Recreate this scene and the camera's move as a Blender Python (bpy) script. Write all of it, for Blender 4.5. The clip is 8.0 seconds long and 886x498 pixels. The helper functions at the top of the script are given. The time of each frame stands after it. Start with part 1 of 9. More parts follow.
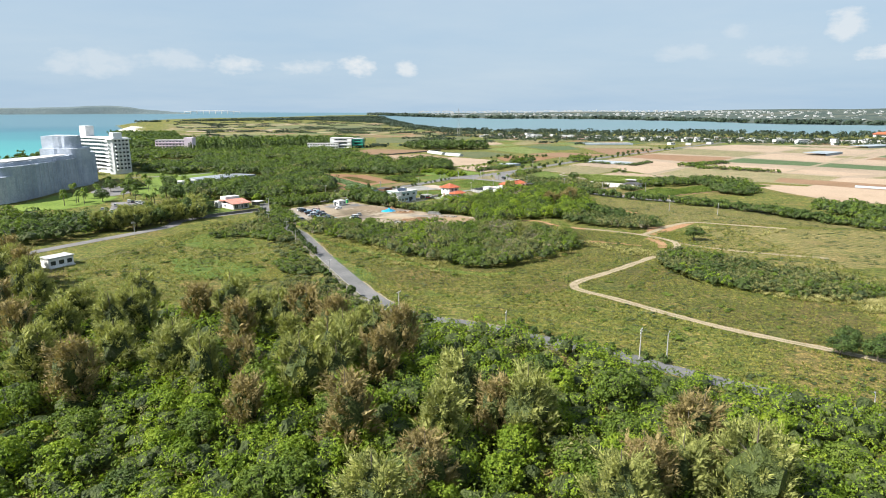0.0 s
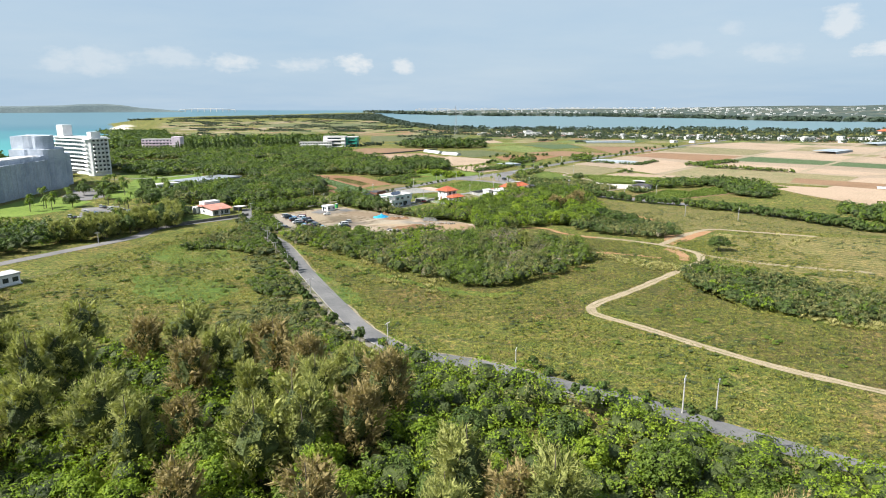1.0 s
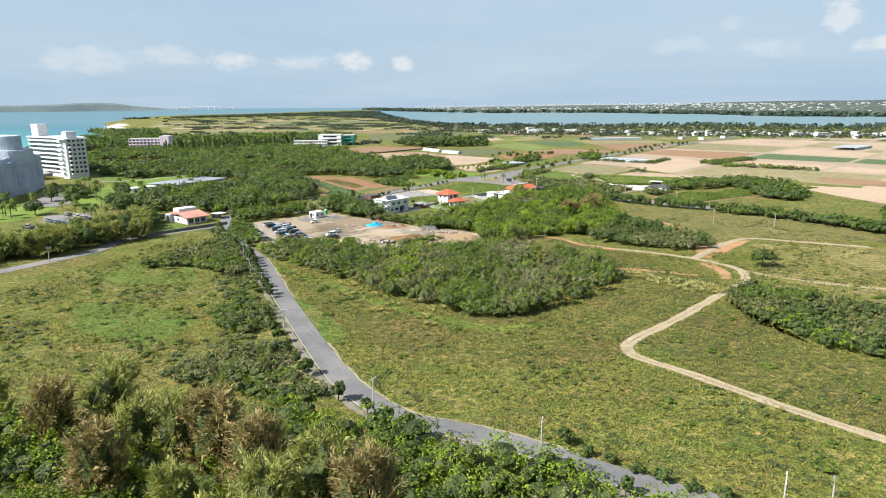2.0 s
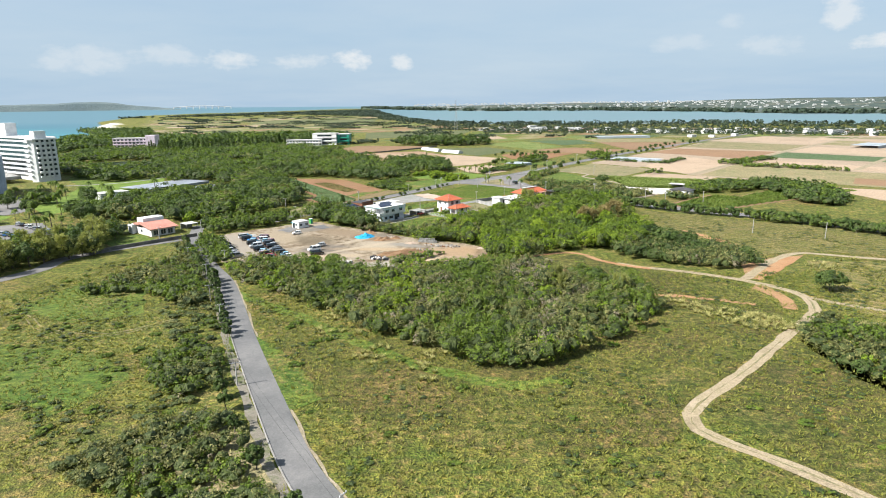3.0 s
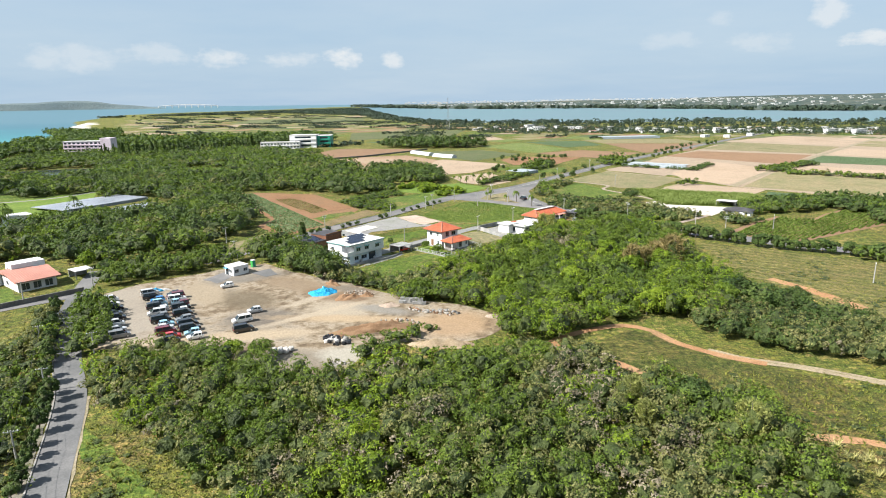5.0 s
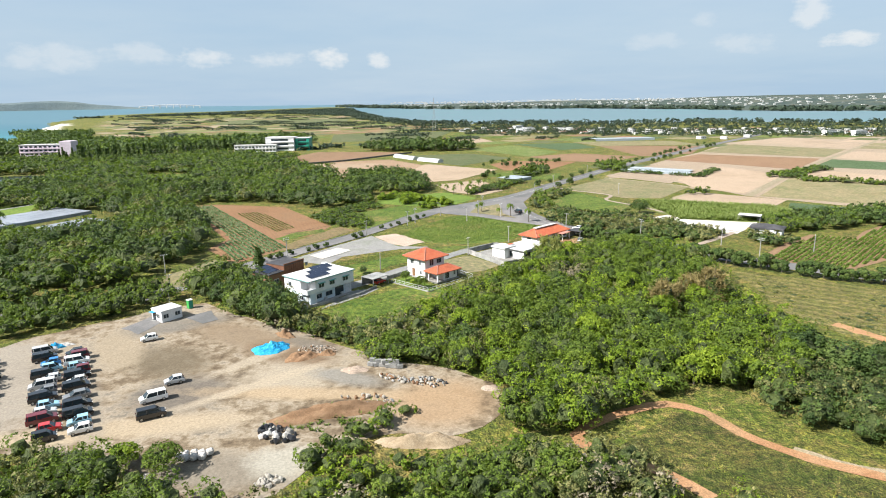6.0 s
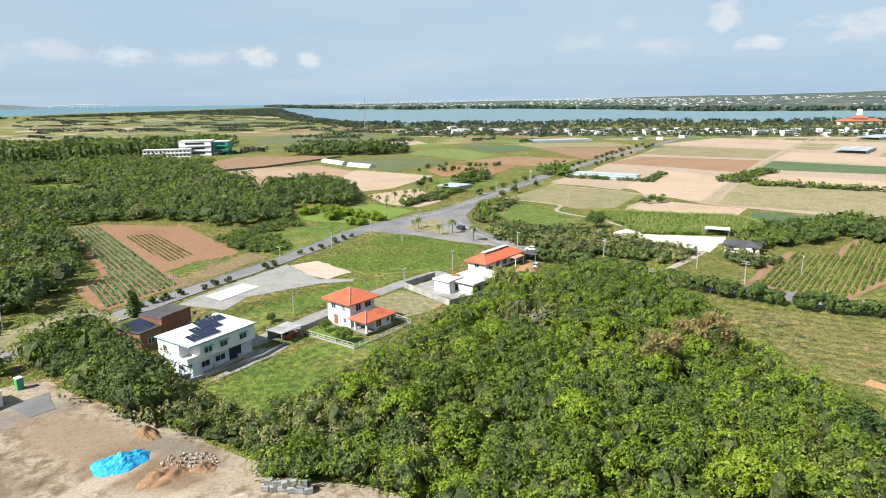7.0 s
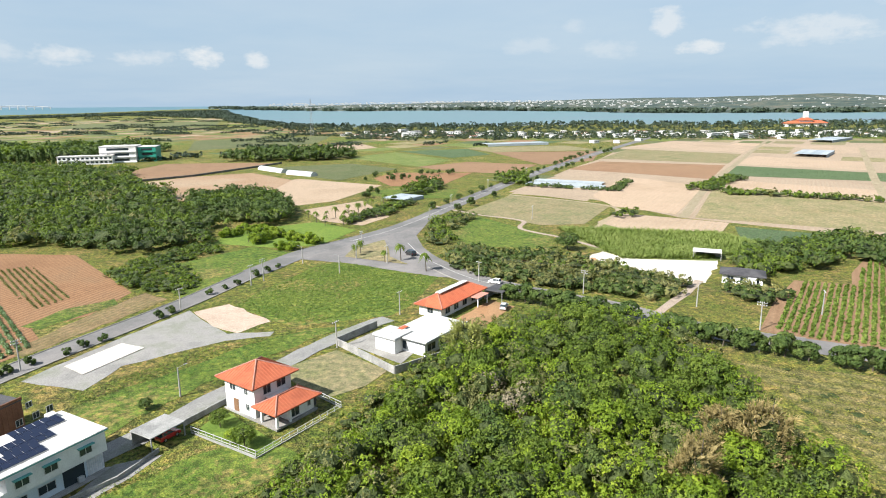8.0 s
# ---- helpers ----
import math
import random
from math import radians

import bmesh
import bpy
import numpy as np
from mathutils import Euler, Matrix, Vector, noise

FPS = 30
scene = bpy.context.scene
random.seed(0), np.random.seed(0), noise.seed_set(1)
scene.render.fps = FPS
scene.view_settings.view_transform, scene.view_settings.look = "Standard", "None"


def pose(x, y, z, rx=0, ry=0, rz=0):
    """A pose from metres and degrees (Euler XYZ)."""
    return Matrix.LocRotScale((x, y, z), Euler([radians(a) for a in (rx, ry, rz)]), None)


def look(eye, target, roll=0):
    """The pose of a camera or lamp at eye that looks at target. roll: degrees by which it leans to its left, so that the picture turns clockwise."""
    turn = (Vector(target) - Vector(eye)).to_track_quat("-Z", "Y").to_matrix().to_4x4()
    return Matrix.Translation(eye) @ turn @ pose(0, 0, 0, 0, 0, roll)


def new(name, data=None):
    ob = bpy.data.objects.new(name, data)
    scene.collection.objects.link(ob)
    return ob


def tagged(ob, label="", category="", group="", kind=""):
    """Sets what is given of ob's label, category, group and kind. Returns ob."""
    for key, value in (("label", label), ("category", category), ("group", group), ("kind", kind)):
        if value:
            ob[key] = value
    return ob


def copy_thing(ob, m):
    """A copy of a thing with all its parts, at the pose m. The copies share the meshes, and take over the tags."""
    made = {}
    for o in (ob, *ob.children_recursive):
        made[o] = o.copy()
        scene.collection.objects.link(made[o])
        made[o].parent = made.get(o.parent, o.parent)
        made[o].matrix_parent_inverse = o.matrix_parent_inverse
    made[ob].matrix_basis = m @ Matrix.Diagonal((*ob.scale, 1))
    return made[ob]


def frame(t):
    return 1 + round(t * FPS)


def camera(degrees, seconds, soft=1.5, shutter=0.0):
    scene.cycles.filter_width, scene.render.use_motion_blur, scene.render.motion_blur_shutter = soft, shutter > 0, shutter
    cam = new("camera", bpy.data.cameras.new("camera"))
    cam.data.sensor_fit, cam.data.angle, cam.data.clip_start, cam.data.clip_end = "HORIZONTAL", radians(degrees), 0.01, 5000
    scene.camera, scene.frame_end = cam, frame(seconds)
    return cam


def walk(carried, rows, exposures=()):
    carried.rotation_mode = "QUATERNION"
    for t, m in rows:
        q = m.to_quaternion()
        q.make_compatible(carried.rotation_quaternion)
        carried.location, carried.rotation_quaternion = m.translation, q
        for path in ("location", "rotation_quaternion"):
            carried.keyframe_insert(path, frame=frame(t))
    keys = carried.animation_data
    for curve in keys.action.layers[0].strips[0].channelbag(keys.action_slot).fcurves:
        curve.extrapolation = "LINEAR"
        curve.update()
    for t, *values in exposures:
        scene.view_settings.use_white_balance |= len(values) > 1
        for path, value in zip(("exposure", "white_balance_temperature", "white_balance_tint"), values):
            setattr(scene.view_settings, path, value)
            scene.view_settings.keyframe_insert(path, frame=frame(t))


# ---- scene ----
cam = camera(70.6, 8.0, 1.0)
METRES, EYE, TILT, LEAN, TURN = 271.0, 50.6, 1.05, -0.35, 0.0
ROWS = [
    (0.0, 0.0, 0.0, 0.0, -0.09, -13.58, 0.36),
    (0.5, 0.0, 0.0424, -0.0011, -0.09, -13.68, 0.43),
    (1.0, 0.0004, 0.0936, -0.0022, -0.38, -13.8, 0.48),
    (1.5, 0.0006, 0.149, -0.0039, -0.41, -13.94, 0.63),
    (3.0, 0.0009, 0.3322, -0.0156, -0.46, -14.18, 0.95),
    (3.5, 0.0011, 0.397, -0.0173, -0.44, -14.22, 0.97),
    (4.0, 0.0009, 0.4623, -0.0187, -0.42, -14.27, 1.02),
    (4.5, 0.0012, 0.5283, -0.02, -0.62, -14.36, 1.07),
    (6.0, 0.0098, 0.7299, -0.0231, -2.47, -14.38, 1.07),
    (6.5, 0.0129, 0.7963, -0.0245, -3.34, -14.43, 1.11),
    (7.0, 0.0213, 0.8635, -0.0254, -8.45, -14.47, 0.89),
    (7.5, 0.0345, 0.9298, -0.0263, -11.84, -14.44, 0.71),
    (8.0, 0.0491, 0.9957, -0.0277, -12.78, -14.39, 0.7),
]
walk(cam, [(t, pose(0, 0, EYE, TILT, LEAN, TURN) @ pose(METRES * x, METRES * y, METRES * z, 90 + pitch, roll, yaw)) for t, x, y, z, yaw, pitch, roll in ROWS])

# ---- light ----
SUN_TO = Vector((-0.93, -0.37, 0.0)).normalized()
SUN_ELEV = radians(43)
sun_dir = Vector((SUN_TO.x * math.cos(SUN_ELEV), SUN_TO.y * math.cos(SUN_ELEV), math.sin(SUN_ELEV)))
sun_data = bpy.data.lights.new("sun", "SUN")
sun_data.energy, sun_data.angle, sun_data.color = 5.0, radians(0.6), (1.0, 0.96, 0.90)
sun_ob = new("sun", sun_data)
sun_ob.matrix_world = look((0, 0, 300), Vector((0, 0, 300)) - sun_dir)

world = bpy.data.worlds.new("sky")
scene.world = world
world.use_nodes = True
wt = world.node_tree
wt.nodes.clear()


def wnode(kind, **inputs):
    n = wt.nodes.new(kind)
    for key, value in inputs.items():
        n.inputs[key].default_value = value
    return n


def wmath(op, a, b=None, c=None, clamp=False):
    n = wt.nodes.new("ShaderNodeMath")
    n.operation, n.use_clamp = op, clamp
    for i, v in enumerate((a, b, c)):
        if v is None:
            continue
        if isinstance(v, (int, float)):
            n.inputs[i].default_value = v
        else:
            wt.links.new(v, n.inputs[i])
    return n.outputs[0]


def wmix(fac, a, b):
    n = wt.nodes.new("ShaderNodeMix")
    n.data_type = "RGBA"
    wt.links.new(fac, n.inputs["Factor"])
    for sock, v in ((n.inputs["A"], a), (n.inputs["B"], b)):
        if isinstance(v, tuple):
            sock.default_value = v
        else:
            wt.links.new(v, sock)
    return n.outputs["Result"]


sky = wt.nodes.new("ShaderNodeTexSky")
sky.sky_type, sky.sun_disc = "NISHITA", False
sky.sun_elevation = SUN_ELEV
sky.sun_rotation = math.atan2(SUN_TO.x, SUN_TO.y)
sky.altitude, sky.air_density, sky.dust_density, sky.ozone_density = 50, 1.0, 2.0, 1.2
coords = wt.nodes.new("ShaderNodeTexCoord")
sep = wt.nodes.new("ShaderNodeSeparateXYZ")
wt.links.new(coords.outputs["Generated"], sep.inputs[0])
wx, wy, wz = sep.outputs[0], sep.outputs[1], sep.outputs[2]
azim = wmath("ARCTAN2", wx, wy)
elev = wmath("ARCSINE", wz)
# thin high cloud, stretched along the horizon
flat = wt.nodes.new("ShaderNodeCombineXYZ")
high = wmath("ADD", wmath("MAXIMUM", wz, 0.0), 0.10)
wt.links.new(wmath("DIVIDE", wx, high), flat.inputs[0])
wt.links.new(wmath("DIVIDE", wy, high), flat.inputs[1])
veil = wnode("ShaderNodeTexNoise", Scale=0.22, Detail=6.0, Roughness=0.6)
wt.links.new(flat.outputs[0], veil.inputs["Vector"])
veil_fac = wmath("MULTIPLY", wmath("MULTIPLY_ADD", veil.outputs[0], 2.6, -0.95, clamp=True), 0.6)
low = wmath("SUBTRACT", 1.0, wmath("MULTIPLY", wmath("ABSOLUTE", elev), 4.5), clamp=True)
puff = wnode("ShaderNodeTexNoise", Scale=1.0, Detail=5.0, Roughness=0.62)
stretch = wt.nodes.new("ShaderNodeCombineXYZ")
wt.links.new(wmath("MULTIPLY", azim, 26.0), stretch.inputs[0])
wt.links.new(wmath("MULTIPLY", elev, 46.0), stretch.inputs[1])
wt.links.new(stretch.outputs[0], puff.inputs["Vector"])


def cumulus(az, el, width, height, strength):
    """A soft cloud round one direction, frayed by noise."""
    u = wmath("DIVIDE", wmath("SUBTRACT", azim, radians(az)), radians(width))
    v = wmath("DIVIDE", wmath("SUBTRACT", elev, radians(el)), radians(height))
    d = wmath("ADD", wmath("MULTIPLY", u, u), wmath("MULTIPLY", v, v))
    body = wmath("SUBTRACT", 1.0, d)
    frayed = wmath("ADD", body, wmath("MULTIPLY_ADD", puff.outputs[0], 3.4, -1.85))
    return wmath("MULTIPLY", wmath("MULTIPLY", frayed, 1.1, clamp=True), strength)


CLOUDS = (
    (-7.3, 3.7, 1.8, 1.1, 0.85), (-3.2, 3.5, 1.2, 0.8, 0.7), (-17.5, 3.7, 2.6, 0.9, 0.62), (-12.0, 3.6, 2.6, 0.8, 0.5),
    (-22.0, 3.9, 2.6, 1.1, 0.35), (-28.0, 3.6, 5.0, 1.2, 0.35), (31.5, 6.2, 1.7, 1.4, 0.6), (34.5, 4.0, 2.4, 0.7, 0.75),
    (27.0, 4.1, 2.6, 1.0, 0.3), (20.5, 4.6, 2.6, 0.9, 0.25), (42.0, 5.0, 5.0, 1.3, 0.5), (49.0, 7.0, 3.0, 1.5, 0.5), (24.0, 6.2, 1.2, 0.8, 0.25),
)
cloud_fac = None
for row in CLOUDS:
    one = cumulus(*row)
    cloud_fac = one if cloud_fac is None else wmath("MAXIMUM", cloud_fac, one)
upper = wmath("MULTIPLY", wmath("MULTIPLY_ADD", elev, 1.6, -0.4, clamp=True), 0.4)
haze = wmix(wmath("SUBTRACT", wmath("MULTIPLY_ADD", low, 0.1, 0.82), upper), sky.outputs[0], (3.1, 4.25, 5.45, 1.0))
veiled = wmix(veil_fac, haze, (4.7, 5.3, 5.7, 1.0))
clouded = wmix(cloud_fac, veiled, (5.9, 6.1, 6.2, 1.0))
back = wnode("ShaderNodeBackground", Strength=0.063)
wt.links.new(clouded, back.inputs["Color"])
wout = wt.nodes.new("ShaderNodeOutputWorld")
wt.links.new(back.outputs[0], wout.inputs[0])
scene.view_settings.exposure = 1.2


# ---- materials ----
TONE = (0.68, 0.68, 0.70)  # all base colours were first judged in brighter light


def nodes_of(name):
    m = bpy.data.materials.new(name)
    m.use_nodes = True
    t = m.node_tree
    t.nodes.clear()
    return m, t


def ramp_of(t, fac, stops):
    r = t.nodes.new("ShaderNodeValToRGB")
    while len(r.color_ramp.elements) < len(stops):
        r.color_ramp.elements.new(0.5)
    for e, (at, col) in zip(r.color_ramp.elements, stops):
        e.position, e.color = at, (*col, 1.0)
    t.links.new(fac, r.inputs[0])
    return r.outputs[0]


def mixed(t, mode, fac, a, b):
    n = t.nodes.new("ShaderNodeMix")
    n.data_type, n.blend_type = "RGBA", mode
    for sock, v in ((n.inputs["Factor"], fac), (n.inputs["A"], a), (n.inputs["B"], b)):
        if isinstance(v, (int, float)):
            sock.default_value = v
        elif isinstance(v, tuple):
            sock.default_value = (*v, 1.0)
        else:
            t.links.new(v, sock)
    return n.outputs["Result"]


def noise_of(t, where, scale, detail=4.0, rough=0.55):
    n = t.nodes.new("ShaderNodeTexNoise")
    n.inputs["Scale"].default_value, n.inputs["Detail"].default_value, n.inputs["Roughness"].default_value = scale, detail, rough
    t.links.new(where, n.inputs["Vector"])
    return n.outputs[0]


def surface(name, cols, big=0.05, small=1.5, rough=0.9, bump=0.15, rows=None, spread=0.35, metal=0.0, lift=(0.75, 1.25), clump=0.0):
    """A matt ground or building surface: three colours at a large scale, broken up at a small one.
    rows: (metres apart, degrees, colour, strength) of furrows or crop rows. clump: how strongly weeds stand out in clumps."""
    m, t = nodes_of(name)
    pos = t.nodes.new("ShaderNodeNewGeometry").outputs["Position"]
    b = noise_of(t, pos, big, 5.0, 0.6)
    s = noise_of(t, pos, small, 4.0, 0.65)
    both = t.nodes.new("ShaderNodeMath")
    both.operation = "MULTIPLY_ADD"
    t.links.new(s, both.inputs[0])
    both.inputs[1].default_value = spread
    sub = t.nodes.new("ShaderNodeMath")
    sub.operation = "SUBTRACT"
    t.links.new(b, sub.inputs[0])
    sub.inputs[1].default_value = spread * 0.5
    t.links.new(sub.outputs[0], both.inputs[2])
    lo, hi = 0.36, 0.64
    cols = [tuple(v * k for v, k in zip(c, TONE)) for c in cols]
    n = len(cols)
    col = ramp_of(t, both.outputs[0], [(lo + (hi - lo) * i / max(n - 1, 1), c) for i, c in enumerate(cols)])
    height = s
    if rows:
        apart, deg, rcol, strength = rows
        rcol = tuple(v * k for v, k in zip(rcol, TONE))
        mp = t.nodes.new("ShaderNodeMapping")
        mp.inputs["Rotation"].default_value[2] = radians(deg)
        t.links.new(pos, mp.inputs["Vector"])
        w = t.nodes.new("ShaderNodeTexWave")
        w.bands_direction = "X"
        w.inputs["Scale"].default_value = 0.314 / apart
        w.inputs["Distortion"].default_value, w.inputs["Detail"].default_value, w.inputs["Detail Scale"].default_value = 0.6, 2.0, 2.0
        t.links.new(mp.outputs[0], w.inputs["Vector"])
        k = t.nodes.new("ShaderNodeMath")
        k.operation = "MULTIPLY"
        t.links.new(w.outputs["Fac"], k.inputs[0])
        k.inputs[1].default_value = strength
        col = mixed(t, "MIX", k.outputs[0], col, rcol)
        h2 = t.nodes.new("ShaderNodeMath")
        h2.operation = "ADD"
        t.links.new(s, h2.inputs[0])
        t.links.new(k.outputs[0], h2.inputs[1])
        height = h2.outputs[0]
    fine = noise_of(t, pos, small * 5.0, 3.0, 0.6)
    shade = ramp_of(t, fine, [(0.36, (lift[0],) * 3), (0.64, (lift[1],) * 3)])
    col = mixed(t, "MULTIPLY", 1.0, col, shade)
    if clump:
        tall = noise_of(t, pos, 0.75, 4.0, 0.75)
        col = mixed(t, "MULTIPLY", clump, col, ramp_of(t, tall, [(0.40, (0.5, 0.58, 0.44)), (0.47, (0.98, 1.0, 0.9)), (0.54, (1.2, 1.16, 1.05)), (0.62, (1.85, 1.68, 1.45))]))
        lumps = t.nodes.new("ShaderNodeMath")
        lumps.operation = "ADD"
        t.links.new(tall, lumps.inputs[0])
        t.links.new(fine, lumps.inputs[1])
        height = lumps.outputs[0]
        spread_out = noise_of(t, pos, 0.14, 4.0, 0.7)
        col = mixed(t, "MULTIPLY", clump, col, ramp_of(t, spread_out, [(0.38, (0.72, 0.86, 0.68)), (0.5, (1.0, 1.0, 1.0)), (0.62, (1.25, 1.14, 1.2))]))
    own = t.nodes.new("ShaderNodeObjectInfo").outputs["Random"]
    col = mixed(t, "MULTIPLY", 1.0, col, ramp_of(t, own, [(0.0, (0.88, 0.9, 0.9)), (1.0, (1.1, 1.08, 1.06))]))
    p = t.nodes.new("ShaderNodeBsdfPrincipled")
    t.links.new(col, p.inputs["Base Color"])
    p.inputs["Roughness"].default_value, p.inputs["Metallic"].default_value = rough, metal
    p.inputs["Specular IOR Level"].default_value = 0.25
    if bump:
        bn = t.nodes.new("ShaderNodeBump")
        bn.inputs["Strength"].default_value, bn.inputs["Distance"].default_value = min(1.0, bump * 3), bump
        t.links.new(height, bn.inputs["Height"])
        t.links.new(bn.outputs[0], p.inputs["Normal"])
    o = t.nodes.new("ShaderNodeOutputMaterial")
    t.links.new(p.outputs[0], o.inputs[0])
    return m


def leafy(name, dark, mid, light, per_object=None, patch=0.12, through_light=0.2, fine=2.2):
    """Leaves: colour by leaf and by patch, light passing through. per_object: a colour towards which whole plants lean. fine: leaf detail per metre."""
    dark, mid, light = (tuple(v * k for v, k in zip(c, TONE)) for c in (dark, mid, light))
    m, t = nodes_of(name)
    geo = t.nodes.new("ShaderNodeNewGeometry")
    b = noise_of(t, geo.outputs["Position"], patch, 3.0, 0.6)
    add = t.nodes.new("ShaderNodeMath")
    add.operation = "MULTIPLY_ADD"
    t.links.new(geo.outputs["Random Per Island"], add.inputs[0])
    add.inputs[1].default_value = 0.26
    clumped = t.nodes.new("ShaderNodeMath")
    clumped.operation = "MULTIPLY_ADD"
    t.links.new(noise_of(t, geo.outputs["Position"], 0.55 if fine > 1 else 0.1, 2.0, 0.5), clumped.inputs[0])
    clumped.inputs[1].default_value = 0.9
    t.links.new(b, clumped.inputs[2])
    sub = t.nodes.new("ShaderNodeMath")
    sub.operation = "SUBTRACT"
    t.links.new(clumped.outputs[0], sub.inputs[0])
    sub.inputs[1].default_value = 0.6
    t.links.new(sub.outputs[0], add.inputs[2])
    col = ramp_of(t, add.outputs[0], [(0.2, dark), (0.5, mid), (0.82, light)])
    if per_object:
        per_object = tuple(v * k for v, k in zip(per_object, TONE))
        info = t.nodes.new("ShaderNodeObjectInfo")
        r = ramp_of(t, info.outputs["Random"], [(0.62, (0, 0, 0)), (1.0, (0.8, 0.8, 0.8))])
        col = mixed(t, "MIX", r, col, mixed(t, "MULTIPLY", 1.0, per_object, ramp_of(t, add.outputs[0], [(0.2, (0.6,) * 3), (0.8, (1.4,) * 3)])))
    grain = noise_of(t, geo.outputs["Position"], fine, 3.0, 0.7)
    col = mixed(t, "MULTIPLY", 1.0, col, ramp_of(t, grain, [(0.32, (0.62, 0.66, 0.62)), (0.5, (1.0, 1.0, 1.0)), (0.68, (1.38, 1.34, 1.3))]))
    d = t.nodes.new("ShaderNodeBsdfPrincipled")
    d.inputs["Roughness"].default_value, d.inputs["Specular IOR Level"].default_value = 0.5, 0.2
    t.links.new(col, d.inputs["Base Color"])
    bn = t.nodes.new("ShaderNodeBump")
    bn.inputs["Strength"].default_value, bn.inputs["Distance"].default_value = 1.0, 0.9 / fine
    t.links.new(noise_of(t, geo.outputs["Position"], fine * 1.3, 2.0, 0.6), bn.inputs["Height"])
    t.links.new(bn.outputs[0], d.inputs["Normal"])
    tr = t.nodes.new("ShaderNodeBsdfTranslucent")
    t.links.new(mixed(t, "MULTIPLY", 1.0, col, (1.25, 1.3, 0.6)), tr.inputs["Color"])
    mx = t.nodes.new("ShaderNodeMixShader")
    mx.inputs[0].default_value = through_light
    t.links.new(d.outputs[0], mx.inputs[1])
    t.links.new(tr.outputs[0], mx.inputs[2])
    o = t.nodes.new("ShaderNodeOutputMaterial")
    t.links.new(mx.outputs[0], o.inputs[0])
    return m


def plain(name, col, rough=0.5, metal=0.0, var=0.12, by_object=False, coat=0.0):
    """Paint, metal or plaster: one colour, a little uneven. by_object: the colour is the object's own."""
    col = tuple(v * 0.74 for v in col)
    m, t = nodes_of(name)
    pos = t.nodes.new("ShaderNodeNewGeometry").outputs["Position"]
    n = noise_of(t, pos, 1.3, 5.0, 0.65)
    sh = ramp_of(t, n, [(0.3, (1 - var,) * 3), (0.65, (1.0,) * 3)])
    base = t.nodes.new("ShaderNodeObjectInfo").outputs["Color"] if by_object else (*col,)
    p = t.nodes.new("ShaderNodeBsdfPrincipled")
    t.links.new(mixed(t, "MULTIPLY", 1.0, base, sh), p.inputs["Base Color"])
    p.inputs["Roughness"].default_value, p.inputs["Metallic"].default_value, p.inputs["Coat Weight"].default_value = rough, metal, coat
    o = t.nodes.new("ShaderNodeOutputMaterial")
    t.links.new(p.outputs[0], o.inputs[0])
    return m


def lot_material():
    """Crushed coral: dusty pale wheel tracks, ochre soil and grey damp places, each with its own outline."""
    m, t = nodes_of("crushed_coral_lot")
    pos = t.nodes.new("ShaderNodeNewGeometry").outputs["Position"]

    def math_of(op, a, b, clamp=False):
        n = t.nodes.new("ShaderNodeMath")
        n.operation, n.use_clamp = op, clamp
        for s, v in zip(n.inputs, (a, b)):
            if isinstance(v, (int, float)):
                s.default_value = v
            else:
                t.links.new(v, s)
        return n.outputs[0]

    big, mid_n, small = noise_of(t, pos, 0.06, 6.0, 0.65), noise_of(t, pos, 0.35, 5.0, 0.65), noise_of(t, pos, 2.2, 4.0, 0.7)
    wob = math_of("ADD", math_of("MULTIPLY", big, 1.1), math_of("MULTIPLY", mid_n, 0.9))
    col = ramp_of(t, math_of("ADD", math_of("MULTIPLY", big, 0.5), math_of("MULTIPLY", mid_n, 0.5)), [(0.38, (0.085, 0.062, 0.04)), (0.46, (0.16, 0.122, 0.08)), (0.53, (0.28, 0.235, 0.175)), (0.60, (0.14, 0.122, 0.098))])
    for x, y, rx, ry, turn, tint in LOT_PLACES:
        mp = t.nodes.new("ShaderNodeMapping")
        mp.vector_type = "TEXTURE"
        mp.inputs["Location"].default_value = (x, y, 0)
        mp.inputs["Rotation"].default_value[2] = radians(turn)
        mp.inputs["Scale"].default_value = (rx, ry, 1e6)
        t.links.new(pos, mp.inputs["Vector"])
        ln = t.nodes.new("ShaderNodeVectorMath")
        ln.operation = "LENGTH"
        t.links.new(mp.outputs[0], ln.inputs[0])
        fac = math_of("MULTIPLY", math_of("SUBTRACT", math_of("ADD", wob, 0.25), ln.outputs["Value"]), 1.6, True)
        col = mixed(t, "MIX", math_of("MULTIPLY", fac, 0.85), col, tint)
    col = mixed(t, "MULTIPLY", 1.0, col, ramp_of(t, small, [(0.36, (0.78,) * 3), (0.64, (1.1,) * 3)]))
    p = t.nodes.new("ShaderNodeBsdfPrincipled")
    t.links.new(col, p.inputs["Base Color"])
    p.inputs["Roughness"].default_value, p.inputs["Specular IOR Level"].default_value = 0.95, 0.2
    bn = t.nodes.new("ShaderNodeBump")
    bn.inputs["Strength"].default_value, bn.inputs["Distance"].default_value = 0.25, 0.08
    t.links.new(math_of("ADD", mid_n, math_of("MULTIPLY", small, 0.4)), bn.inputs["Height"])
    t.links.new(bn.outputs[0], p.inputs["Normal"])
    o = t.nodes.new("ShaderNodeOutputMaterial")
    t.links.new(p.outputs[0], o.inputs[0])
    return m


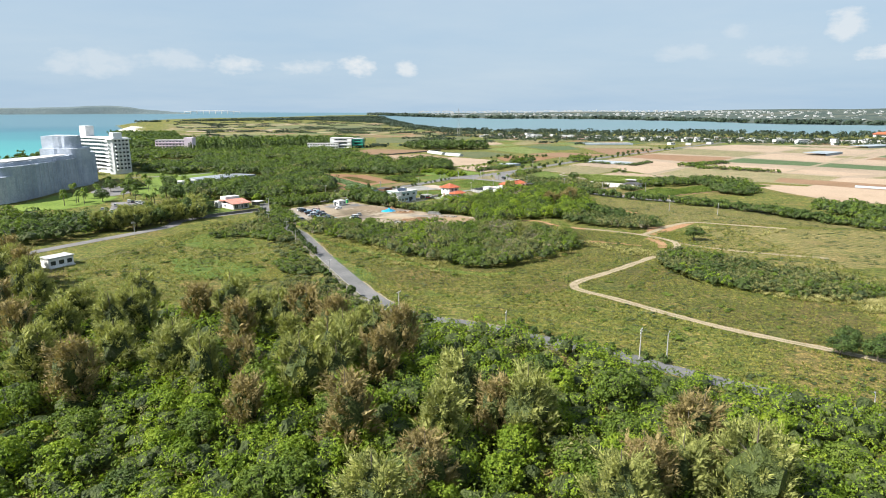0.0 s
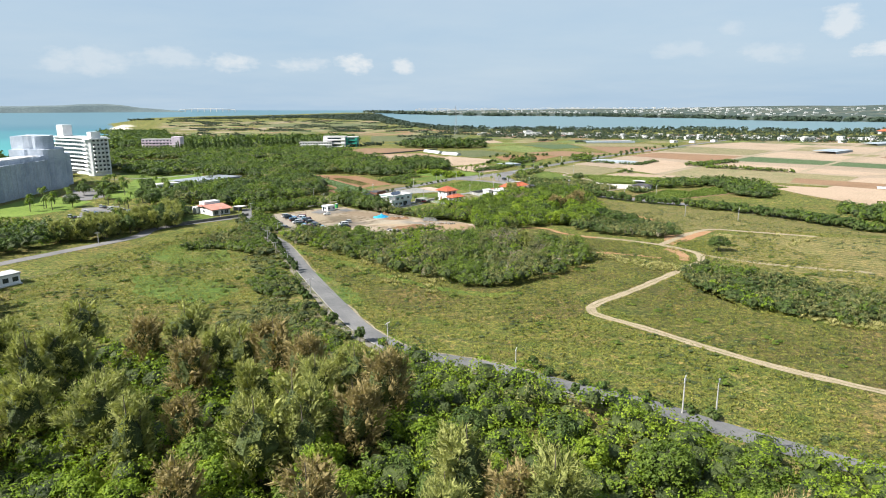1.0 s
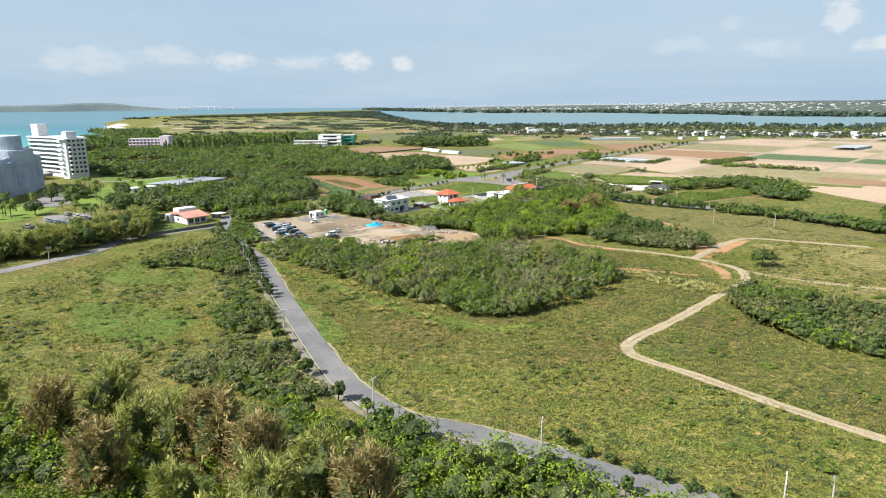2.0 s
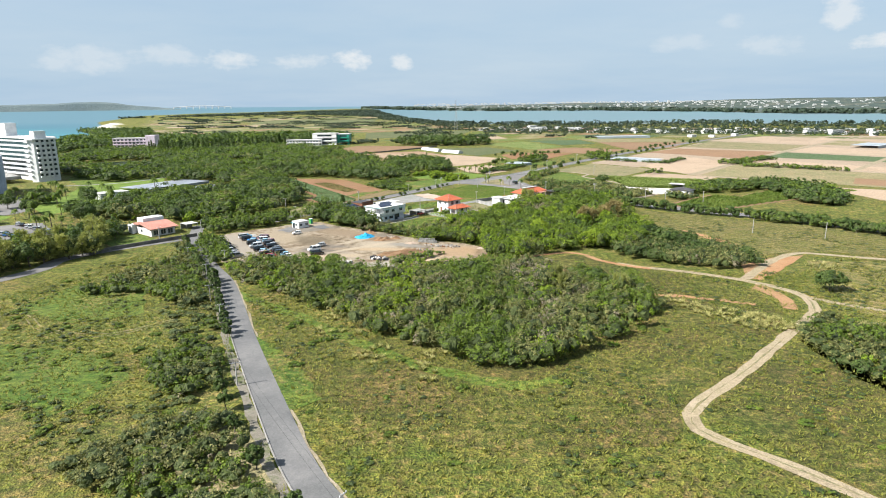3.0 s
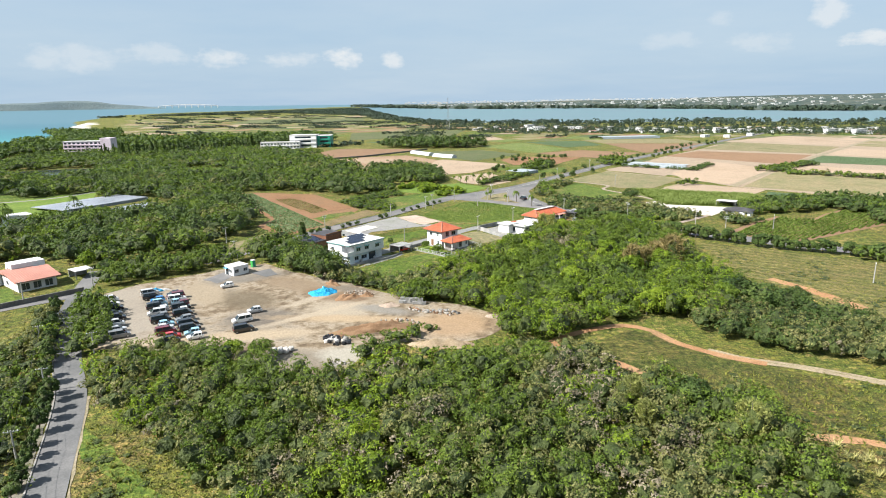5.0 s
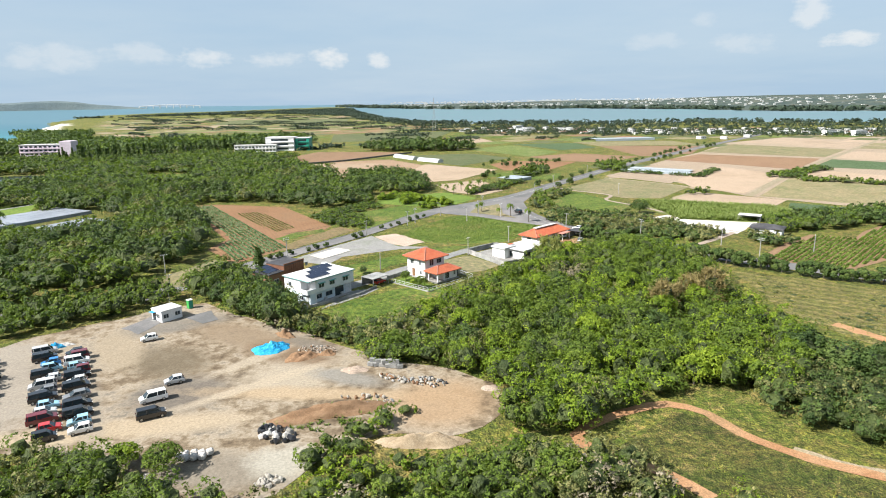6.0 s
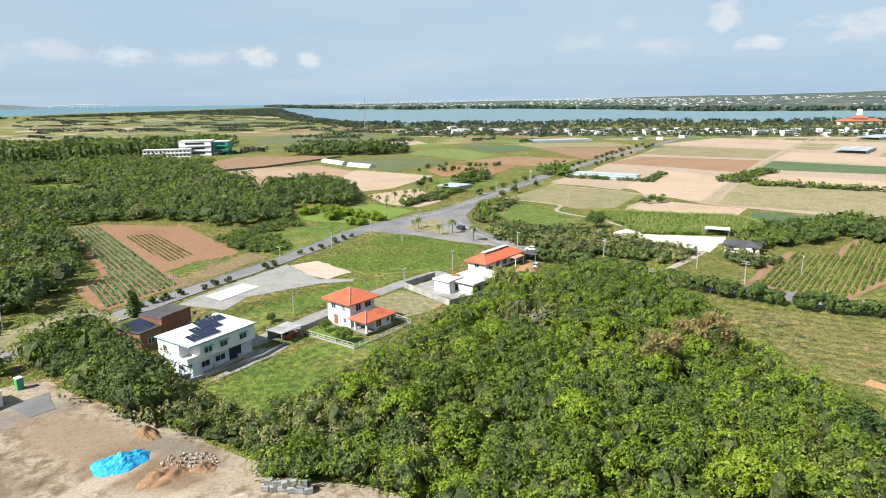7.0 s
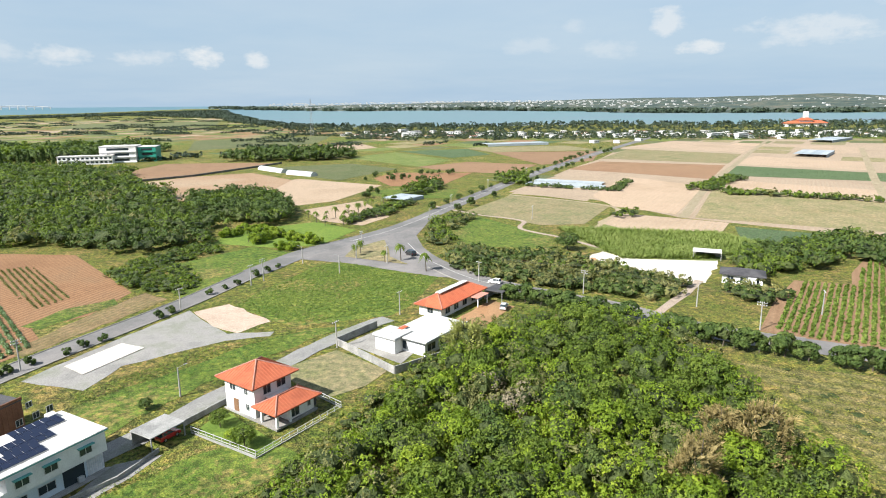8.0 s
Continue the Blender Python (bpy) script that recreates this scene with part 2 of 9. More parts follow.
# places on the lot: x, y, half length, half width, turn, colour
LOT_PLACES = (
    (-72, 305, 26, 7, -60, (0.246, 0.218, 0.18)), (-46, 312, 10, 7, -40, (0.123, 0.0992, 0.0663)), (-38, 298, 9, 7, 20, (0.114, 0.0992, 0.0836)), (-50, 332, 12, 4, 25, (0.152, 0.138, 0.118)), (-36, 325, 14, 5, -35, (0.189, 0.142, 0.0947)), (-22, 312.5, 8, 4, -20, (0.142, 0.0947, 0.0568)), (-27, 317, 6, 5, 0, (0.152, 0.104, 0.0644)), (-20, 319, 8, 2.5, -35, (0.142, 0.123, 0.0992)),
    (-22, 302, 10, 7, -20, (0.294, 0.251, 0.189)), (-45, 286, 22, 3.2, 8, (0.322, 0.26, 0.18)), (-14, 296, 22, 2.6, -6, (0.312, 0.237, 0.152)), (6, 292, 9, 8, 20, (0.275, 0.189, 0.112)), (-26, 274, 12, 5, -10, (0.18, 0.156, 0.123)), (-10, 302, 8, 3, -25, (0.189, 0.178, 0.156)),
    (-58, 318, 4, 12, 30, (0.256, 0.209, 0.147)), (-16, 276, 6, 4, 0, (0.312, 0.294, 0.246)), (-56, 300, 3, 22, 31, (0.227, 0.194, 0.152)), (-30, 311, 9, 2.0, 50, (0.312, 0.265, 0.199)), (-27, 300, 14, 1.6, 38, (0.322, 0.27, 0.199)),
)


def water_material():
    m, t = nodes_of("sea_water")
    pos = t.nodes.new("ShaderNodeNewGeometry").outputs["Position"]
    sp = t.nodes.new("ShaderNodeSeparateXYZ")
    t.links.new(pos, sp.inputs[0])
    mp = t.nodes.new("ShaderNodeMapping")
    mp.inputs["Scale"].default_value = (0.0011, 0.0032, 1.0)
    t.links.new(pos, mp.inputs["Vector"])
    reef = noise_of(t, mp.outputs[0], 1.0, 4.0, 0.55)
    # shallow turquoise off the beach, deeper blue beyond, duller in the inner bay
    far = t.nodes.new("ShaderNodeMapRange")
    far.inputs["From Min"].default_value, far.inputs["From Max"].default_value = 700, 2600
    t.links.new(sp.outputs[1], far.inputs["Value"])
    mixn = t.nodes.new("ShaderNodeMath")
    mixn.operation = "MULTIPLY_ADD"
    t.links.new(reef, mixn.inputs[0])
    mixn.inputs[1].default_value = 0.55
    sub = t.nodes.new("ShaderNodeMath")
    sub.operation = "SUBTRACT"
    t.links.new(far.outputs[0], sub.inputs[0])
    sub.inputs[1].default_value = 0.28
    t.links.new(sub.outputs[0], mixn.inputs[2])
    open_sea = ramp_of(t, mixn.outputs[0], [(0.02, (0.06, 0.29, 0.285)), (0.35, (0.05, 0.195, 0.225)), (0.6, (0.05, 0.145, 0.19)), (0.85, (0.08, 0.17, 0.21))])
    bay = ramp_of(t, reef, [(0.35, (0.13, 0.19, 0.22)), (0.65, (0.11, 0.21, 0.225))])
    side = t.nodes.new("ShaderNodeMapRange")
    side.inputs["From Min"].default_value, side.inputs["From Max"].default_value = -500, 60
    t.links.new(sp.outputs[0], side.inputs["Value"])
    p = t.nodes.new("ShaderNodeBsdfPrincipled")
    t.links.new(mixed(t, "MULTIPLY", 1.0, mixed(t, "MIX", side.outputs[0], open_sea, bay), (0.9, 0.86, 0.87)), p.inputs["Base Color"])
    p.inputs["Roughness"].default_value, p.inputs["Specular IOR Level"].default_value = 0.5, 0.25
    rip = noise_of(t, pos, 0.25, 3.0, 0.6)
    bn = t.nodes.new("ShaderNodeBump")
    bn.inputs["Strength"].default_value, bn.inputs["Distance"].default_value = 0.3, 0.4
    t.links.new(rip, bn.inputs["Height"])
    t.links.new(bn.outputs[0], p.inputs["Normal"])
    o = t.nodes.new("ShaderNodeOutputMaterial")
    t.links.new(p.outputs[0], o.inputs[0])
    return m


GRASS = [(0.215, 0.18, 0.062), (0.12, 0.128, 0.03), (0.175, 0.18, 0.038), (0.11, 0.148, 0.026), (0.24, 0.21, 0.07)]
M = {
    "ground": surface("wild_grass_ground", GRASS, 0.03, 0.5, bump=0.6, lift=(0.55, 1.45), spread=0.8, clump=1.0),
    "meadow": surface("olive_meadow", [(0.185, 0.15, 0.055), (0.10, 0.10, 0.028), (0.145, 0.14, 0.034), (0.105, 0.13, 0.026), (0.20, 0.175, 0.058)], 0.045, 0.7, bump=0.6, lift=(0.55, 1.45), spread=0.8, clump=1.0),
    "green": surface("fresh_grass", [(0.075, 0.135, 0.02), (0.13, 0.17, 0.03), (0.085, 0.145, 0.022), (0.185, 0.175, 0.055)], 0.05, 0.8, bump=0.25, lift=(0.62, 1.38), spread=0.7, clump=0.9),
    "lawn": surface("mown_lawn", [(0.13, 0.205, 0.03), (0.17, 0.245, 0.042)], 0.06, 1.5, bump=0.08, clump=0.4),
    "asphalt": surface("worn_asphalt", [(0.17, 0.17, 0.165), (0.21, 0.205, 0.20), (0.26, 0.25, 0.24)], 0.08, 0.9, bump=0.01, lift=(0.88, 1.1)),
    "gravel": surface("grey_gravel", [(0.27, 0.265, 0.25), (0.34, 0.33, 0.31), (0.26, 0.27, 0.22)], 0.12, 1.2, bump=0.04),
    "kerb": surface("pale_concrete", [(0.27, 0.26, 0.235), (0.38, 0.37, 0.34)], 0.3, 2.0, bump=0.01),
    "paving": surface("mossy_paving", [(0.16, 0.15, 0.11), (0.24, 0.22, 0.18), (0.12, 0.14, 0.06)], 0.35, 1.6, bump=0.04),
    "lot": lot_material(),
    "track": surface("beaten_earth_track", [(0.29, 0.24, 0.15), (0.40, 0.33, 0.22), (0.33, 0.28, 0.17), (0.43, 0.36, 0.25)], 0.15, 1.0, bump=0.06),
    "redearth": surface("red_earth", [(0.40, 0.21, 0.10), (0.46, 0.27, 0.14), (0.36, 0.22, 0.11)], 0.1, 1.0, bump=0.08),
    "furrowed": surface("furrowed_fallow", [(0.235, 0.195, 0.068), (0.155, 0.155, 0.042), (0.205, 0.195, 0.05), (0.26, 0.23, 0.085)], 0.05, 0.6, bump=0.4, rows=(3.4, -50, (0.33, 0.28, 0.13), 0.55), spread=0.7, lift=(0.6, 1.3), clump=0.7),
    "drystrip": surface("dry_brown_strip", [(0.25, 0.17, 0.09), (0.31, 0.22, 0.12), (0.19, 0.16, 0.06)], 0.1, 0.8, bump=0.2, rows=(1.4, 30, (0.17, 0.14, 0.06), 0.6), clump=0.4),
    "tilledtan": surface("tilled_tan_field", [(0.36, 0.235, 0.14), (0.42, 0.285, 0.18), (0.46, 0.35, 0.24)], 0.02, 0.5, bump=0.06, rows=(2.0, 30, (0.34, 0.215, 0.12), 0.4)),
    "white": surface("white_coral_ground", [(0.62, 0.58, 0.50), (0.74, 0.71, 0.64)], 0.1, 0.9, bump=0.02),
    "palesand": surface("pale_tan_sand", [(0.42, 0.33, 0.255), (0.50, 0.41, 0.325)], 0.1, 0.8, bump=0.03),
    "sand": surface("beach_sand", [(0.66, 0.62, 0.53), (0.72, 0.69, 0.60)], 0.05, 0.6, bump=0.02),
    "tan": surface("bare_tan_field", [(0.38, 0.295, 0.205), (0.46, 0.36, 0.26), (0.41, 0.325, 0.23)], 0.02, 0.5, bump=0.05, rows=(2.2, 42, (0.40, 0.28, 0.17), 0.35)),
    "brown": surface("tilled_brown_field", [(0.29, 0.175, 0.10), (0.335, 0.21, 0.12), (0.26, 0.165, 0.09)], 0.03, 0.6, bump=0.1, rows=(1.6, 44, (0.27, 0.155, 0.085), 0.5)),
    "orange": surface("orange_earth_field", [(0.27, 0.145, 0.07), (0.34, 0.19, 0.095), (0.29, 0.18, 0.095)], 0.05, 0.7, bump=0.12, rows=(1.5, 28, (0.19, 0.105, 0.055), 0.75)),
    "crop": surface("green_crop", [(0.115, 0.145, 0.06), (0.135, 0.16, 0.068), (0.165, 0.172, 0.085)], 0.03, 0.7, bump=0.25, rows=(1.5, 44, (0.13, 0.13, 0.065), 0.4), clump=0.5),
    "darkcrop": surface("dark_green_crop", [(0.085, 0.14, 0.06), (0.105, 0.16, 0.07)], 0.03, 0.8, bump=0.25, rows=(1.5, 44, (0.09, 0.11, 0.06), 0.35), clump=0.4),
    "cane": surface("young_sugar_cane", [(0.18, 0.24, 0.06), (0.235, 0.275, 0.09)], 0.06, 0.8, bump=0.4, lift=(0.6, 1.3), clump=0.5),
    "stubble": surface("dry_stubble", [(0.23, 0.20, 0.105), (0.28, 0.24, 0.14), (0.20, 0.195, 0.095)], 0.04, 0.7, bump=0.12, rows=(1.8, 44, (0.22, 0.21, 0.11), 0.4), clump=0.55),
    "plaster": surface("white_plaster", [(0.70, 0.70, 0.67), (0.78, 0.78, 0.76)], 0.2, 1.0, 0.75, 0.004, lift=(0.93, 1.03)),
    "water": water_material(),
    "bright": leafy("bright_leaves", (0.142, 0.231, 0.0214), (0.244, 0.356, 0.0308), (0.374, 0.469, 0.0475), through_light=0.34),
    "mid": leafy("green_leaves", (0.0918, 0.151, 0.0224), (0.157, 0.235, 0.0336), (0.246, 0.325, 0.0515), through_light=0.3),
    "dark": leafy("dark_leaves", (0.0486, 0.0886, 0.0238), (0.0918, 0.149, 0.0346), (0.162, 0.221, 0.054), through_light=0.2),
    # darker than any outer leaf: shade inside the crowns put into the colour
    "inner": leafy("inner_foliage_painted_shade", (0.04, 0.06, 0.018), (0.07, 0.095, 0.026), (0.10, 0.13, 0.036), through_light=0.05),
    # bluish cast of distance haze mixed into the far leaf colours
    "fartree": leafy("far_dark_hazed_trees", (0.035, 0.06, 0.04), (0.055, 0.085, 0.052), (0.08, 0.11, 0.065), patch=0.02, through_light=0.05, fine=0.6),
    "olive": leafy("olive_shrub_leaves", (0.137, 0.152, 0.0525), (0.231, 0.242, 0.084), (0.347, 0.331, 0.137), through_light=0.22),
    "grey": leafy("dry_grey_twigs", (0.20, 0.175, 0.115), (0.30, 0.26, 0.175), (0.41, 0.355, 0.25), through_light=0.1),
    "needle": leafy("ironwood_needles", (0.251, 0.278, 0.0904), (0.397, 0.424, 0.128), (0.57, 0.584, 0.195), patch=0.25, through_light=0.28, fine=2.5),
    "dryneedle": leafy("browning_ironwood_needles", (0.253, 0.207, 0.0862), (0.38, 0.305, 0.127), (0.54, 0.431, 0.196), patch=0.3, through_light=0.25, fine=2.5),
    "blade": leafy("grass_blades", (0.15, 0.175, 0.03), (0.25, 0.265, 0.05), (0.38, 0.36, 0.095), patch=0.06, through_light=0.25),
    "weed": leafy("fresh_weeds", (0.10, 0.165, 0.026), (0.165, 0.245, 0.04), (0.26, 0.33, 0.072), patch=0.08),
    "caneleaf": leafy("cane_leaves", (0.17, 0.24, 0.05), (0.25, 0.33, 0.08), (0.34, 0.40, 0.13), patch=0.08),
    "cabbage": leafy("cabbage_leaves", (0.14, 0.23, 0.10), (0.21, 0.32, 0.15), (0.30, 0.41, 0.22), patch=0.3),
    "plume": leafy("pale_grass_plumes", (0.30, 0.31, 0.10), (0.46, 0.44, 0.16), (0.64, 0.58, 0.26), patch=0.1),
    "bark": surface("grey_bark", [(0.11, 0.09, 0.07), (0.17, 0.145, 0.115)], 0.8, 6.0, 0.9, 0.02),
}


# ---- building blocks ----
def smooth(a, b, v):
    k = min(1.0, max(0.0, (v - a) / (b - a)))
    return k * k * (3 - 2 * k)


def g(x, y):
    """Height of the ground."""
    near = 1.3 * smooth(320, 400, y)
    r = math.hypot(x, y)
    if r < 1500:
        return near
    k = min(1.0, (r - 1500) / 1500)
    return near * (1 - k) + (sea_level(r) + 4.0) * k


SEA = -8.0


def sea_level(r):
    """The sea, lifted far out to where the true horizon stands."""
    return SEA + 37.0 * max(0.0, (r - 1500) / 3450) ** 1.6


def fast_mesh(name, verts, quads, mats, index=None, smooth_shade=False):
    me = bpy.data.meshes.new(name)
    verts = np.asarray(verts, np.float32)
    quads = np.asarray(quads, np.int32)
    n, k = quads.shape
    me.vertices.add(len(verts))
    me.vertices.foreach_set("co", verts.ravel())
    me.loops.add(n * k)
    me.loops.foreach_set("vertex_index", quads.ravel())
    me.polygons.add(n)
    me.polygons.foreach_set("loop_start", np.arange(0, n * k, k, dtype=np.int32))
    for m in mats:
        me.materials.append(m)
    if index is not None:
        me.polygons.foreach_set("material_index", np.asarray(index, np.int32))
    me.polygons.foreach_set("use_smooth", np.full(n, smooth_shade))
    me.update(calc_edges=True)
    return me


def finish(bm, name, mats):
    me = bpy.data.meshes.new(name)
    bm.to_mesh(me)
    bm.free()
    for m in mats if isinstance(mats, (list, tuple)) else (mats,):
        me.materials.append(m)
    return me


def part(name, bm, material, parent, label=""):
    """One mesh object under a thing or under a part; bm may be a bmesh or a mesh."""
    me = finish(bm, name, material) if isinstance(bm, bmesh.types.BMesh) else bm
    ob = new(name, me)
    ob.parent = parent
    return tagged(ob, label)


def thing(name, label, category, m=None, group="", kind=""):
    """An Empty at a thing's base, to hold its parts."""
    ob = new(name)
    ob.empty_display_size = 0.3
    if m is not None:
        ob.matrix_basis = m
    return tagged(ob, label, category, group, kind)


def box(bm, x0, y0, z0, x1, y1, z1, bevel=0.0):
    m = Matrix.Translation(((x0 + x1) / 2, (y0 + y1) / 2, (z0 + z1) / 2)) @ Matrix.Diagonal((abs(x1 - x0), abs(y1 - y0), abs(z1 - z0), 1))
    made = bmesh.ops.create_cube(bm, size=1, matrix=m)["verts"]
    if bevel:
        edges = {e for v in made for e in v.link_edges}
        bmesh.ops.bevel(bm, geom=list(edges), offset=bevel, segments=1, affect="EDGES", profile=0.5)
    return bm


def boxed(*args, bevel=0.0):
    return box(bmesh.new(), *args, bevel=bevel)


def rod(bm, a, b, r0, r1=None, sides=6):
    a, b = Vector(a), Vector(b)
    r1 = r0 if r1 is None else r1
    m = Matrix.Translation((a + b) / 2) @ (b - a).to_track_quat("Z", "Y").to_matrix().to_4x4()
    bmesh.ops.create_cone(bm, cap_ends=True, segments=sides, radius1=r0, radius2=r1, depth=(b - a).length, matrix=m)
    return bm


def prism(bm, pts, z0, z1):
    """An upright prism on an outline."""
    lo = [bm.verts.new((x, y, z0)) for x, y in pts]
    hi = [bm.verts.new((x, y, z1)) for x, y in pts]
    n = len(pts)
    for i in range(n):
        bm.faces.new((lo[i], lo[(i + 1) % n], hi[(i + 1) % n], hi[i]))
    bm.faces.new(hi)
    bm.faces.new(lo[::-1])
    bmesh.ops.recalc_face_normals(bm, faces=bm.faces)
    return bm


def curve_points(pts, step=3.0):
    """A smooth line through the points, about step metres apart."""
    p = [Vector((*q, 0.0)) if len(q) == 2 else Vector(q) for q in pts]
    p = [p[0] * 2 - p[1], *p, p[-1] * 2 - p[-2]]
    out = []
    for i in range(1, len(p) - 2):
        n = max(1, round((p[i + 1] - p[i]).length / step))
        for k in range(n):
            t = k / n
            a, b, c, d = p[i - 1], p[i], p[i + 1], p[i + 2]
            out.append(0.5 * (2 * b + (c - a) * t + (2 * a - 5 * b + 4 * c - d) * t * t + (3 * b - a - 3 * c + d) * t ** 3))
    return out + [p[-2]]


def ribbon(name, pts, width, material, lift, label, offset=0.0, ragged=0.0, step=3.0, thick=0.0, category="road"):
    """A strip along a line; offset moves it to the line's right."""
    line = curve_points(pts, step)
    rnd = random.Random(len(name) + len(line))
    bm, rows = bmesh.new(), []
    for i, q in enumerate(line):
        d = (line[min(i + 1, len(line) - 1)] - line[max(i - 1, 0)]).normalized()
        side = Vector((d.y, -d.x, 0))
        row = []
        for k in (-0.5, 0.5):
            s = q + side * (offset + k * (width + rnd.uniform(-ragged, ragged)))
            row.append(bm.verts.new((s.x, s.y, g(s.x, s.y) + lift)))
        rows.append(row)
    for a, b in zip(rows, rows[1:]):
        bm.faces.new((a[0], a[1], b[1], b[0]))
    if thick:
        made = bmesh.ops.extrude_face_region(bm, geom=bm.faces[:])
        bmesh.ops.translate(bm, verts=[v for v in made["geom"] if isinstance(v, bmesh.types.BMVert)], vec=(0, 0, thick))
    bmesh.ops.recalc_face_normals(bm, faces=bm.faces)
    if sum(f.normal.z for f in bm.faces) < 0 and not thick:
        bmesh.ops.reverse_faces(bm, faces=bm.faces)
    return tagged(new(name, finish(bm, name, material)), label, category, kind="structure")


def patch(name, poly, material, label, lift=0.05, ragged=0.0, category="field"):
    """A sheet of ground cover on an outline, laid on the ground."""
    pts = []
    rnd = random.Random(len(poly) * 7 + int(abs(poly[0][0])))
    for (x0, y0), (x1, y1) in zip(poly, poly[1:] + poly[:1]):
        n = max(1, int(math.hypot(x1 - x0, y1 - y0) / 3)) if ragged else 1
        for k in range(n):
            pts.append((x0 + (x1 - x0) * k / n + rnd.uniform(-ragged, ragged), y0 + (y1 - y0) * k / n + rnd.uniform(-ragged, ragged)))
    bm = bmesh.new()
    f = bm.faces.new([bm.verts.new((x, y, 0)) for x, y in pts])
    if f.normal.z < 0 or sum((b[0] - a[0]) * (b[1] + a[1]) for a, b in zip(pts, pts[1:] + pts[:1])) > 0:
        f.normal_flip()
    ys = [p[1] for p in pts]
    if min(ys) < 405 and max(ys) > 315:
        for y in range(int(max(315, min(ys))) // 8 * 8, int(min(410, max(ys))) + 8, 8):
            bmesh.ops.bisect_plane(bm, geom=bm.verts[:] + bm.edges[:] + bm.faces[:], plane_co=(0, y, 0), plane_no=(0, 1, 0))
    bmesh.ops.triangulate(bm, faces=bm.faces)
    for v in bm.verts:
        v.co.z = g(v.co.x, v.co.y) + lift
    return tagged(new(name, finish(bm, name, material)), label, category, kind="structure")


def inside(pts, poly):
    """Which of the points lie in the outline."""
    x, y = pts[:, 0], pts[:, 1]
    ok = np.zeros(len(pts), bool)
    for (x0, y0), (x1, y1) in zip(poly, poly[1:] + poly[:1]):
        if y0 == y1:
            continue
        cross = ((y0 > y) != (y1 > y)) & (x < (x1 - x0) * (y - y0) / (y1 - y0) + x0)
        ok ^= cross
    return ok


def scatter(poly, spacing, rng, jitter=0.45):
    """Points on a shaken triangular grid in an outline."""
    p = np.array(poly, float)
    lo, hi = p.min(0) - spacing, p.max(0) + spacing
    xs, ys = np.meshgrid(np.arange(lo[0], hi[0], spacing), np.arange(lo[1], hi[1], spacing * 0.87))
    xs = xs + (np.arange(xs.shape[0]) % 2)[:, None] * spacing / 2
    q = np.stack((xs.ravel(), ys.ravel()), 1)
    q += rng.uniform(-jitter, jitter, q.shape) * spacing
    return q[inside(q, poly)]


def g_np(x, y):
    k = np.clip((y - 320) / 80, 0, 1)
    return 1.3 * k * k * (3 - 2 * k)


def leaves(at, out, size, rng, long=1.5, wild=0.34):
    """Pointed leaves at points, facing roughly out. Gives corners and faces."""
    n = len(at)
    nrm = out + rng.normal(0, wild, (n, 3))
    nrm /= np.linalg.norm(nrm, axis=1)[:, None] + 1e-9
    a = np.cross(nrm, rng.normal(0, 1, (n, 3)))
    a /= np.linalg.norm(a, axis=1)[:, None] + 1e-9
    b = np.cross(nrm, a)
    s = np.asarray(size).reshape(-1, 1) * rng.uniform(0.65, 1.35, (n, 1))
    root = at - a * s * long * 0.5
    v = np.stack((root - b * s * 0.55, root + b * s * 0.55, at + a * s * long * 0.6 + nrm * s * 0.1), 1)
    return v.reshape(-1, 3), np.arange(n * 3).reshape(-1, 3)


def unit(rng, n, low=-0.25):
    """Random directions, few of them downwards."""
    z = rng.uniform(low, 1, n)
    a = rng.uniform(0, 2 * np.pi, n)
    r = np.sqrt(1 - z * z)
    return np.stack((r * np.cos(a), r * np.sin(a), z), 1)


def crown_points(rng, centre, radii, clumps, per, clump_size):
    """Points and outward ways of one leafy crown, made of separate rounded clumps on its outside."""
    d = unit(rng, clumps, -0.5)
    c = centre + d * radii * rng.uniform(0.74, 1.0, (clumps, 1))
    ds = np.repeat(d, per, 0)
    e = rng.normal(0, 1, (clumps * per, 3))
    e /= np.linalg.norm(e, axis=1)[:, None]
    e = e + 0.55 * ds + np.array((0, 0, 0.35))
    e /= np.linalg.norm(e, axis=1)[:, None] + 1e-9
    size = clump_size * np.repeat(rng.uniform(0.7, 1.25, (clumps, 1)), per, 0)
    return np.repeat(c, per, 0) + e * size * rng.uniform(0.7, 1.0, (clumps * per, 1)), e + 0.25 * ds


def ball_of(level):
    """Corners and faces of a round body, open below."""
    bm = bmesh.new()
    bmesh.ops.create_icosphere(bm, subdivisions=level, radius=1)
    bm.verts.ensure_lookup_table()
    v = np.array([tuple(q.co) for q in bm.verts])
    f = np.array([[q.index for q in face.verts] for face in bm.faces if face.calc_center_median().z > -0.45])
    bm.free()
    return v, f


BALLS = {1: ball_of(1), 2: ball_of(2)}


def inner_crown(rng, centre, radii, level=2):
    """The dense inside of a crown: a lumpy mass of foliage under the outer leaves. Its material has the shade put into
    the colour.
    """
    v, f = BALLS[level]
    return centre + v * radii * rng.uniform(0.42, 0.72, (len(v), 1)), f


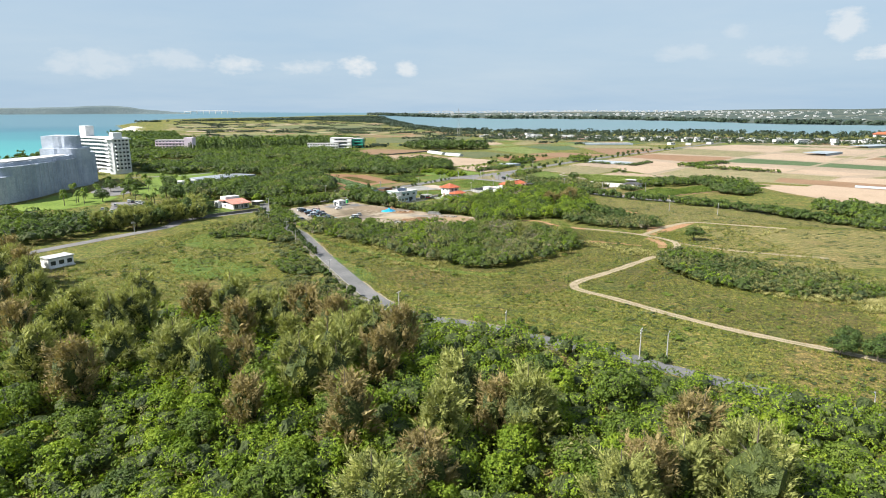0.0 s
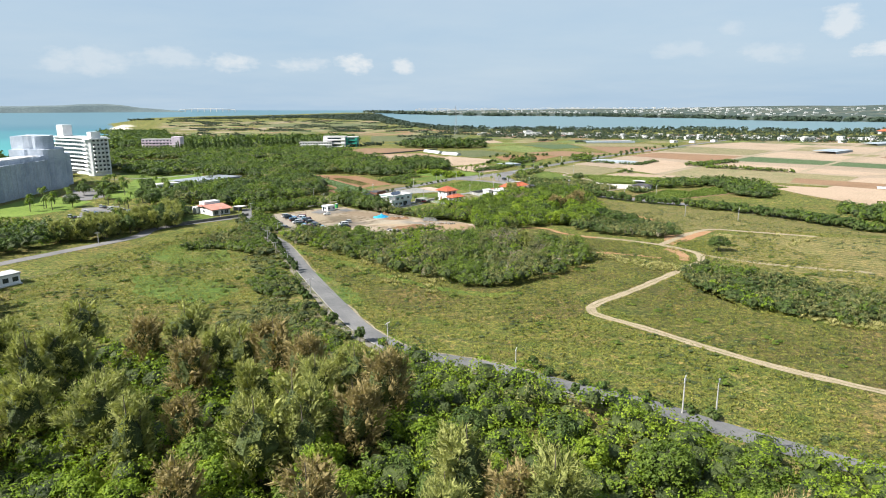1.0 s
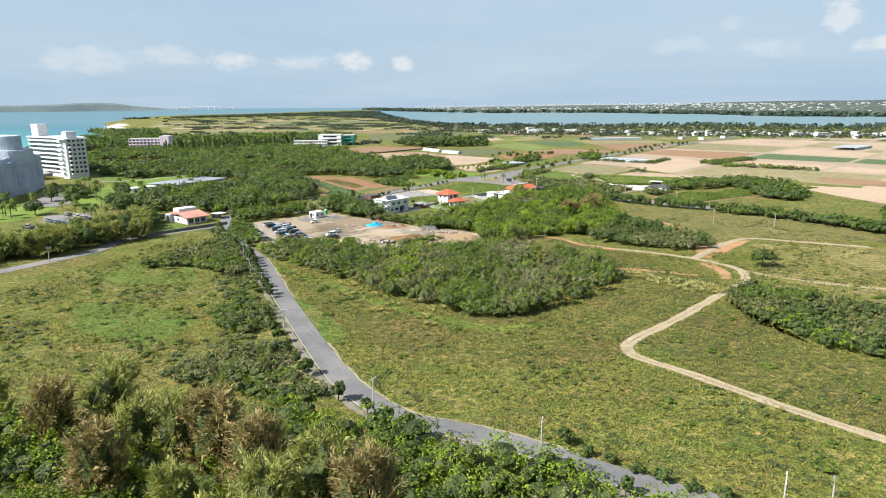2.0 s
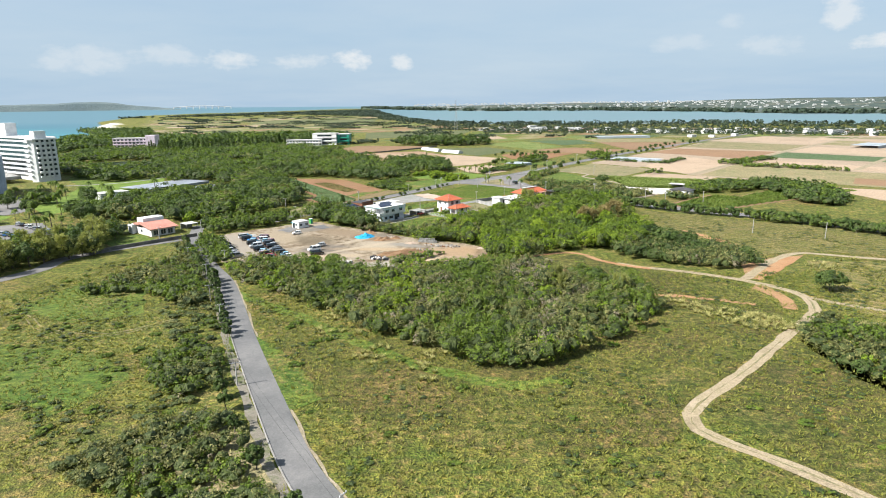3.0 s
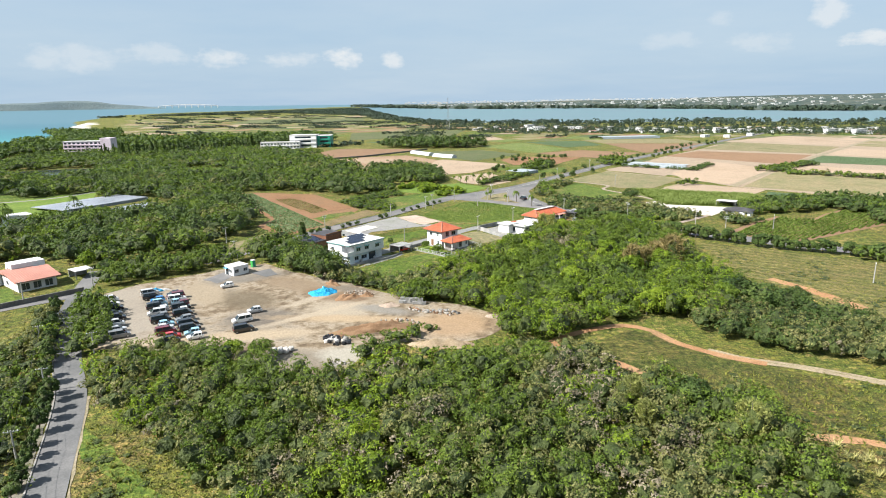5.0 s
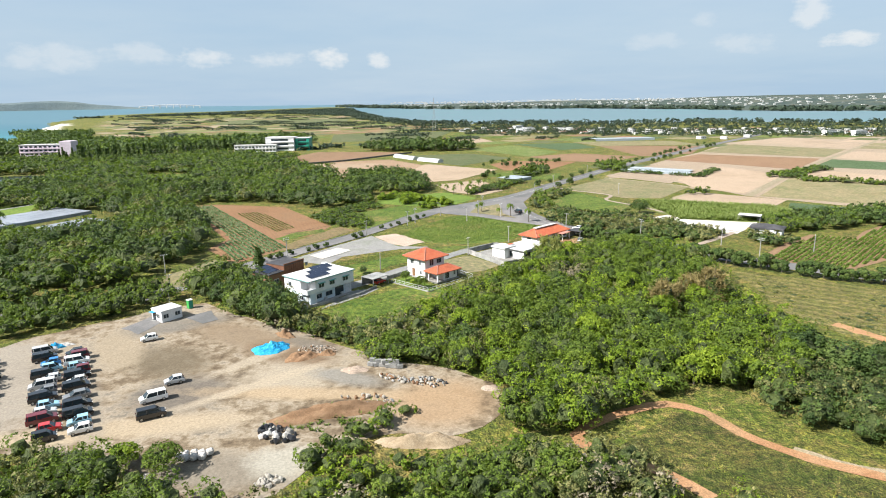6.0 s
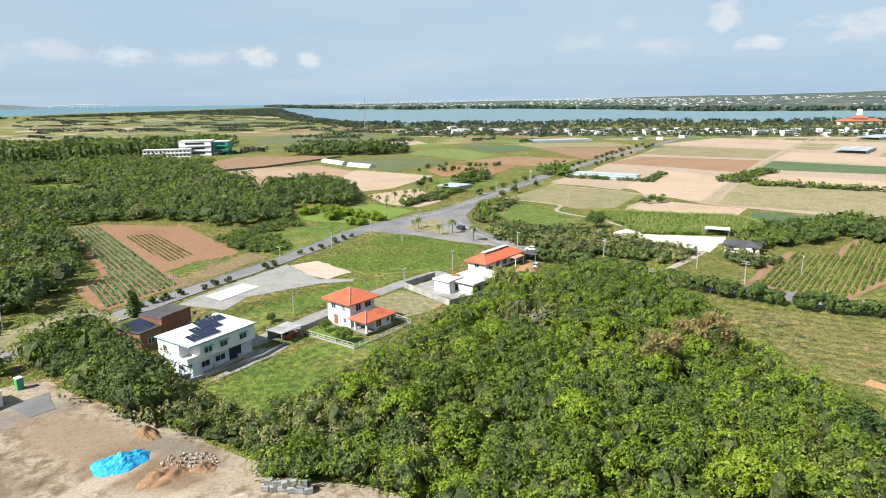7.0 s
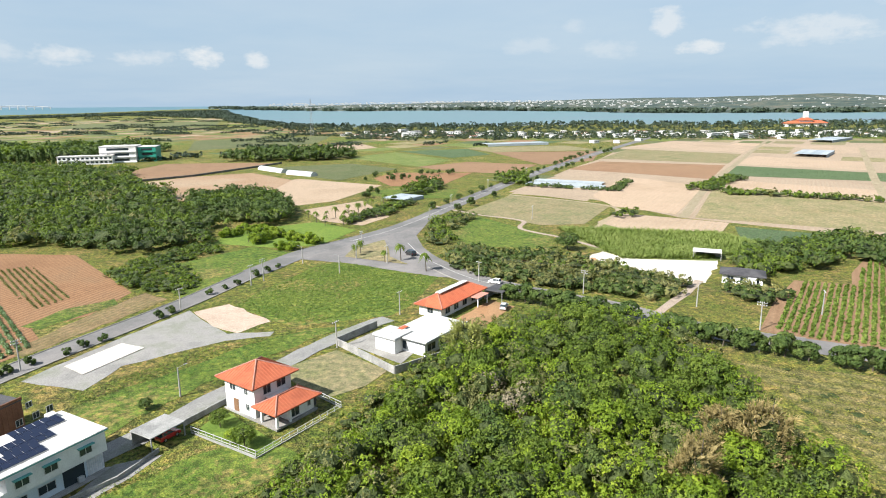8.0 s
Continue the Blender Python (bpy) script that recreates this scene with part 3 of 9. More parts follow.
def thicket(name, poly, label, spacing, tall, kinds, size=0.38, dens=14, seed=1, category="shrub", wide=0.75, spots=None, holes=()):
    """A closed growth of shrubs and low trees over an outline, too thick to count. kinds: (material, weight) pairs. holes: clearings."""
    rng = np.random.default_rng(seed)
    base = scatter(poly, spacing, rng, 0.6) if spots is None else spots
    for hole in holes:
        base = base[~inside(base, hole)]
    mats = [M[k] for k, _ in kinds]
    w = np.array([v for _, v in kinds], float)
    w /= w.sum()
    pts, ways, kind_of, mass_v, mass_f, mass_k = [], [], [], [], [], []
    count = 0
    level = 1 if size > 0.9 else 2
    # neighbouring plants tend to be of one sort
    for x, y in base:
        patchy = 0.5 + 0.5 * noise.noise(Vector((x * 0.055, y * 0.055, seed)))
        u = min(0.999, max(0.0, 0.42 * rng.random() + 0.58 * (1.9 * patchy - 0.45)))
        k = min(int(np.searchsorted(np.cumsum(w), u)), len(mats) - 1)
        h = rng.uniform(*tall) * (0.62 + 0.76 * (0.5 + 0.5 * noise.noise(Vector((x * 0.06, y * 0.06, seed + 9)))))
        r = spacing * wide * rng.uniform(0.7, 1.3)
        radii = np.array((r, r * rng.uniform(0.85, 1.15), h * 0.5))
        area = r * r + r * h * 0.6
        clumps = max(4, int(area * 0.8 / (size / 0.38) ** 1.2))
        per = max(4, int(0.72 * dens * area / clumps))
        p, o = crown_points(rng, np.array((x, y, g(x, y) + h * 0.55)), radii, clumps, per, max(0.5, r * 0.33))
        pts.append(p)
        ways.append(o)
        kind_of.append(np.full(len(p), k))
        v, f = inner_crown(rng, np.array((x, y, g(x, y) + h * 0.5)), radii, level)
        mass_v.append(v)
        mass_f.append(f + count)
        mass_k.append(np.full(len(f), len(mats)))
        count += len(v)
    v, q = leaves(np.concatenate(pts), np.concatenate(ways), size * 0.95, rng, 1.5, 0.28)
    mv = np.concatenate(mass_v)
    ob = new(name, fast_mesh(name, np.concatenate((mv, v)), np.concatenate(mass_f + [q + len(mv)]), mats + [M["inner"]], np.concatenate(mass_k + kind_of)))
    return tagged(ob, label, category, kind="stuff")


def limb_mesh(limbs, name="trunk", sides=6):
    bm = bmesh.new()
    for a, b, r0, r1 in limbs:
        rod(bm, a, b, r0, r1, sides)
    return finish(bm, name, M["bark"])


def broadleaf(name, label, h, r, mat, seed, clumps=40, per=40, size=0.38, category="tree", flat=0.42, low=0.3):
    """A tree with a round, clumpy crown."""
    rng = np.random.default_rng(seed)
    t = thing(name, label, category)
    fork = Vector((rng.uniform(-0.2, 0.2), rng.uniform(-0.2, 0.2), h * 0.32))
    limbs = [((0, 0, -0.2), fork, h * 0.030, h * 0.022)]
    for i in range(6):
        a = i * 1.05 + rng.uniform(-0.3, 0.3)
        tip = Vector((math.cos(a) * r * 0.62, math.sin(a) * r * 0.62, h * rng.uniform(0.55, 0.82)))
        limbs.append((fork, tip, h * 0.016, h * 0.006))
    part("trunk", limb_mesh(limbs), None, t)
    p, o = crown_points(rng, np.array((0, 0, h * (1 - flat) - 0.1)), np.array((r, r, h * flat)) * 0.86, clumps, per, r * 0.30)
    v, q = leaves(p, o, size, rng)
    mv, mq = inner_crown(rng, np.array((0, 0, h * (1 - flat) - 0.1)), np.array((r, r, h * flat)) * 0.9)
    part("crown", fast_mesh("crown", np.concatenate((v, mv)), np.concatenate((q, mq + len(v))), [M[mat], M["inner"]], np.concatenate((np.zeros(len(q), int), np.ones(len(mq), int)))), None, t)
    return t


def ironwood(label, h, r, seed, plumes=96, mat="needle"):
    """A feathery ironwood tree: upright plumes of thin needles at the ends of rising limbs."""
    rng = np.random.default_rng(seed)
    t = thing("ironwood_tree", label, "tree")
    lean = rng.uniform(-0.05, 0.05, 2) * h
    limbs = [((0, 0, -0.3), (lean[0] * 0.5, lean[1] * 0.5, h * 0.5), h * 0.022, h * 0.014), ((lean[0] * 0.5, lean[1] * 0.5, h * 0.5), (lean[0], lean[1], h * 0.95), h * 0.014, 0.03)]
    vs, fs, nv, nf = [], [], [], []
    count = 0
    tops = rng.uniform(-0.45, 0.45, (4, 2)) * r
    turn = np.arange(4) * np.pi / 2
    for i in range(plumes):
        f = 0.10 + 0.90 * (i + 0.5) / plumes
        a = i * 2.4 + rng.uniform(-0.5, 0.5)
        reach = r * (1.0 - f ** 2.0 * 0.82) * rng.uniform(0.45, 1.05)
        way = np.array((math.cos(a), math.sin(a), 0.0))
        start = np.array((lean[0] * f + tops[i % 4][0] * f, lean[1] * f + tops[i % 4][1] * f, h * f * 0.80))
        foot = start + way * reach * 0.72 + np.array((0, 0, 0.18 * reach))
        axis = way * rng.uniform(0.3, 0.95) + np.array((0, 0, 0.8)) + rng.normal(0, 0.16, 3)
        axis /= np.linalg.norm(axis)
        ln = h * rng.uniform(0.09, 0.16)
        wd = ln * rng.uniform(0.34, 0.5)
        if i % 3 == 0:
            limbs.append((tuple(start * np.array((1, 1, 0.9))), tuple(foot), 0.07, 0.03))
        s1 = np.cross(axis, way + np.array((0.1, 0.2, 0.0)))
        s1 /= np.linalg.norm(s1)
        s2 = np.cross(axis, s1)
        ring = np.cos(turn)[:, None] * s1 + np.sin(turn)[:, None] * s2
        rows = [foot + axis * ln * z + ring * wd * k for z, k in ((-0.2, 0.3), (0.25, 0.55))]
        vs.append(np.concatenate(rows + [(foot + axis * ln * 0.75)[None]]))
        for j in range(4):
            m = (j + 1) % 4
            fs.extend(((count + j, count + m, count + 4 + m), (count + j, count + 4 + m, count + 4 + j), (count + 4 + j, count + 4 + m, count + 8)))
        count += 9
        n = 46
        z = rng.uniform(-0.15, 1.0, (n, 1))
        b = rng.uniform(0, 2 * np.pi, (n, 1))
        rad = np.cos(b) * s1 + np.sin(b) * s2
        p = foot + axis * ln * z + rad * wd * (1.05 - 0.75 * np.clip(z, 0, 1)) * rng.uniform(0.75, 1.2, (n, 1))
        out = axis * 0.8 + rad * 0.5 + rng.normal(0, 0.18, (n, 3))
        side = np.cross(out, rad + rng.normal(0, 0.3, (n, 3)))
        side /= np.linalg.norm(side, axis=1)[:, None] + 1e-9
        size = rng.uniform(0.4, 0.8, (n, 1))
        nv.append(np.stack((p - side * size * 0.11, p + side * size * 0.11, p + out * size), 1).reshape(-1, 3))
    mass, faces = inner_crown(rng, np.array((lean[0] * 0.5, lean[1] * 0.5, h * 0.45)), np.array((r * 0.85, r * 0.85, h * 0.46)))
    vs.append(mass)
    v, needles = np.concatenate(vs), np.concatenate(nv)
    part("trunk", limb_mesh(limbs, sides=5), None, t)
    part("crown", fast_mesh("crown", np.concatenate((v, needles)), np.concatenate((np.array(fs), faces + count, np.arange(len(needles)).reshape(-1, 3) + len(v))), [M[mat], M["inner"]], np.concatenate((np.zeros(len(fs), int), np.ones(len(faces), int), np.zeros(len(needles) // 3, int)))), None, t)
    return t


def tufts(name, poly, label, spacing, height, mat, seed, blades=5, wide=0.35, keep=None, category="grass"):
    """Grass tufts over an outline, as stuff."""
    rng = np.random.default_rng(seed)
    b = scatter(poly, spacing, rng, 1.1)
    if keep is not None:
        b = b[[keep(x, y) for x, y in b]]
    if not len(b):
        return None
    n = len(b) * blades
    p = np.repeat(b, blades, 0)
    hh = np.repeat(rng.uniform(height[0], height[1], len(b)), blades) * rng.uniform(0.7, 1.2, n)
    a = rng.uniform(0, 2 * np.pi, n)
    d = np.stack((np.cos(a), np.sin(a)), 1)
    root = np.zeros((n, 3))
    root[:, :2] = p + d * wide * 0.25
    root[:, 2] = g_np(root[:, 0], root[:, 1]) - 0.02
    tip = root.copy()
    tip[:, :2] += d * (hh * rng.uniform(0.6, 1.4, n))[:, None]
    tip[:, 2] += hh
    side = np.stack((-d[:, 1], d[:, 0], np.zeros(n)), 1) * (wide * rng.uniform(0.3, 0.7, n))[:, None]
    v = np.stack((root - side, root + side, tip), 1).reshape(-1, 3)
    ob = new(name, fast_mesh(name, v, np.arange(n * 3).reshape(-1, 3), [M[mat]]))
    return tagged(ob, label, category, kind="stuff")


# ---- ground and sea ----
COAST = [
    (-300, -300), (-330, 200), (-360, 420), (-420, 560), (-480, 708), (-507, 784), (-563, 937), (-590, 1090), (-695, 1370), (-985, 1950), (-1160, 2280),
    (-1250, 2600), (-1330, 2900), (-1180, 3330), (-960, 3500), (-780, 3850), (-560, 4200), (-400, 4080), (-330, 3700), (-230, 3000), (-130, 2450), (-60, 2000), (0, 1700), (60, 1590), (150, 1530), (280, 1480), (380, 1450), (480, 1490), (610, 1480),
    (680, 1400), (760, 1350), (850, 1330), (930, 1330), (1100, 1250), (1900, 1150), (2600, 900), (2600, -300),
]
FAR_COAST = [(-620, 4400), (-405, 4080), (-140, 3700), (60, 3440), (340, 3290), (610, 3190), (745, 3160), (950, 2920), (1130, 2700), (1140, 2480), (1270, 2320), (1500, 2150), (1900, 1900), (3900, 1700), (3900, 4930), (-620, 4930)]


def edge_distance(px, py, poly):
    """Distance to the outline, positive inside."""
    best = np.full(px.shape, 1e9)
    for (x0, y0), (x1, y1) in zip(poly, poly[1:] + poly[:1]):
        dx, dy = x1 - x0, y1 - y0
        t = np.clip(((px - x0) * dx + (py - y0) * dy) / (dx * dx + dy * dy), 0, 1)
        best = np.minimum(best, np.hypot(px - x0 - t * dx, py - y0 - t * dy))
    ok = inside(np.stack((px.ravel(), py.ravel()), 1), poly).reshape(px.shape)
    return np.where(ok, best, -best)


def lines(a, b, step, grow, lo, hi):
    """Grid lines: even between a and b, widening outside."""
    mid = list(np.arange(a, b + 0.1, step))
    out, s = [], step
    v = a
    while v > lo:
        s *= grow
        v -= s
        out.append(max(v, lo))
    out2, s, v = [], step, b
    while v < hi:
        s *= grow
        v += s
        out2.append(min(v, hi))
    return np.array(out[::-1] + mid + out2)


def sheet(name, xs, ys, zs, mats, index=None):
    nx, ny = len(xs), len(ys)
    X, Y = np.meshgrid(xs, ys)
    v = np.stack((X.ravel(), Y.ravel(), zs.ravel()), 1)
    i = np.arange(nx * ny).reshape(ny, nx)
    q = np.stack((i[:-1, :-1], i[:-1, 1:], i[1:, 1:], i[1:, :-1]), -1).reshape(-1, 4)
    return new(name, fast_mesh(name, v, q, mats, index, True))


gx, gy = lines(-560, 480, 10, 1.06, -2500, 3900), lines(-60, 900, 10, 1.045, -300, 4930)
X, Y = np.meshgrid(gx, gy)
near_d, far_d = edge_distance(X, Y, COAST), edge_distance(X, Y, FAR_COAST)
R = np.hypot(X, Y)
lift = SEA + 37.0 * np.clip((R - 1500) / 3450, 0, None) ** 1.6
bumps = np.array([[noise.noise(Vector((x * 0.0016, y * 0.0016, 3.0))) for x in gx] for y in gy])
shore = np.clip((near_d + 12) / 42, 0, 1)
flatland = g_np(X, Y)
rise = np.clip((R - 1500) / 1500, 0, 1)
land_z = flatland * (1 - rise) + (lift + 4.0) * rise
near_z = (lift - 4) + (land_z - lift + 4) * shore * shore * (3 - 2 * shore)
far_sh = np.clip((far_d + 20) / 900, 0, 1)
hills = np.clip((X - 200) / 3000, 0, 1) * 22 + 10
far_z = lift - 4 + far_sh ** 0.7 * (8 + hills * (1 + 0.8 * bumps))
ground_z = np.where(far_d > -60, np.maximum(far_z, near_z), near_z)
beach = ((near_d < 22) & (X < -560) & (X > -1000)).astype(int)
bq = (beach + 2 * (far_d > -30))[:-1, :-1].ravel()
# far shore woods and fields, with distance haze tinted into their colours
M["far_land"] = surface("hazed_wooded_far_land", [(0.045, 0.075, 0.068), (0.065, 0.095, 0.08), (0.085, 0.112, 0.09), (0.15, 0.15, 0.115)], 0.008, 0.035, 1.0, 0, spread=0.8, lift=(0.6, 1.3))
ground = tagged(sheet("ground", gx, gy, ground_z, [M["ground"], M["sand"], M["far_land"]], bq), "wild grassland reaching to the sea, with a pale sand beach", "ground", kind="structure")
wxs, wys = lines(-1200, 1800, 60, 1.1, -4000, 4000), lines(300, 3000, 60, 1.08, -300, 4940)
WX, WY = np.meshgrid(wxs, wys)
WR = np.hypot(WX, WY)
water = tagged(sheet("water", wxs, wys, SEA + 37.0 * np.clip((WR - 1500) / 3450, 0, None) ** 1.6, [M["water"]]), "turquoise shallow sea with a duller inner bay", "sea", kind="structure")

# ---- roads ----
ROAD_A = [(-98, 342), (-93, 325), (-86, 306), (-70, 276), (-60, 259), (-50, 236), (-43, 219), (-36, 203), (-27, 183), (-20, 168), (-14, 158), (-6, 149), (3, 145), (11, 141), (18, 136.5), (26, 131), (36, 125), (45, 117), (58, 107), (80, 92)]
ROAD_B = [(-91, 320), (-98, 314), (-106, 307), (-115, 298), (-122, 286), (-122, 272), (-136, 246), (-146, 228), (-160, 200)]
ROAD_C = [(-70, 349), (-59, 363), (-45, 383), (-31.6, 402), (-15.8, 424.5), (-1.6, 449), (13, 470), (28, 483), (42, 495), (58, 515), (75, 540), (102, 577), (142, 632), (208, 713), (280, 800), (360, 893), (520, 1080)]
ROAD_D = [(48, 492), (47, 474), (48, 457), (51, 443), (56, 428), (63, 417), (73, 405), (82, 395), (87, 386.5), (93, 378), (100, 371.5), (108, 366), (120, 357), (136, 347), (155, 330), (175, 300), (205, 258)]
LANE_E = [(-24, 350), (-15, 358), (-8, 365), (0, 374), (8, 382), (20, 394), (30, 401)]
ribbon("road", ROAD_A, 4.7, M["asphalt"], 0.10, "narrow worn grey asphalt road through the meadow")
ribbon("road", ROAD_B, 5.6, M["asphalt"], 0.085, "grey asphalt road past the pink-roofed house")
ribbon("road", ROAD_C[:7], 6.4, M["asphalt"], 0.098, "grey asphalt main road past the houses")
ribbon("road", ROAD_C[5:], 8.6, M["asphalt"], 0.10, "wide grey asphalt main road")
ribbon("road", ROAD_D, 7.5, M["asphalt"], 0.12, "grey asphalt side road curving off the junction")
ribbon("road", LANE_E, 4.2, M["gravel"], 0.09, "grey gravel lane to the houses", ragged=0.5)
patch("road", [(4, 462), (12, 461), (18, 457), (26, 452), (38, 440), (48, 431), (57, 427), (52, 445), (50.5, 462), (52, 486), (62, 512), (50, 510), (36, 496), (20, 482)], M["asphalt"], "wide asphalt junction", 0.075, category="road")
T1 = [(110, 105), (90, 122), (73, 135.5), (65, 143), (57, 152), (47, 165), (40, 172.5), (38.5, 177), (42, 183), (54, 194), (69, 209), (83, 223), (88, 229), (91, 241), (83, 254), (70, 264), (60, 269), (54, 274)]
T3 = [(84, 255), (92, 264), (101, 274), (115, 284), (127, 279), (150, 268)]
ribbon("dirt_track", T1, 2.5, M["track"], 0.07, "beaten sandy farm track", ragged=0.5, category="track")
ribbon("grass_strip", T1, 0.22, M["stubble"], 0.078, "strip of grass between the wheel ruts", 0.0, 0.4, category="grass")
ribbon("dirt_track", T3, 2.6, M["track"], 0.06, "beaten sandy farm track branching off", ragged=0.5, category="track")
ribbon("dirt_track", [(91, 238), (100, 230), (112, 222), (135, 212)], 2.4, M["track"], 0.065, "beaten farm track along the bushes", ragged=0.5, category="track")
patch("bare_earth", [(84.5, 250), (87, 243), (86.3, 236), (84, 228.5), (81.5, 230), (83.6, 237), (81.6, 246)], M["redearth"], "bare red earth beside the track", 0.10, 0.4, "earth")
patch("bare_earth", [(90, 270), (104, 278), (115, 281), (98, 263), (88, 254), (85, 257)], M["redearth"], "bare red earth beside the track", 0.045, 0.4, "earth")

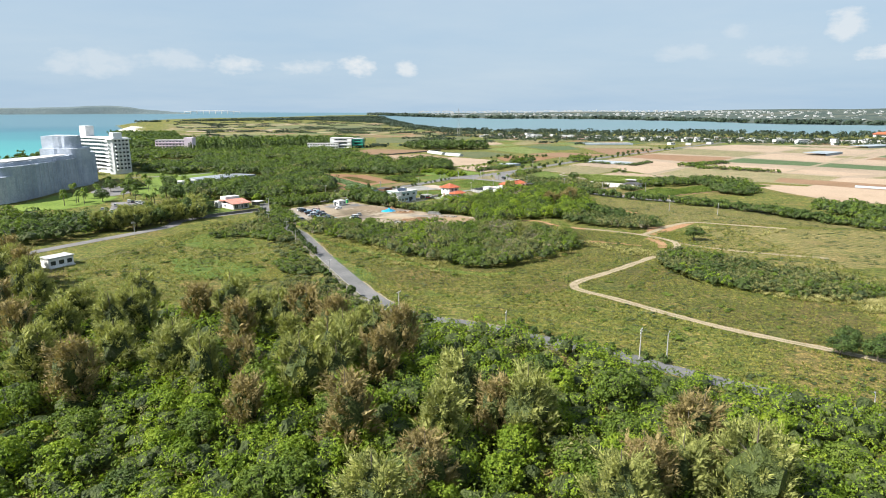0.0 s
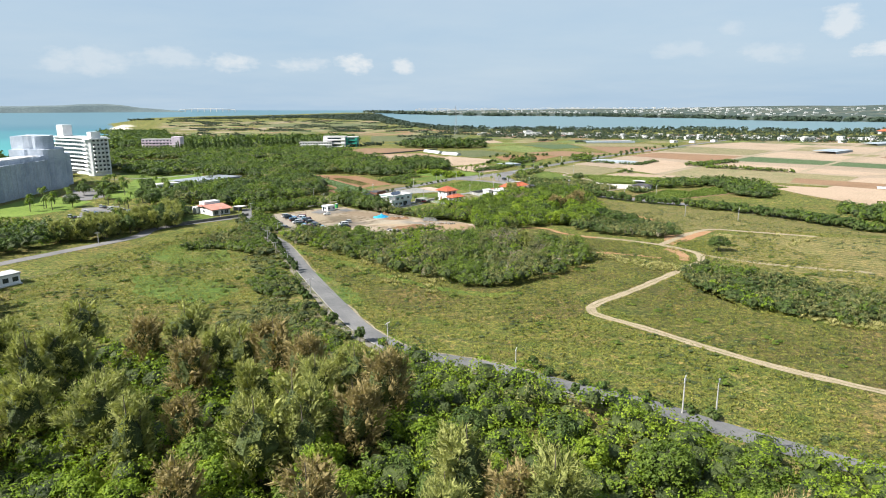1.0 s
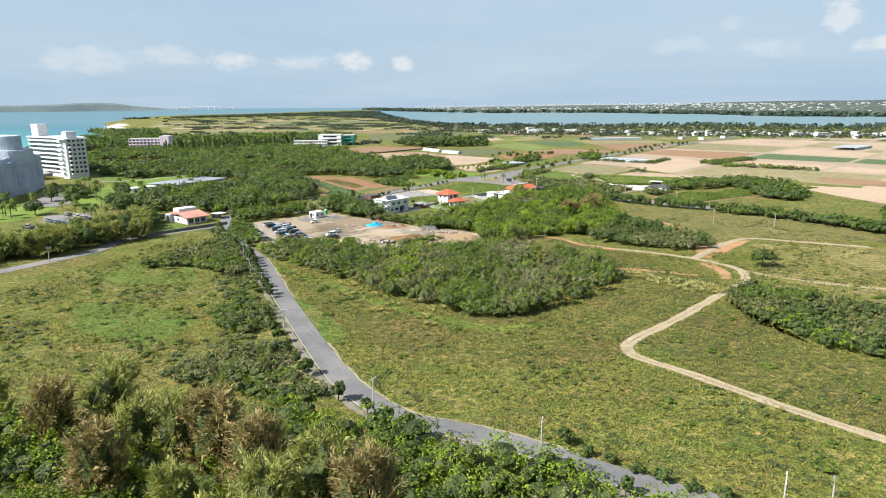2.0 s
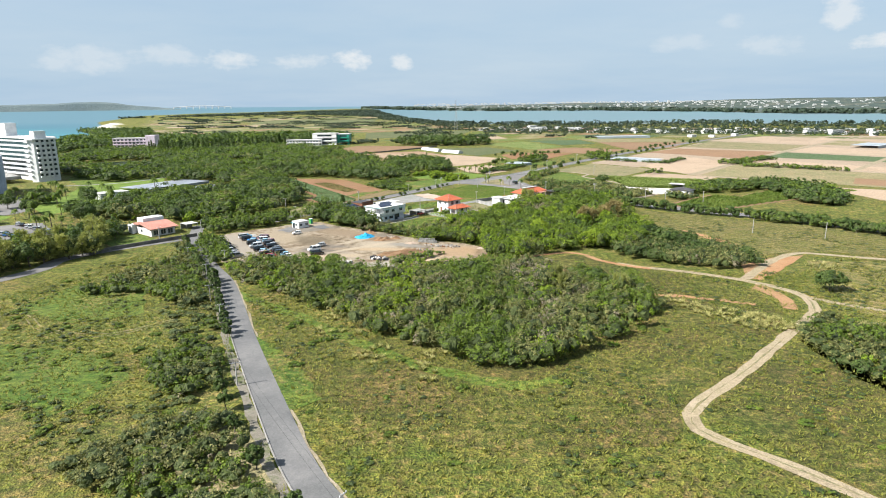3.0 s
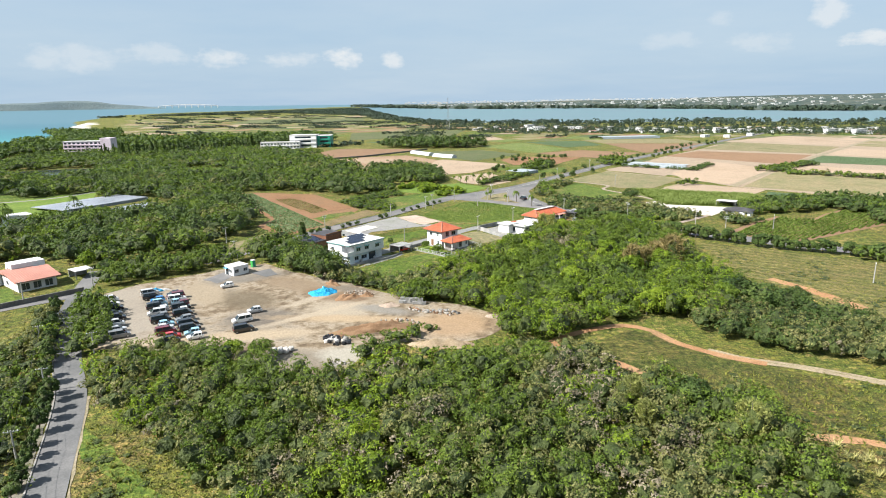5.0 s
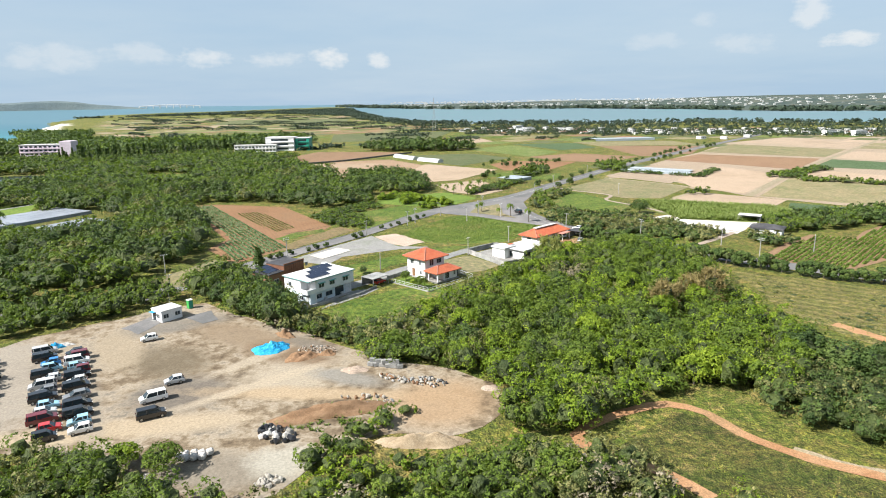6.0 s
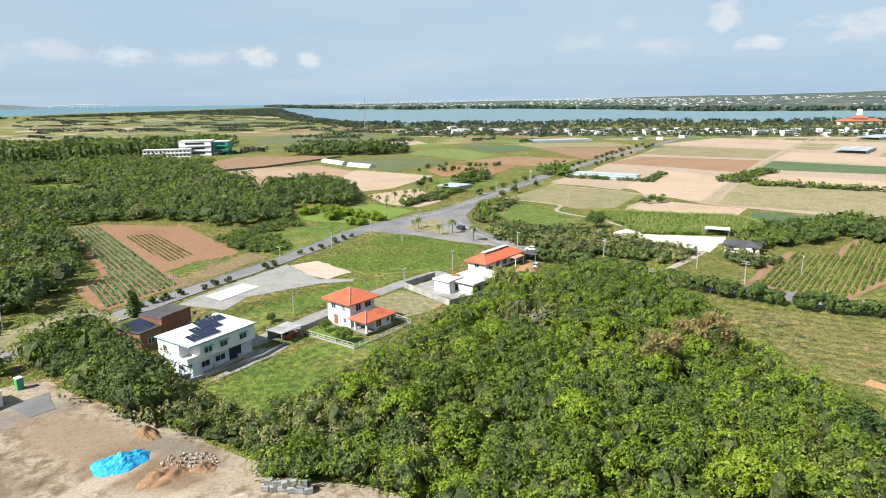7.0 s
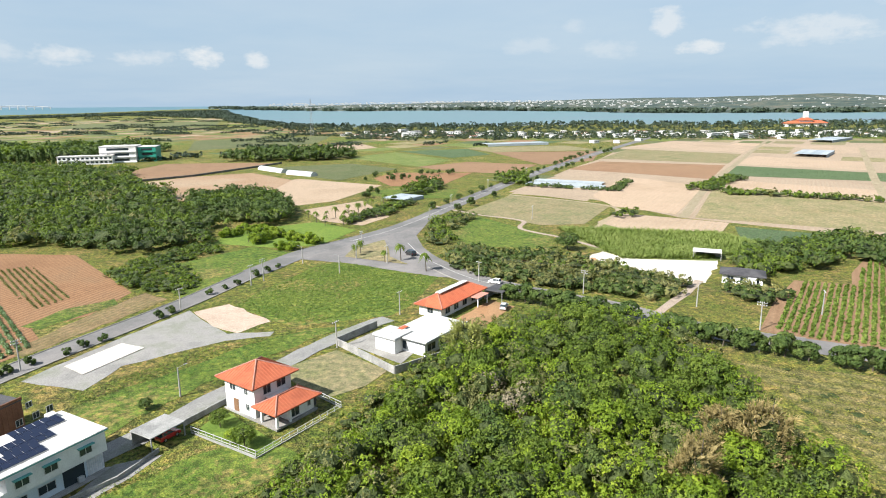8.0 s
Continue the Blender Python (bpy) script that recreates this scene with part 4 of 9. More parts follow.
# ---- fields ----
FIELDS = [
    ("lot", 0.6, "lot", "crushed coral parking lot, tan and dusty", [(-86, 316), (-79, 328), (-62, 341), (-50, 347), (-40, 338), (-24, 327), (-14, 318), (-5, 310), (8, 305), (16, 298), (16, 288), (9, 281), (-1, 282), (-10, 280), (-16, 268), (-24, 266), (-37, 273), (-50, 280), (-68, 281)]),
    ("field", 0, "green", "grassy fallow plot beside the main road", [(-5, 420), (16, 452), (23, 455), (48, 431), (36, 408), (31, 403), (10, 401), (6, 405)]),
    ("field", 0, "green", "grassy fallow plot by the bushes", [(-26, 464), (-4, 483), (10, 470), (-10, 440), (-17, 428), (-24, 440)]),
    ("lawn", 0, "lawn", "mown park lawn with clipped shrubs", [(-18, 492), (-14, 512), (18, 523), (32, 502), (18, 480), (2, 480)]),
    ("lot", 0.3, "gravel", "grey gravel forecourt", [(-37, 385), (-28, 398.5), (-20, 410), (-14, 418), (-12, 413.6), (-4, 400), (6, 399), (5, 396.5), (-4, 396), (-14, 391), (-21, 387.5), (-24.7, 378.5), (-29.3, 380.7)]),
    ("field", 0.5, "palesand", "patch of bare pale sand", [(-13, 417), (-6, 421), (5, 406), (-2, 400), (-8, 406)]),
    ("field", 0, "orange", "orange earth field with young rows", [(-92, 497), (-59, 486), (-31, 437), (-36, 420), (-47, 412)]),
    ("field", 0, "orange", "orange earth under cabbage rows", [(-109, 494), (-92, 497), (-39, 402), (-53, 382), (-67, 402), (-65, 416), (-98, 478)]),
    ("field", 0.5, "drystrip", "brown dry grass strip beside the road", [(-46, 400), (-42, 407), (-36, 420), (-27.6, 435.5), (-21, 428.5), (-31, 412), (-41, 397)]),
    ("field", 0, "brown", "earth under planted rows", [(104, 375), (122, 392), (138, 404), (149, 397), (158, 406), (200, 436), (222, 412), (121, 360), (111, 368)]),
    ("lot", 0.5, "white", "white coral yard", [(95, 440), (108, 449), (122, 442), (137, 434), (128, 422), (114, 408), (106, 414), (99, 428)]),
    ("yard", 0.5, "asphalt", "asphalt car park of the hotel", [(-160, 297), (-184, 346), (-168, 352), (-142, 322), (-137, 288), (-148, 283)]),
    ("yard", 0.5, "asphalt", "asphalt car park and drive of the hotel", [(-215, 381), (-230, 428), (-208, 412), (-190, 380), (-196, 366)]),
    ("lawn", 0.5, "lawn", "mown hotel lawn", [(-231, 335), (-229, 380), (-216, 380), (-190, 366), (-187, 341), (-200, 321), (-217, 316)]),
    ("lawn", 0.5, "lawn", "mown hotel lawn with palms", [(-200, 395), (-200, 446), (-191, 470), (-160, 440), (-165, 381), (-178, 369)]),
    ("lawn", 0.5, "green", "open grass in the coastal wood", [(-245, 505), (-280, 620), (-186, 523), (-185, 477), (-195, 440)]),
    ("field", 0, "crop", "far green field", [(-120, 1150), (60, 1200), (30, 1020), (-100, 960)]),
    ("field", 0, "tan", "far bare field by the shore", [(-620, 1560), (-430, 1620), (-380, 1420), (-560, 1330)]),
    ("field", 0, "crop", "far green field by the shore", [(-540, 2100), (-200, 2150), (-160, 1700), (-480, 1700)]),
    ("field", 0.8, "meadow", "weedy meadow plot with low brown-green growth", [(-40, 228), (-10, 213), (14, 208), (36, 208), (60, 202), (44, 186), (38, 180), (34, 172), (20, 168), (0, 172), (-26, 190)]),
    ("field", 0.0, "meadow", "weedy plot between track and bushes", [(46, 268), (70, 258), (83, 248), (80, 232), (80, 228), (56, 247)]),
    ("field", 0.8, "furrowed", "weedy fallow field with faint furrows", [(96, 228), (112, 275), (126, 272), (186, 262), (200, 230), (160, 200), (118, 196)]),
    ("field", 0.8, "furrowed", "weedy fallow field with pale furrows", [(100, 282), (86, 330), (90, 362), (112, 350), (150, 322), (176, 282), (184, 266), (120, 286)]),
    ("field", 0.8, "meadow", "brownish weedy plot beyond the track", [(44, 184), (54, 193), (74, 212), (73, 195), (79, 175), (93, 164), (110, 158), (100, 134), (82, 130), (66, 144), (48, 166)]),
    ("field", 0.5, "meadow", "small weedy plot ringed by red earth", [(30, 276), (42, 286), (47, 283), (55, 270), (70, 260), (52, 246), (39, 264)]),
    ("lawn", 0.6, "green", "bright green grass behind the houses", [(-21, 338), (-13, 347), (-3, 354), (6, 355), (12, 350), (2, 342), (-5, 332), (-9, 324), (-12, 328)]),
    ("lawn", 0.6, "green", "bright green grass along the lane", [(-20, 358), (-12, 369), (-4, 378), (8, 388), (20, 398), (14, 399), (0, 392), (-8, 385), (-18, 378), (-26, 370)]),
    ("field", 0.0, "meadow", "brown-olive meadow plot between thicket and track", [(56, 246), (80, 227), (69, 211.5), (54, 196.5), (40, 182), (24, 198), (46, 218), (55, 232)]),
    ("field", 0.5, "green", "green weedy strip between tilled plots", [(-48, 416), (-43, 427), (-34, 432), (-32, 427), (-38, 421), (-43, 413)]),
    ("field", 0, "stubble", "weedy yellow-green plot by the main road", [(82, 530), (116, 570), (149, 527), (119, 490), (102, 492)]),
    ("field", 0, "green", "grassy plot inside the road bend", [(61, 505), (84, 516), (98, 471), (88, 456), (67, 464)]),
    ("field", 0, "cane", "yellow-green young cane field", [(105, 477), (128, 488), (159, 458), (160, 438), (131, 427), (108, 436), (103, 452)]),
    ("field", 0, "tan", "bare tan field strip", [(125, 492), (143, 508), (173, 477), (153, 456), (128, 478)]),
    ("field", 0, "tan", "large bare tan field", [(154, 557), (210, 624), (228, 571), (164, 499), (149, 524)]),
    ("field", 0, "tan", "narrow bare tan field by the net beds", [(119, 582), (135, 600), (156, 558), (144, 541)]),
    ("field", 0, "brown", "long reddish tilled field", [(193, 675), (240, 720), (310, 665), (250, 597), (218, 645)]),
    ("field", 0, "stubble", "dull brownish field strip", [(252, 742), (323, 827), (383, 742), (319, 674)]),
    ("field", 0, "tan", "pale bare field strip", [(339, 854), (433, 914), (441, 798), (391, 752)]),
    ("field", 0, "stubble", "wide field of dry yellowish stubble", [(224, 559), (271, 500), (300, 470), (246, 415), (214, 447), (167, 490)]),
    ("field", 0, "tan", "long bare tan field", [(258, 600), (273, 568), (304, 530), (340, 490), (310, 478), (278, 506), (230, 566)]),
    ("field", 0, "darkcrop", "long green crop strip", [(315, 659), (365, 597), (430, 520), (396, 486), (331, 562), (270, 611)]),
    ("field", 0, "tan", "bare tan field strip", [(346, 694), (378, 720), (417, 650), (375, 608), (323, 669)]),
    ("field", 0, "tan", "bare tan field strip", [(482, 833), (536, 770), (480, 713), (438, 728), (479, 776)]),
    ("field", 0, "tan", "bare tan field strip", [(425, 640), (480, 560), (440, 525), (382, 600)]),
    ("field", 0, "stubble", "dry field strip", [(350, 482), (396, 480), (420, 430), (380, 400), (310, 460)]),
    ("field", 0, "darkcrop", "green field by the dark trees", [(170, 470), (189, 451), (173, 432), (162, 438), (158, 451)]),
    ("field", 0, "brown", "red-brown tilled field", [(190, 449), (230, 412), (216, 400), (188, 424), (173, 432)]),
    ("field", 0, "brown", "tilled reddish field beside the factory", [(-108, 760), (-93, 812), (-24, 800), (-3, 782), (-57, 712), (-84, 695)]),
    ("field", 0, "tilledtan", "orange-tan tilled field behind the grove", [(-88, 664), (-82, 685), (-58, 708), (-20, 720), (8, 668), (-7.5, 608), (-28, 640), (-47, 592)]),
    ("field", 0, "tan", "bare tan field behind the grove", [(-7, 608), (8, 672), (12, 674), (58, 628), (28, 576), (10, 567), (-10, 570), (-26, 600)]),
    ("field", 0, "crop", "green crop field with plastic tunnels", [(-1, 756), (51, 766), (81, 716), (35, 659), (15, 690)]),
    ("field", 0, "cane", "yellow-green crop field", [(51, 819), (102, 865), (133, 768), (98, 723)]),
    ("field", 0, "darkcrop", "dark green crop field", [(106, 878), (176, 883), (179, 810), (138, 788)]),
    ("field", 0, "brown", "dull brown-green tilled field", [(96, 724), (142, 749), (185, 711), (146, 661), (113, 686)]),
    ("field", 0, "tan", "bare tan field far off", [(22, 976), (83, 1002), (92, 931), (50, 899)]),
    ("field", 0, "orange", "orange earth orchard plot", [(57, 664), (75, 691), (125, 675), (91, 619), (62, 623)]),
    ("field", 0, "green", "grassy plot with bushes by the main road", [(43, 594), (64, 617), (96, 598), (85, 568), (58, 579)]),
    ("field", 0, "tan", "bare tan plot behind the park", [(13, 554), (41, 573), (48, 526), (35, 510), (20, 524)]),
    ("field", 0, "brown", "brown tilled field along the main road", [(187, 834), (285, 812), (237, 726), (188, 710)]),
    ("field", 0, "stubble", "dull yellowish field along the main road", [(177, 899), (286, 892), (291, 824), (187, 834)]),
    ("field", 0, "tan", "wide bare tan field", [(205, 429), (240, 410), (300, 465), (326, 456), (246, 338), (222, 346), (209, 383)]),
    ("field", 0, "brown", "dark brown ploughed strip", [(251, 465), (300, 419), (279, 389), (233, 439)]),
]
patch("farmland", [(118, 575), (150, 545), (162, 491), (205, 440), (330, 430), (420, 560), (620, 760), (560, 900), (430, 920), (330, 850), (250, 740), (190, 670)], M["tan"], "bare tan farmland between the plots", 0.024)
for k, (name, ragged, mat, label, poly) in enumerate(FIELDS):
    patch(name, poly, M[mat], label, 0.035 + 0.001 * k, ragged, "parking lot" if name == "lot" else name)

# patchwork of small fields over the plain, squared to the lanes
pr = random.Random(12)
TAKEN = [f[4] for f in FIELDS]


def crossing(poly):
    p = np.array(poly, float)
    c = p.mean(0)
    probe = np.concatenate([p * 0.8 + c * 0.2, p * 0.45 + c * 0.55, c[None]])
    return any(inside(probe, list(t)).any() for t in TAKEN)


WOODS = [[(-400, 560), (-60, 490), (-8, 575), (-86, 690), (-150, 780), (-120, 960), (-160, 1060), (-330, 1000), (-520, 1000)], [(-40, 850), (30, 840), (60, 830), (50, 800), (0, 800), (-50, 815)]]
TAKEN += WOODS
c43, s43 = math.cos(radians(43)), math.sin(radians(43))
for i in range(-22, 40):
    for j in range(2, 78):
        if i * 46 > 900 or pr.random() < 0.1:
            continue
        u0, v0 = i * 46 + pr.uniform(-4, 4), j * 34 + pr.uniform(-3, 3)
        u1, v1 = u0 + 46 - pr.uniform(4, 8), v0 + 34 - pr.uniform(3, 6)
        poly = [(u * c43 + v * -s43 + 60, u * s43 + v * c43 + 540) for u, v in ((u0 + 250, v0 - 480), (u1 + 250, v0 - 480), (u1 + 250, v1 - 480), (u0 + 250, v1 - 480))]
        cx, cy = sum(p[0] for p in poly) / 4, sum(p[1] for p in poly) / 4
        if cy < 590 or cy > 2600 or not inside(np.array(poly), [(-1000, 2250), (-640, 1420), (-520, 1180), (-300, 1080), (-100, 1000), (-60, 720), (60, 590), (200, 600), (330, 420), (600, 420), (1000, 700), (900, 900), (500, 980), (200, 1150), (20, 1480), (-90, 1800), (-220, 2550), (-700, 2500)]).all() or crossing(poly):
            continue
        mat = pr.choice(("crop", "stubble", "tan", "brown", "darkcrop", "cane", "stubble", "green", "crop"))
        patch("field", poly, M[mat], {"crop": "small green crop field", "stubble": "small dry stubble field", "tan": "small bare tan field", "brown": "small tilled brown field", "darkcrop": "small dark green field", "cane": "small yellow-green field", "green": "small grassy fallow field"}[mat], 0.03)

# ---- forest and thickets ----
thicket("undergrowth", [(-190, 36), (120, 36), (86, 83), (60, 103.5), (46, 113), (21, 129), (4, 139.5), (-11, 144), (-24, 152), (-40, 150), (-70, 144), (-98, 144), (-112, 166), (-126, 188), (-150, 182), (-190, 170)], "dense green and yellow-green subtropical undergrowth",
        3.7, (2.4, 5.4), [("dark", 0.06), ("mid", 0.3), ("bright", 0.48), ("olive", 0.16)], 0.29, 13.5, 3)
thicket("thicket", [(-64, 268), (-52, 279), (-40, 275), (-30, 268), (-21, 264), (-8, 264), (5, 269), (14, 274), (20, 275), (28, 273), (36, 265), (50, 250), (53, 240), (52, 229), (45, 219), (30, 206), (19, 198), (12, 196), (-2, 205), (-16, 218), (-26, 230), (-40, 243), (-56, 260)], "grey-green scrub thicket beside the lot",
        3.0, (2.4, 5.2), [("mid", 0.46), ("olive", 0.22), ("grey", 0.07), ("bright", 0.25)], 0.25, 26, 5)
thicket("thicket", [(-13, 311), (-10, 317), (-1, 325), (8, 335), (18, 346), (27, 361), (40, 379), (58, 390), (74, 386), (84, 362), (78, 332), (75, 302), (62, 287), (49, 293), (41, 290), (33, 285), (26, 279), (15, 278), (14, 285), (18, 292), (14, 300), (8, 305)], "dense green thicket behind the houses",
        3.4, (2.8, 6.6), [("dark", 0.1), ("mid", 0.36), ("bright", 0.28), ("olive", 0.2), ("grey", 0.06)], 0.28, 24, 7)
thicket("thicket", [(-11, 320), (-8, 330), (-1, 336), (7, 345), (16, 354), (23, 365), (30, 372), (36, 378), (28, 362), (18, 347), (8, 336), (-1, 326), (-7, 320)], "low grey-green bushes at the thicket's edge", 2.2, (1.0, 2.0), [("mid", 0.5), ("olive", 0.3), ("grey", 0.1), ("bright", 0.1)], 0.25, 24, 49)
thicket("thicket", [(70, 312), (86, 296), (97, 276), (94, 266), (84, 264), (70, 270), (56, 284), (60, 296)], "dark rounded bushes by the track", 3.0, (3.0, 4.6), [("dark", 0.5), ("olive", 0.32), ("grey", 0.18)], 0.28, 20, 9)
thicket("thicket", [(74, 213), (86, 221), (100, 206), (118, 190), (132, 168), (112, 160), (93, 166), (80, 176), (74, 196)], "low grey-green scrub between the tracks", 2.6, (1.8, 3.2), [("mid", 0.35), ("olive", 0.35), ("dark", 0.2), ("bright", 0.1)], 0.30, 18, 11)
thicket("thicket", [(-94, 246), (-84, 288), (-90, 300), (-84, 300), (-76, 282), (-68, 264), (-61, 249), (-57, 238), (-66, 236), (-72, 246)], "olive roadside scrub", 2.6, (1.8, 3.4), [("mid", 0.5), ("olive", 0.3), ("bright", 0.2)], 0.3, 17, 13)
thicket("thicket", [(-52, 214), (-44, 205), (-38, 196), (-40, 186), (-50, 190), (-56, 202)], "grey-brown roadside bushes", 2.4, (1.5, 2.8), [("olive", 0.5), ("mid", 0.5)], 0.24, 22, 14)
thicket("thicket", [(-44, 178), (-32, 178), (-24, 166), (-20, 156), (-30, 154), (-44, 160), (-54, 166)], "grey-brown bushes at the forest edge", 2.4, (1.5, 3.0), [("olive", 0.5), ("mid", 0.5)], 0.24, 22, 15)
thicket("thicket", [(-62, 246), (-54, 236), (-46, 214), (-41, 204), (-46, 201), (-53, 208), (-62, 224), (-70, 236)], "olive scrub along the road's edge", 3.4, (0.5, 1.7), [("olive", 0.6), ("mid", 0.4)], 0.22, 18, 114, "shrub", 0.5)
thicket("thicket", [(-42, 191), (-36, 178), (-30, 168), (-36, 163), (-46, 172), (-50, 184)], "grey-brown scrub along the road's edge", 3.2, (0.5, 1.6), [("olive", 0.5), ("grey", 0.2), ("mid", 0.3)], 0.22, 18, 115, "shrub", 0.5)
thicket("thicket", [(-31, 447), (-28, 468), (-20, 456), (-15, 440), (-19, 430), (-27, 436)], "green bushes between field and grassy plot", 2.4, (0.6, 1.7), [("mid", 0.6), ("bright", 0.2), ("dark", 0.2)], 0.3, 14, 116)
thicket("hedge", [(-87, 311), (-83, 315), (-64, 282), (-67, 276), (-71, 278)], "dark green hedge of shrubs between road and lot", 2.6, (2.6, 3.8), [("dark", 0.3), ("mid", 0.7)], 0.34, 15, 16, "hedge")
thicket("hedge", [(-93, 330), (-86, 324), (-78, 331), (-62, 343), (-57, 349), (-66, 357), (-86, 346)], "dense green hedge behind the lot", 2.7, (3.2, 4.8), [("mid", 0.8), ("dark", 0.2)], 0.36, 13, 17, "hedge")
thicket("thicket", [(-56, 350), (-58, 358), (-47, 364), (-40, 358), (-31, 347), (-27, 336), (-24, 326), (-30, 329), (-40, 337), (-48, 347)], "dark green trees between lot and houses", 4.0, (5.0, 7.8), [("dark", 0.65), ("mid", 0.35)], 0.36, 18, 18)
thicket("thicket", [(-23, 326), (-24, 333), (-15, 328), (-9, 322), (-8, 316), (-14, 318)], "grey-green bushes at the lot's edge", 2.4, (1.3, 2.4), [("mid", 0.5), ("olive", 0.4), ("dark", 0.1)], 0.3, 18, 48)
thicket("thicket", [(-39, 350), (-30, 348), (-25.5, 339), (-18, 330), (-12, 324), (-15, 319.5), (-24, 324), (-31, 329)], "grey-green scrub below the blue-white house", 2.6, (1.8, 3.8), [("mid", 0.45), ("olive", 0.35), ("grey", 0.2)], 0.28, 18, 117)
thicket("undergrowth", [(-150, -60), (130, -60), (122, 34), (-190, 34)], "dense green undergrowth", 8, (3, 5), [("mid", 0.5), ("bright", 0.5)], 1.3, 1.2, 4)
thicket("thicket", [(128, 338), (148, 322), (166, 292), (184, 264), (196, 256), (200, 262), (176, 298), (154, 330), (132, 347)], "dark bushes along the side road", 3.2, (2.4, 4.2), [("dark", 0.5), ("mid", 0.35), ("olive", 0.15)], 0.5, 8, 45)
thicket("wood", [(166, 434), (196, 442), (202, 412), (192, 378), (176, 366), (166, 380), (172, 414)], "dark trees beyond the planted rows", 4, (3, 5.5), [("dark", 0.6), ("mid", 0.3), ("olive", 0.1)], 0.6, 6, 46)
thicket("thicket", [(192, 292), (204, 262), (214, 268), (226, 330), (206, 340), (192, 320)], "dark bushes beyond the side road", 4, (2.4, 4.5), [("dark", 0.5), ("mid", 0.3), ("olive", 0.2)], 0.7, 5, 47)
CLEARINGS = [
    [(-203, 430), (-214, 467), (-206, 489), (-192, 502), (-184, 514), (-170, 476), (-171, 449), (-179, 424)],
    [(-163, 440), (-164, 480), (-140, 486), (-119, 455), (-115, 440), (-134, 424), (-146, 416)],
    [(-166, 400), (-168, 422), (-155, 416), (-152, 397)],
    [(-328, 612), (-294, 642), (-262, 653), (-240, 642), (-229, 590), (-238, 562), (-276, 578)],
    [(-194, 641), (-167, 638), (-138, 628), (-135, 583), (-162, 595)],
    [(-73, 360), (-68, 372), (-60, 388), (-46, 376), (-58, 361)],
    [(-206, 300), (-233, 374), (-211, 390), (-182, 404), (-189, 458), (-172, 499), (-160, 374), (-150, 326), (-162, 288)],
    [(-303, 735), (-255, 726), (-165, 820), (-172, 846), (-236, 812), (-290, 748)],
]
WOOD_NEAR = [(-158, 352), (-128, 356), (-100, 348), (-80, 358), (-71, 374), (-67, 390), (-68, 408), (-74, 430), (-108, 486), (-98, 506), (-60, 496), (-40, 480), (-19, 493), (-22, 526), (-42, 562), (-190, 562), (-250, 520), (-190, 470), (-150, 490), (-125, 450), (-150, 420), (-210, 400)]
WOOD_FAR = [(-42, 562), (-54, 613), (-86, 668), (-100, 735), (-150, 780), (-250, 800), (-360, 760), (-330, 600), (-250, 520), (-190, 562)]
thicket("wood", WOOD_NEAR, "dense dark-green coastal wood with olive scrub", 5.0, (3.2, 7.6), [("dark", 0.5), ("mid", 0.28), ("olive", 0.22)], 0.58, 5.4, 19, "wood", holes=CLEARINGS)
thicket("wood", WOOD_FAR, "dense dark-green coastal wood by the factory", 6.0, (3.0, 7.0), [("dark", 0.45), ("mid", 0.35), ("olive", 0.2)], 0.9, 1.9, 29, "wood", holes=CLEARINGS)
thicket("thicket", [(-36, 476), (-20, 490), (-12, 480), (-30, 462), (-34, 452), (-27, 440), (-34, 440), (-42, 458)], "green bushes round the grassy plot", 2.6, (0.8, 2.0), [("mid", 0.5), ("dark", 0.3), ("olive", 0.2)], 0.36, 12, 30)
thicket("wood", [(-176, 160), (-164, 205), (-150, 240), (-140, 262), (-127, 282), (-128, 300), (-122, 314), (-122, 332), (-138, 330), (-134, 308), (-142, 286), (-160, 282), (-190, 290), (-240, 280), (-260, 150)], "dark green trees beside the road", 4.8, (4.0, 7.6), [("dark", 0.5), ("mid", 0.4), ("olive", 0.1)], 0.6, 5, 20, "wood", holes=CLEARINGS)
thicket("wood", [(-42, 590), (-25, 604), (-2, 594), (9, 545), (9, 522), (-2, 519), (-19, 528), (-33, 548)], "rounded dark green grove behind the park", 5.0, (4.5, 7), [("dark", 0.7), ("mid", 0.3)], 0.6, 7, 21, "wood")
thicket("thicket", [(54, 436), (62, 424), (76, 412), (92, 398), (104, 402), (110, 408), (100, 424), (94, 440), (76, 452), (60, 462), (54, 452)], "dark roadside scrub below the white yard", 3.0, (1.4, 2.8), [("dark", 0.4), ("olive", 0.4), ("mid", 0.2)], 0.5, 8, 22)
thicket("thicket", [(112, 392), (116, 402), (122, 398), (126, 392), (118, 386)], "grey-green bushes below the dark-roofed house", 2.6, (2, 3), [("olive", 0.6), ("dark", 0.4)], 0.5, 8, 27)
thicket("thicket", [(-14, 264), (-11, 272), (-3, 273), (9, 273), (15, 277), (24, 279), (20, 270), (2, 262)], "bright green creepers over the bank", 2.4, (1.2, 2.6), [("bright", 0.6), ("mid", 0.4)], 0.3, 18, 28)
thicket("thicket", [(-15, 272), (-10, 281), (-5, 287), (-1, 290), (0.5, 287), (-4, 281), (-8, 273)], "bright green creeper bushes on the bank", 2.2, (1.4, 2.8), [("bright", 0.5), ("mid", 0.5)], 0.28, 20, 58)
thicket("thicket", [(130, 408), (140, 408), (154, 410), (194, 440), (178, 436), (158, 434), (142, 430), (134, 422), (128, 416)], "green trees round the dark-roofed house", 3.6, (3, 5.5), [("dark", 0.4), ("mid", 0.45), ("olive", 0.15)], 0.5, 8, 23)
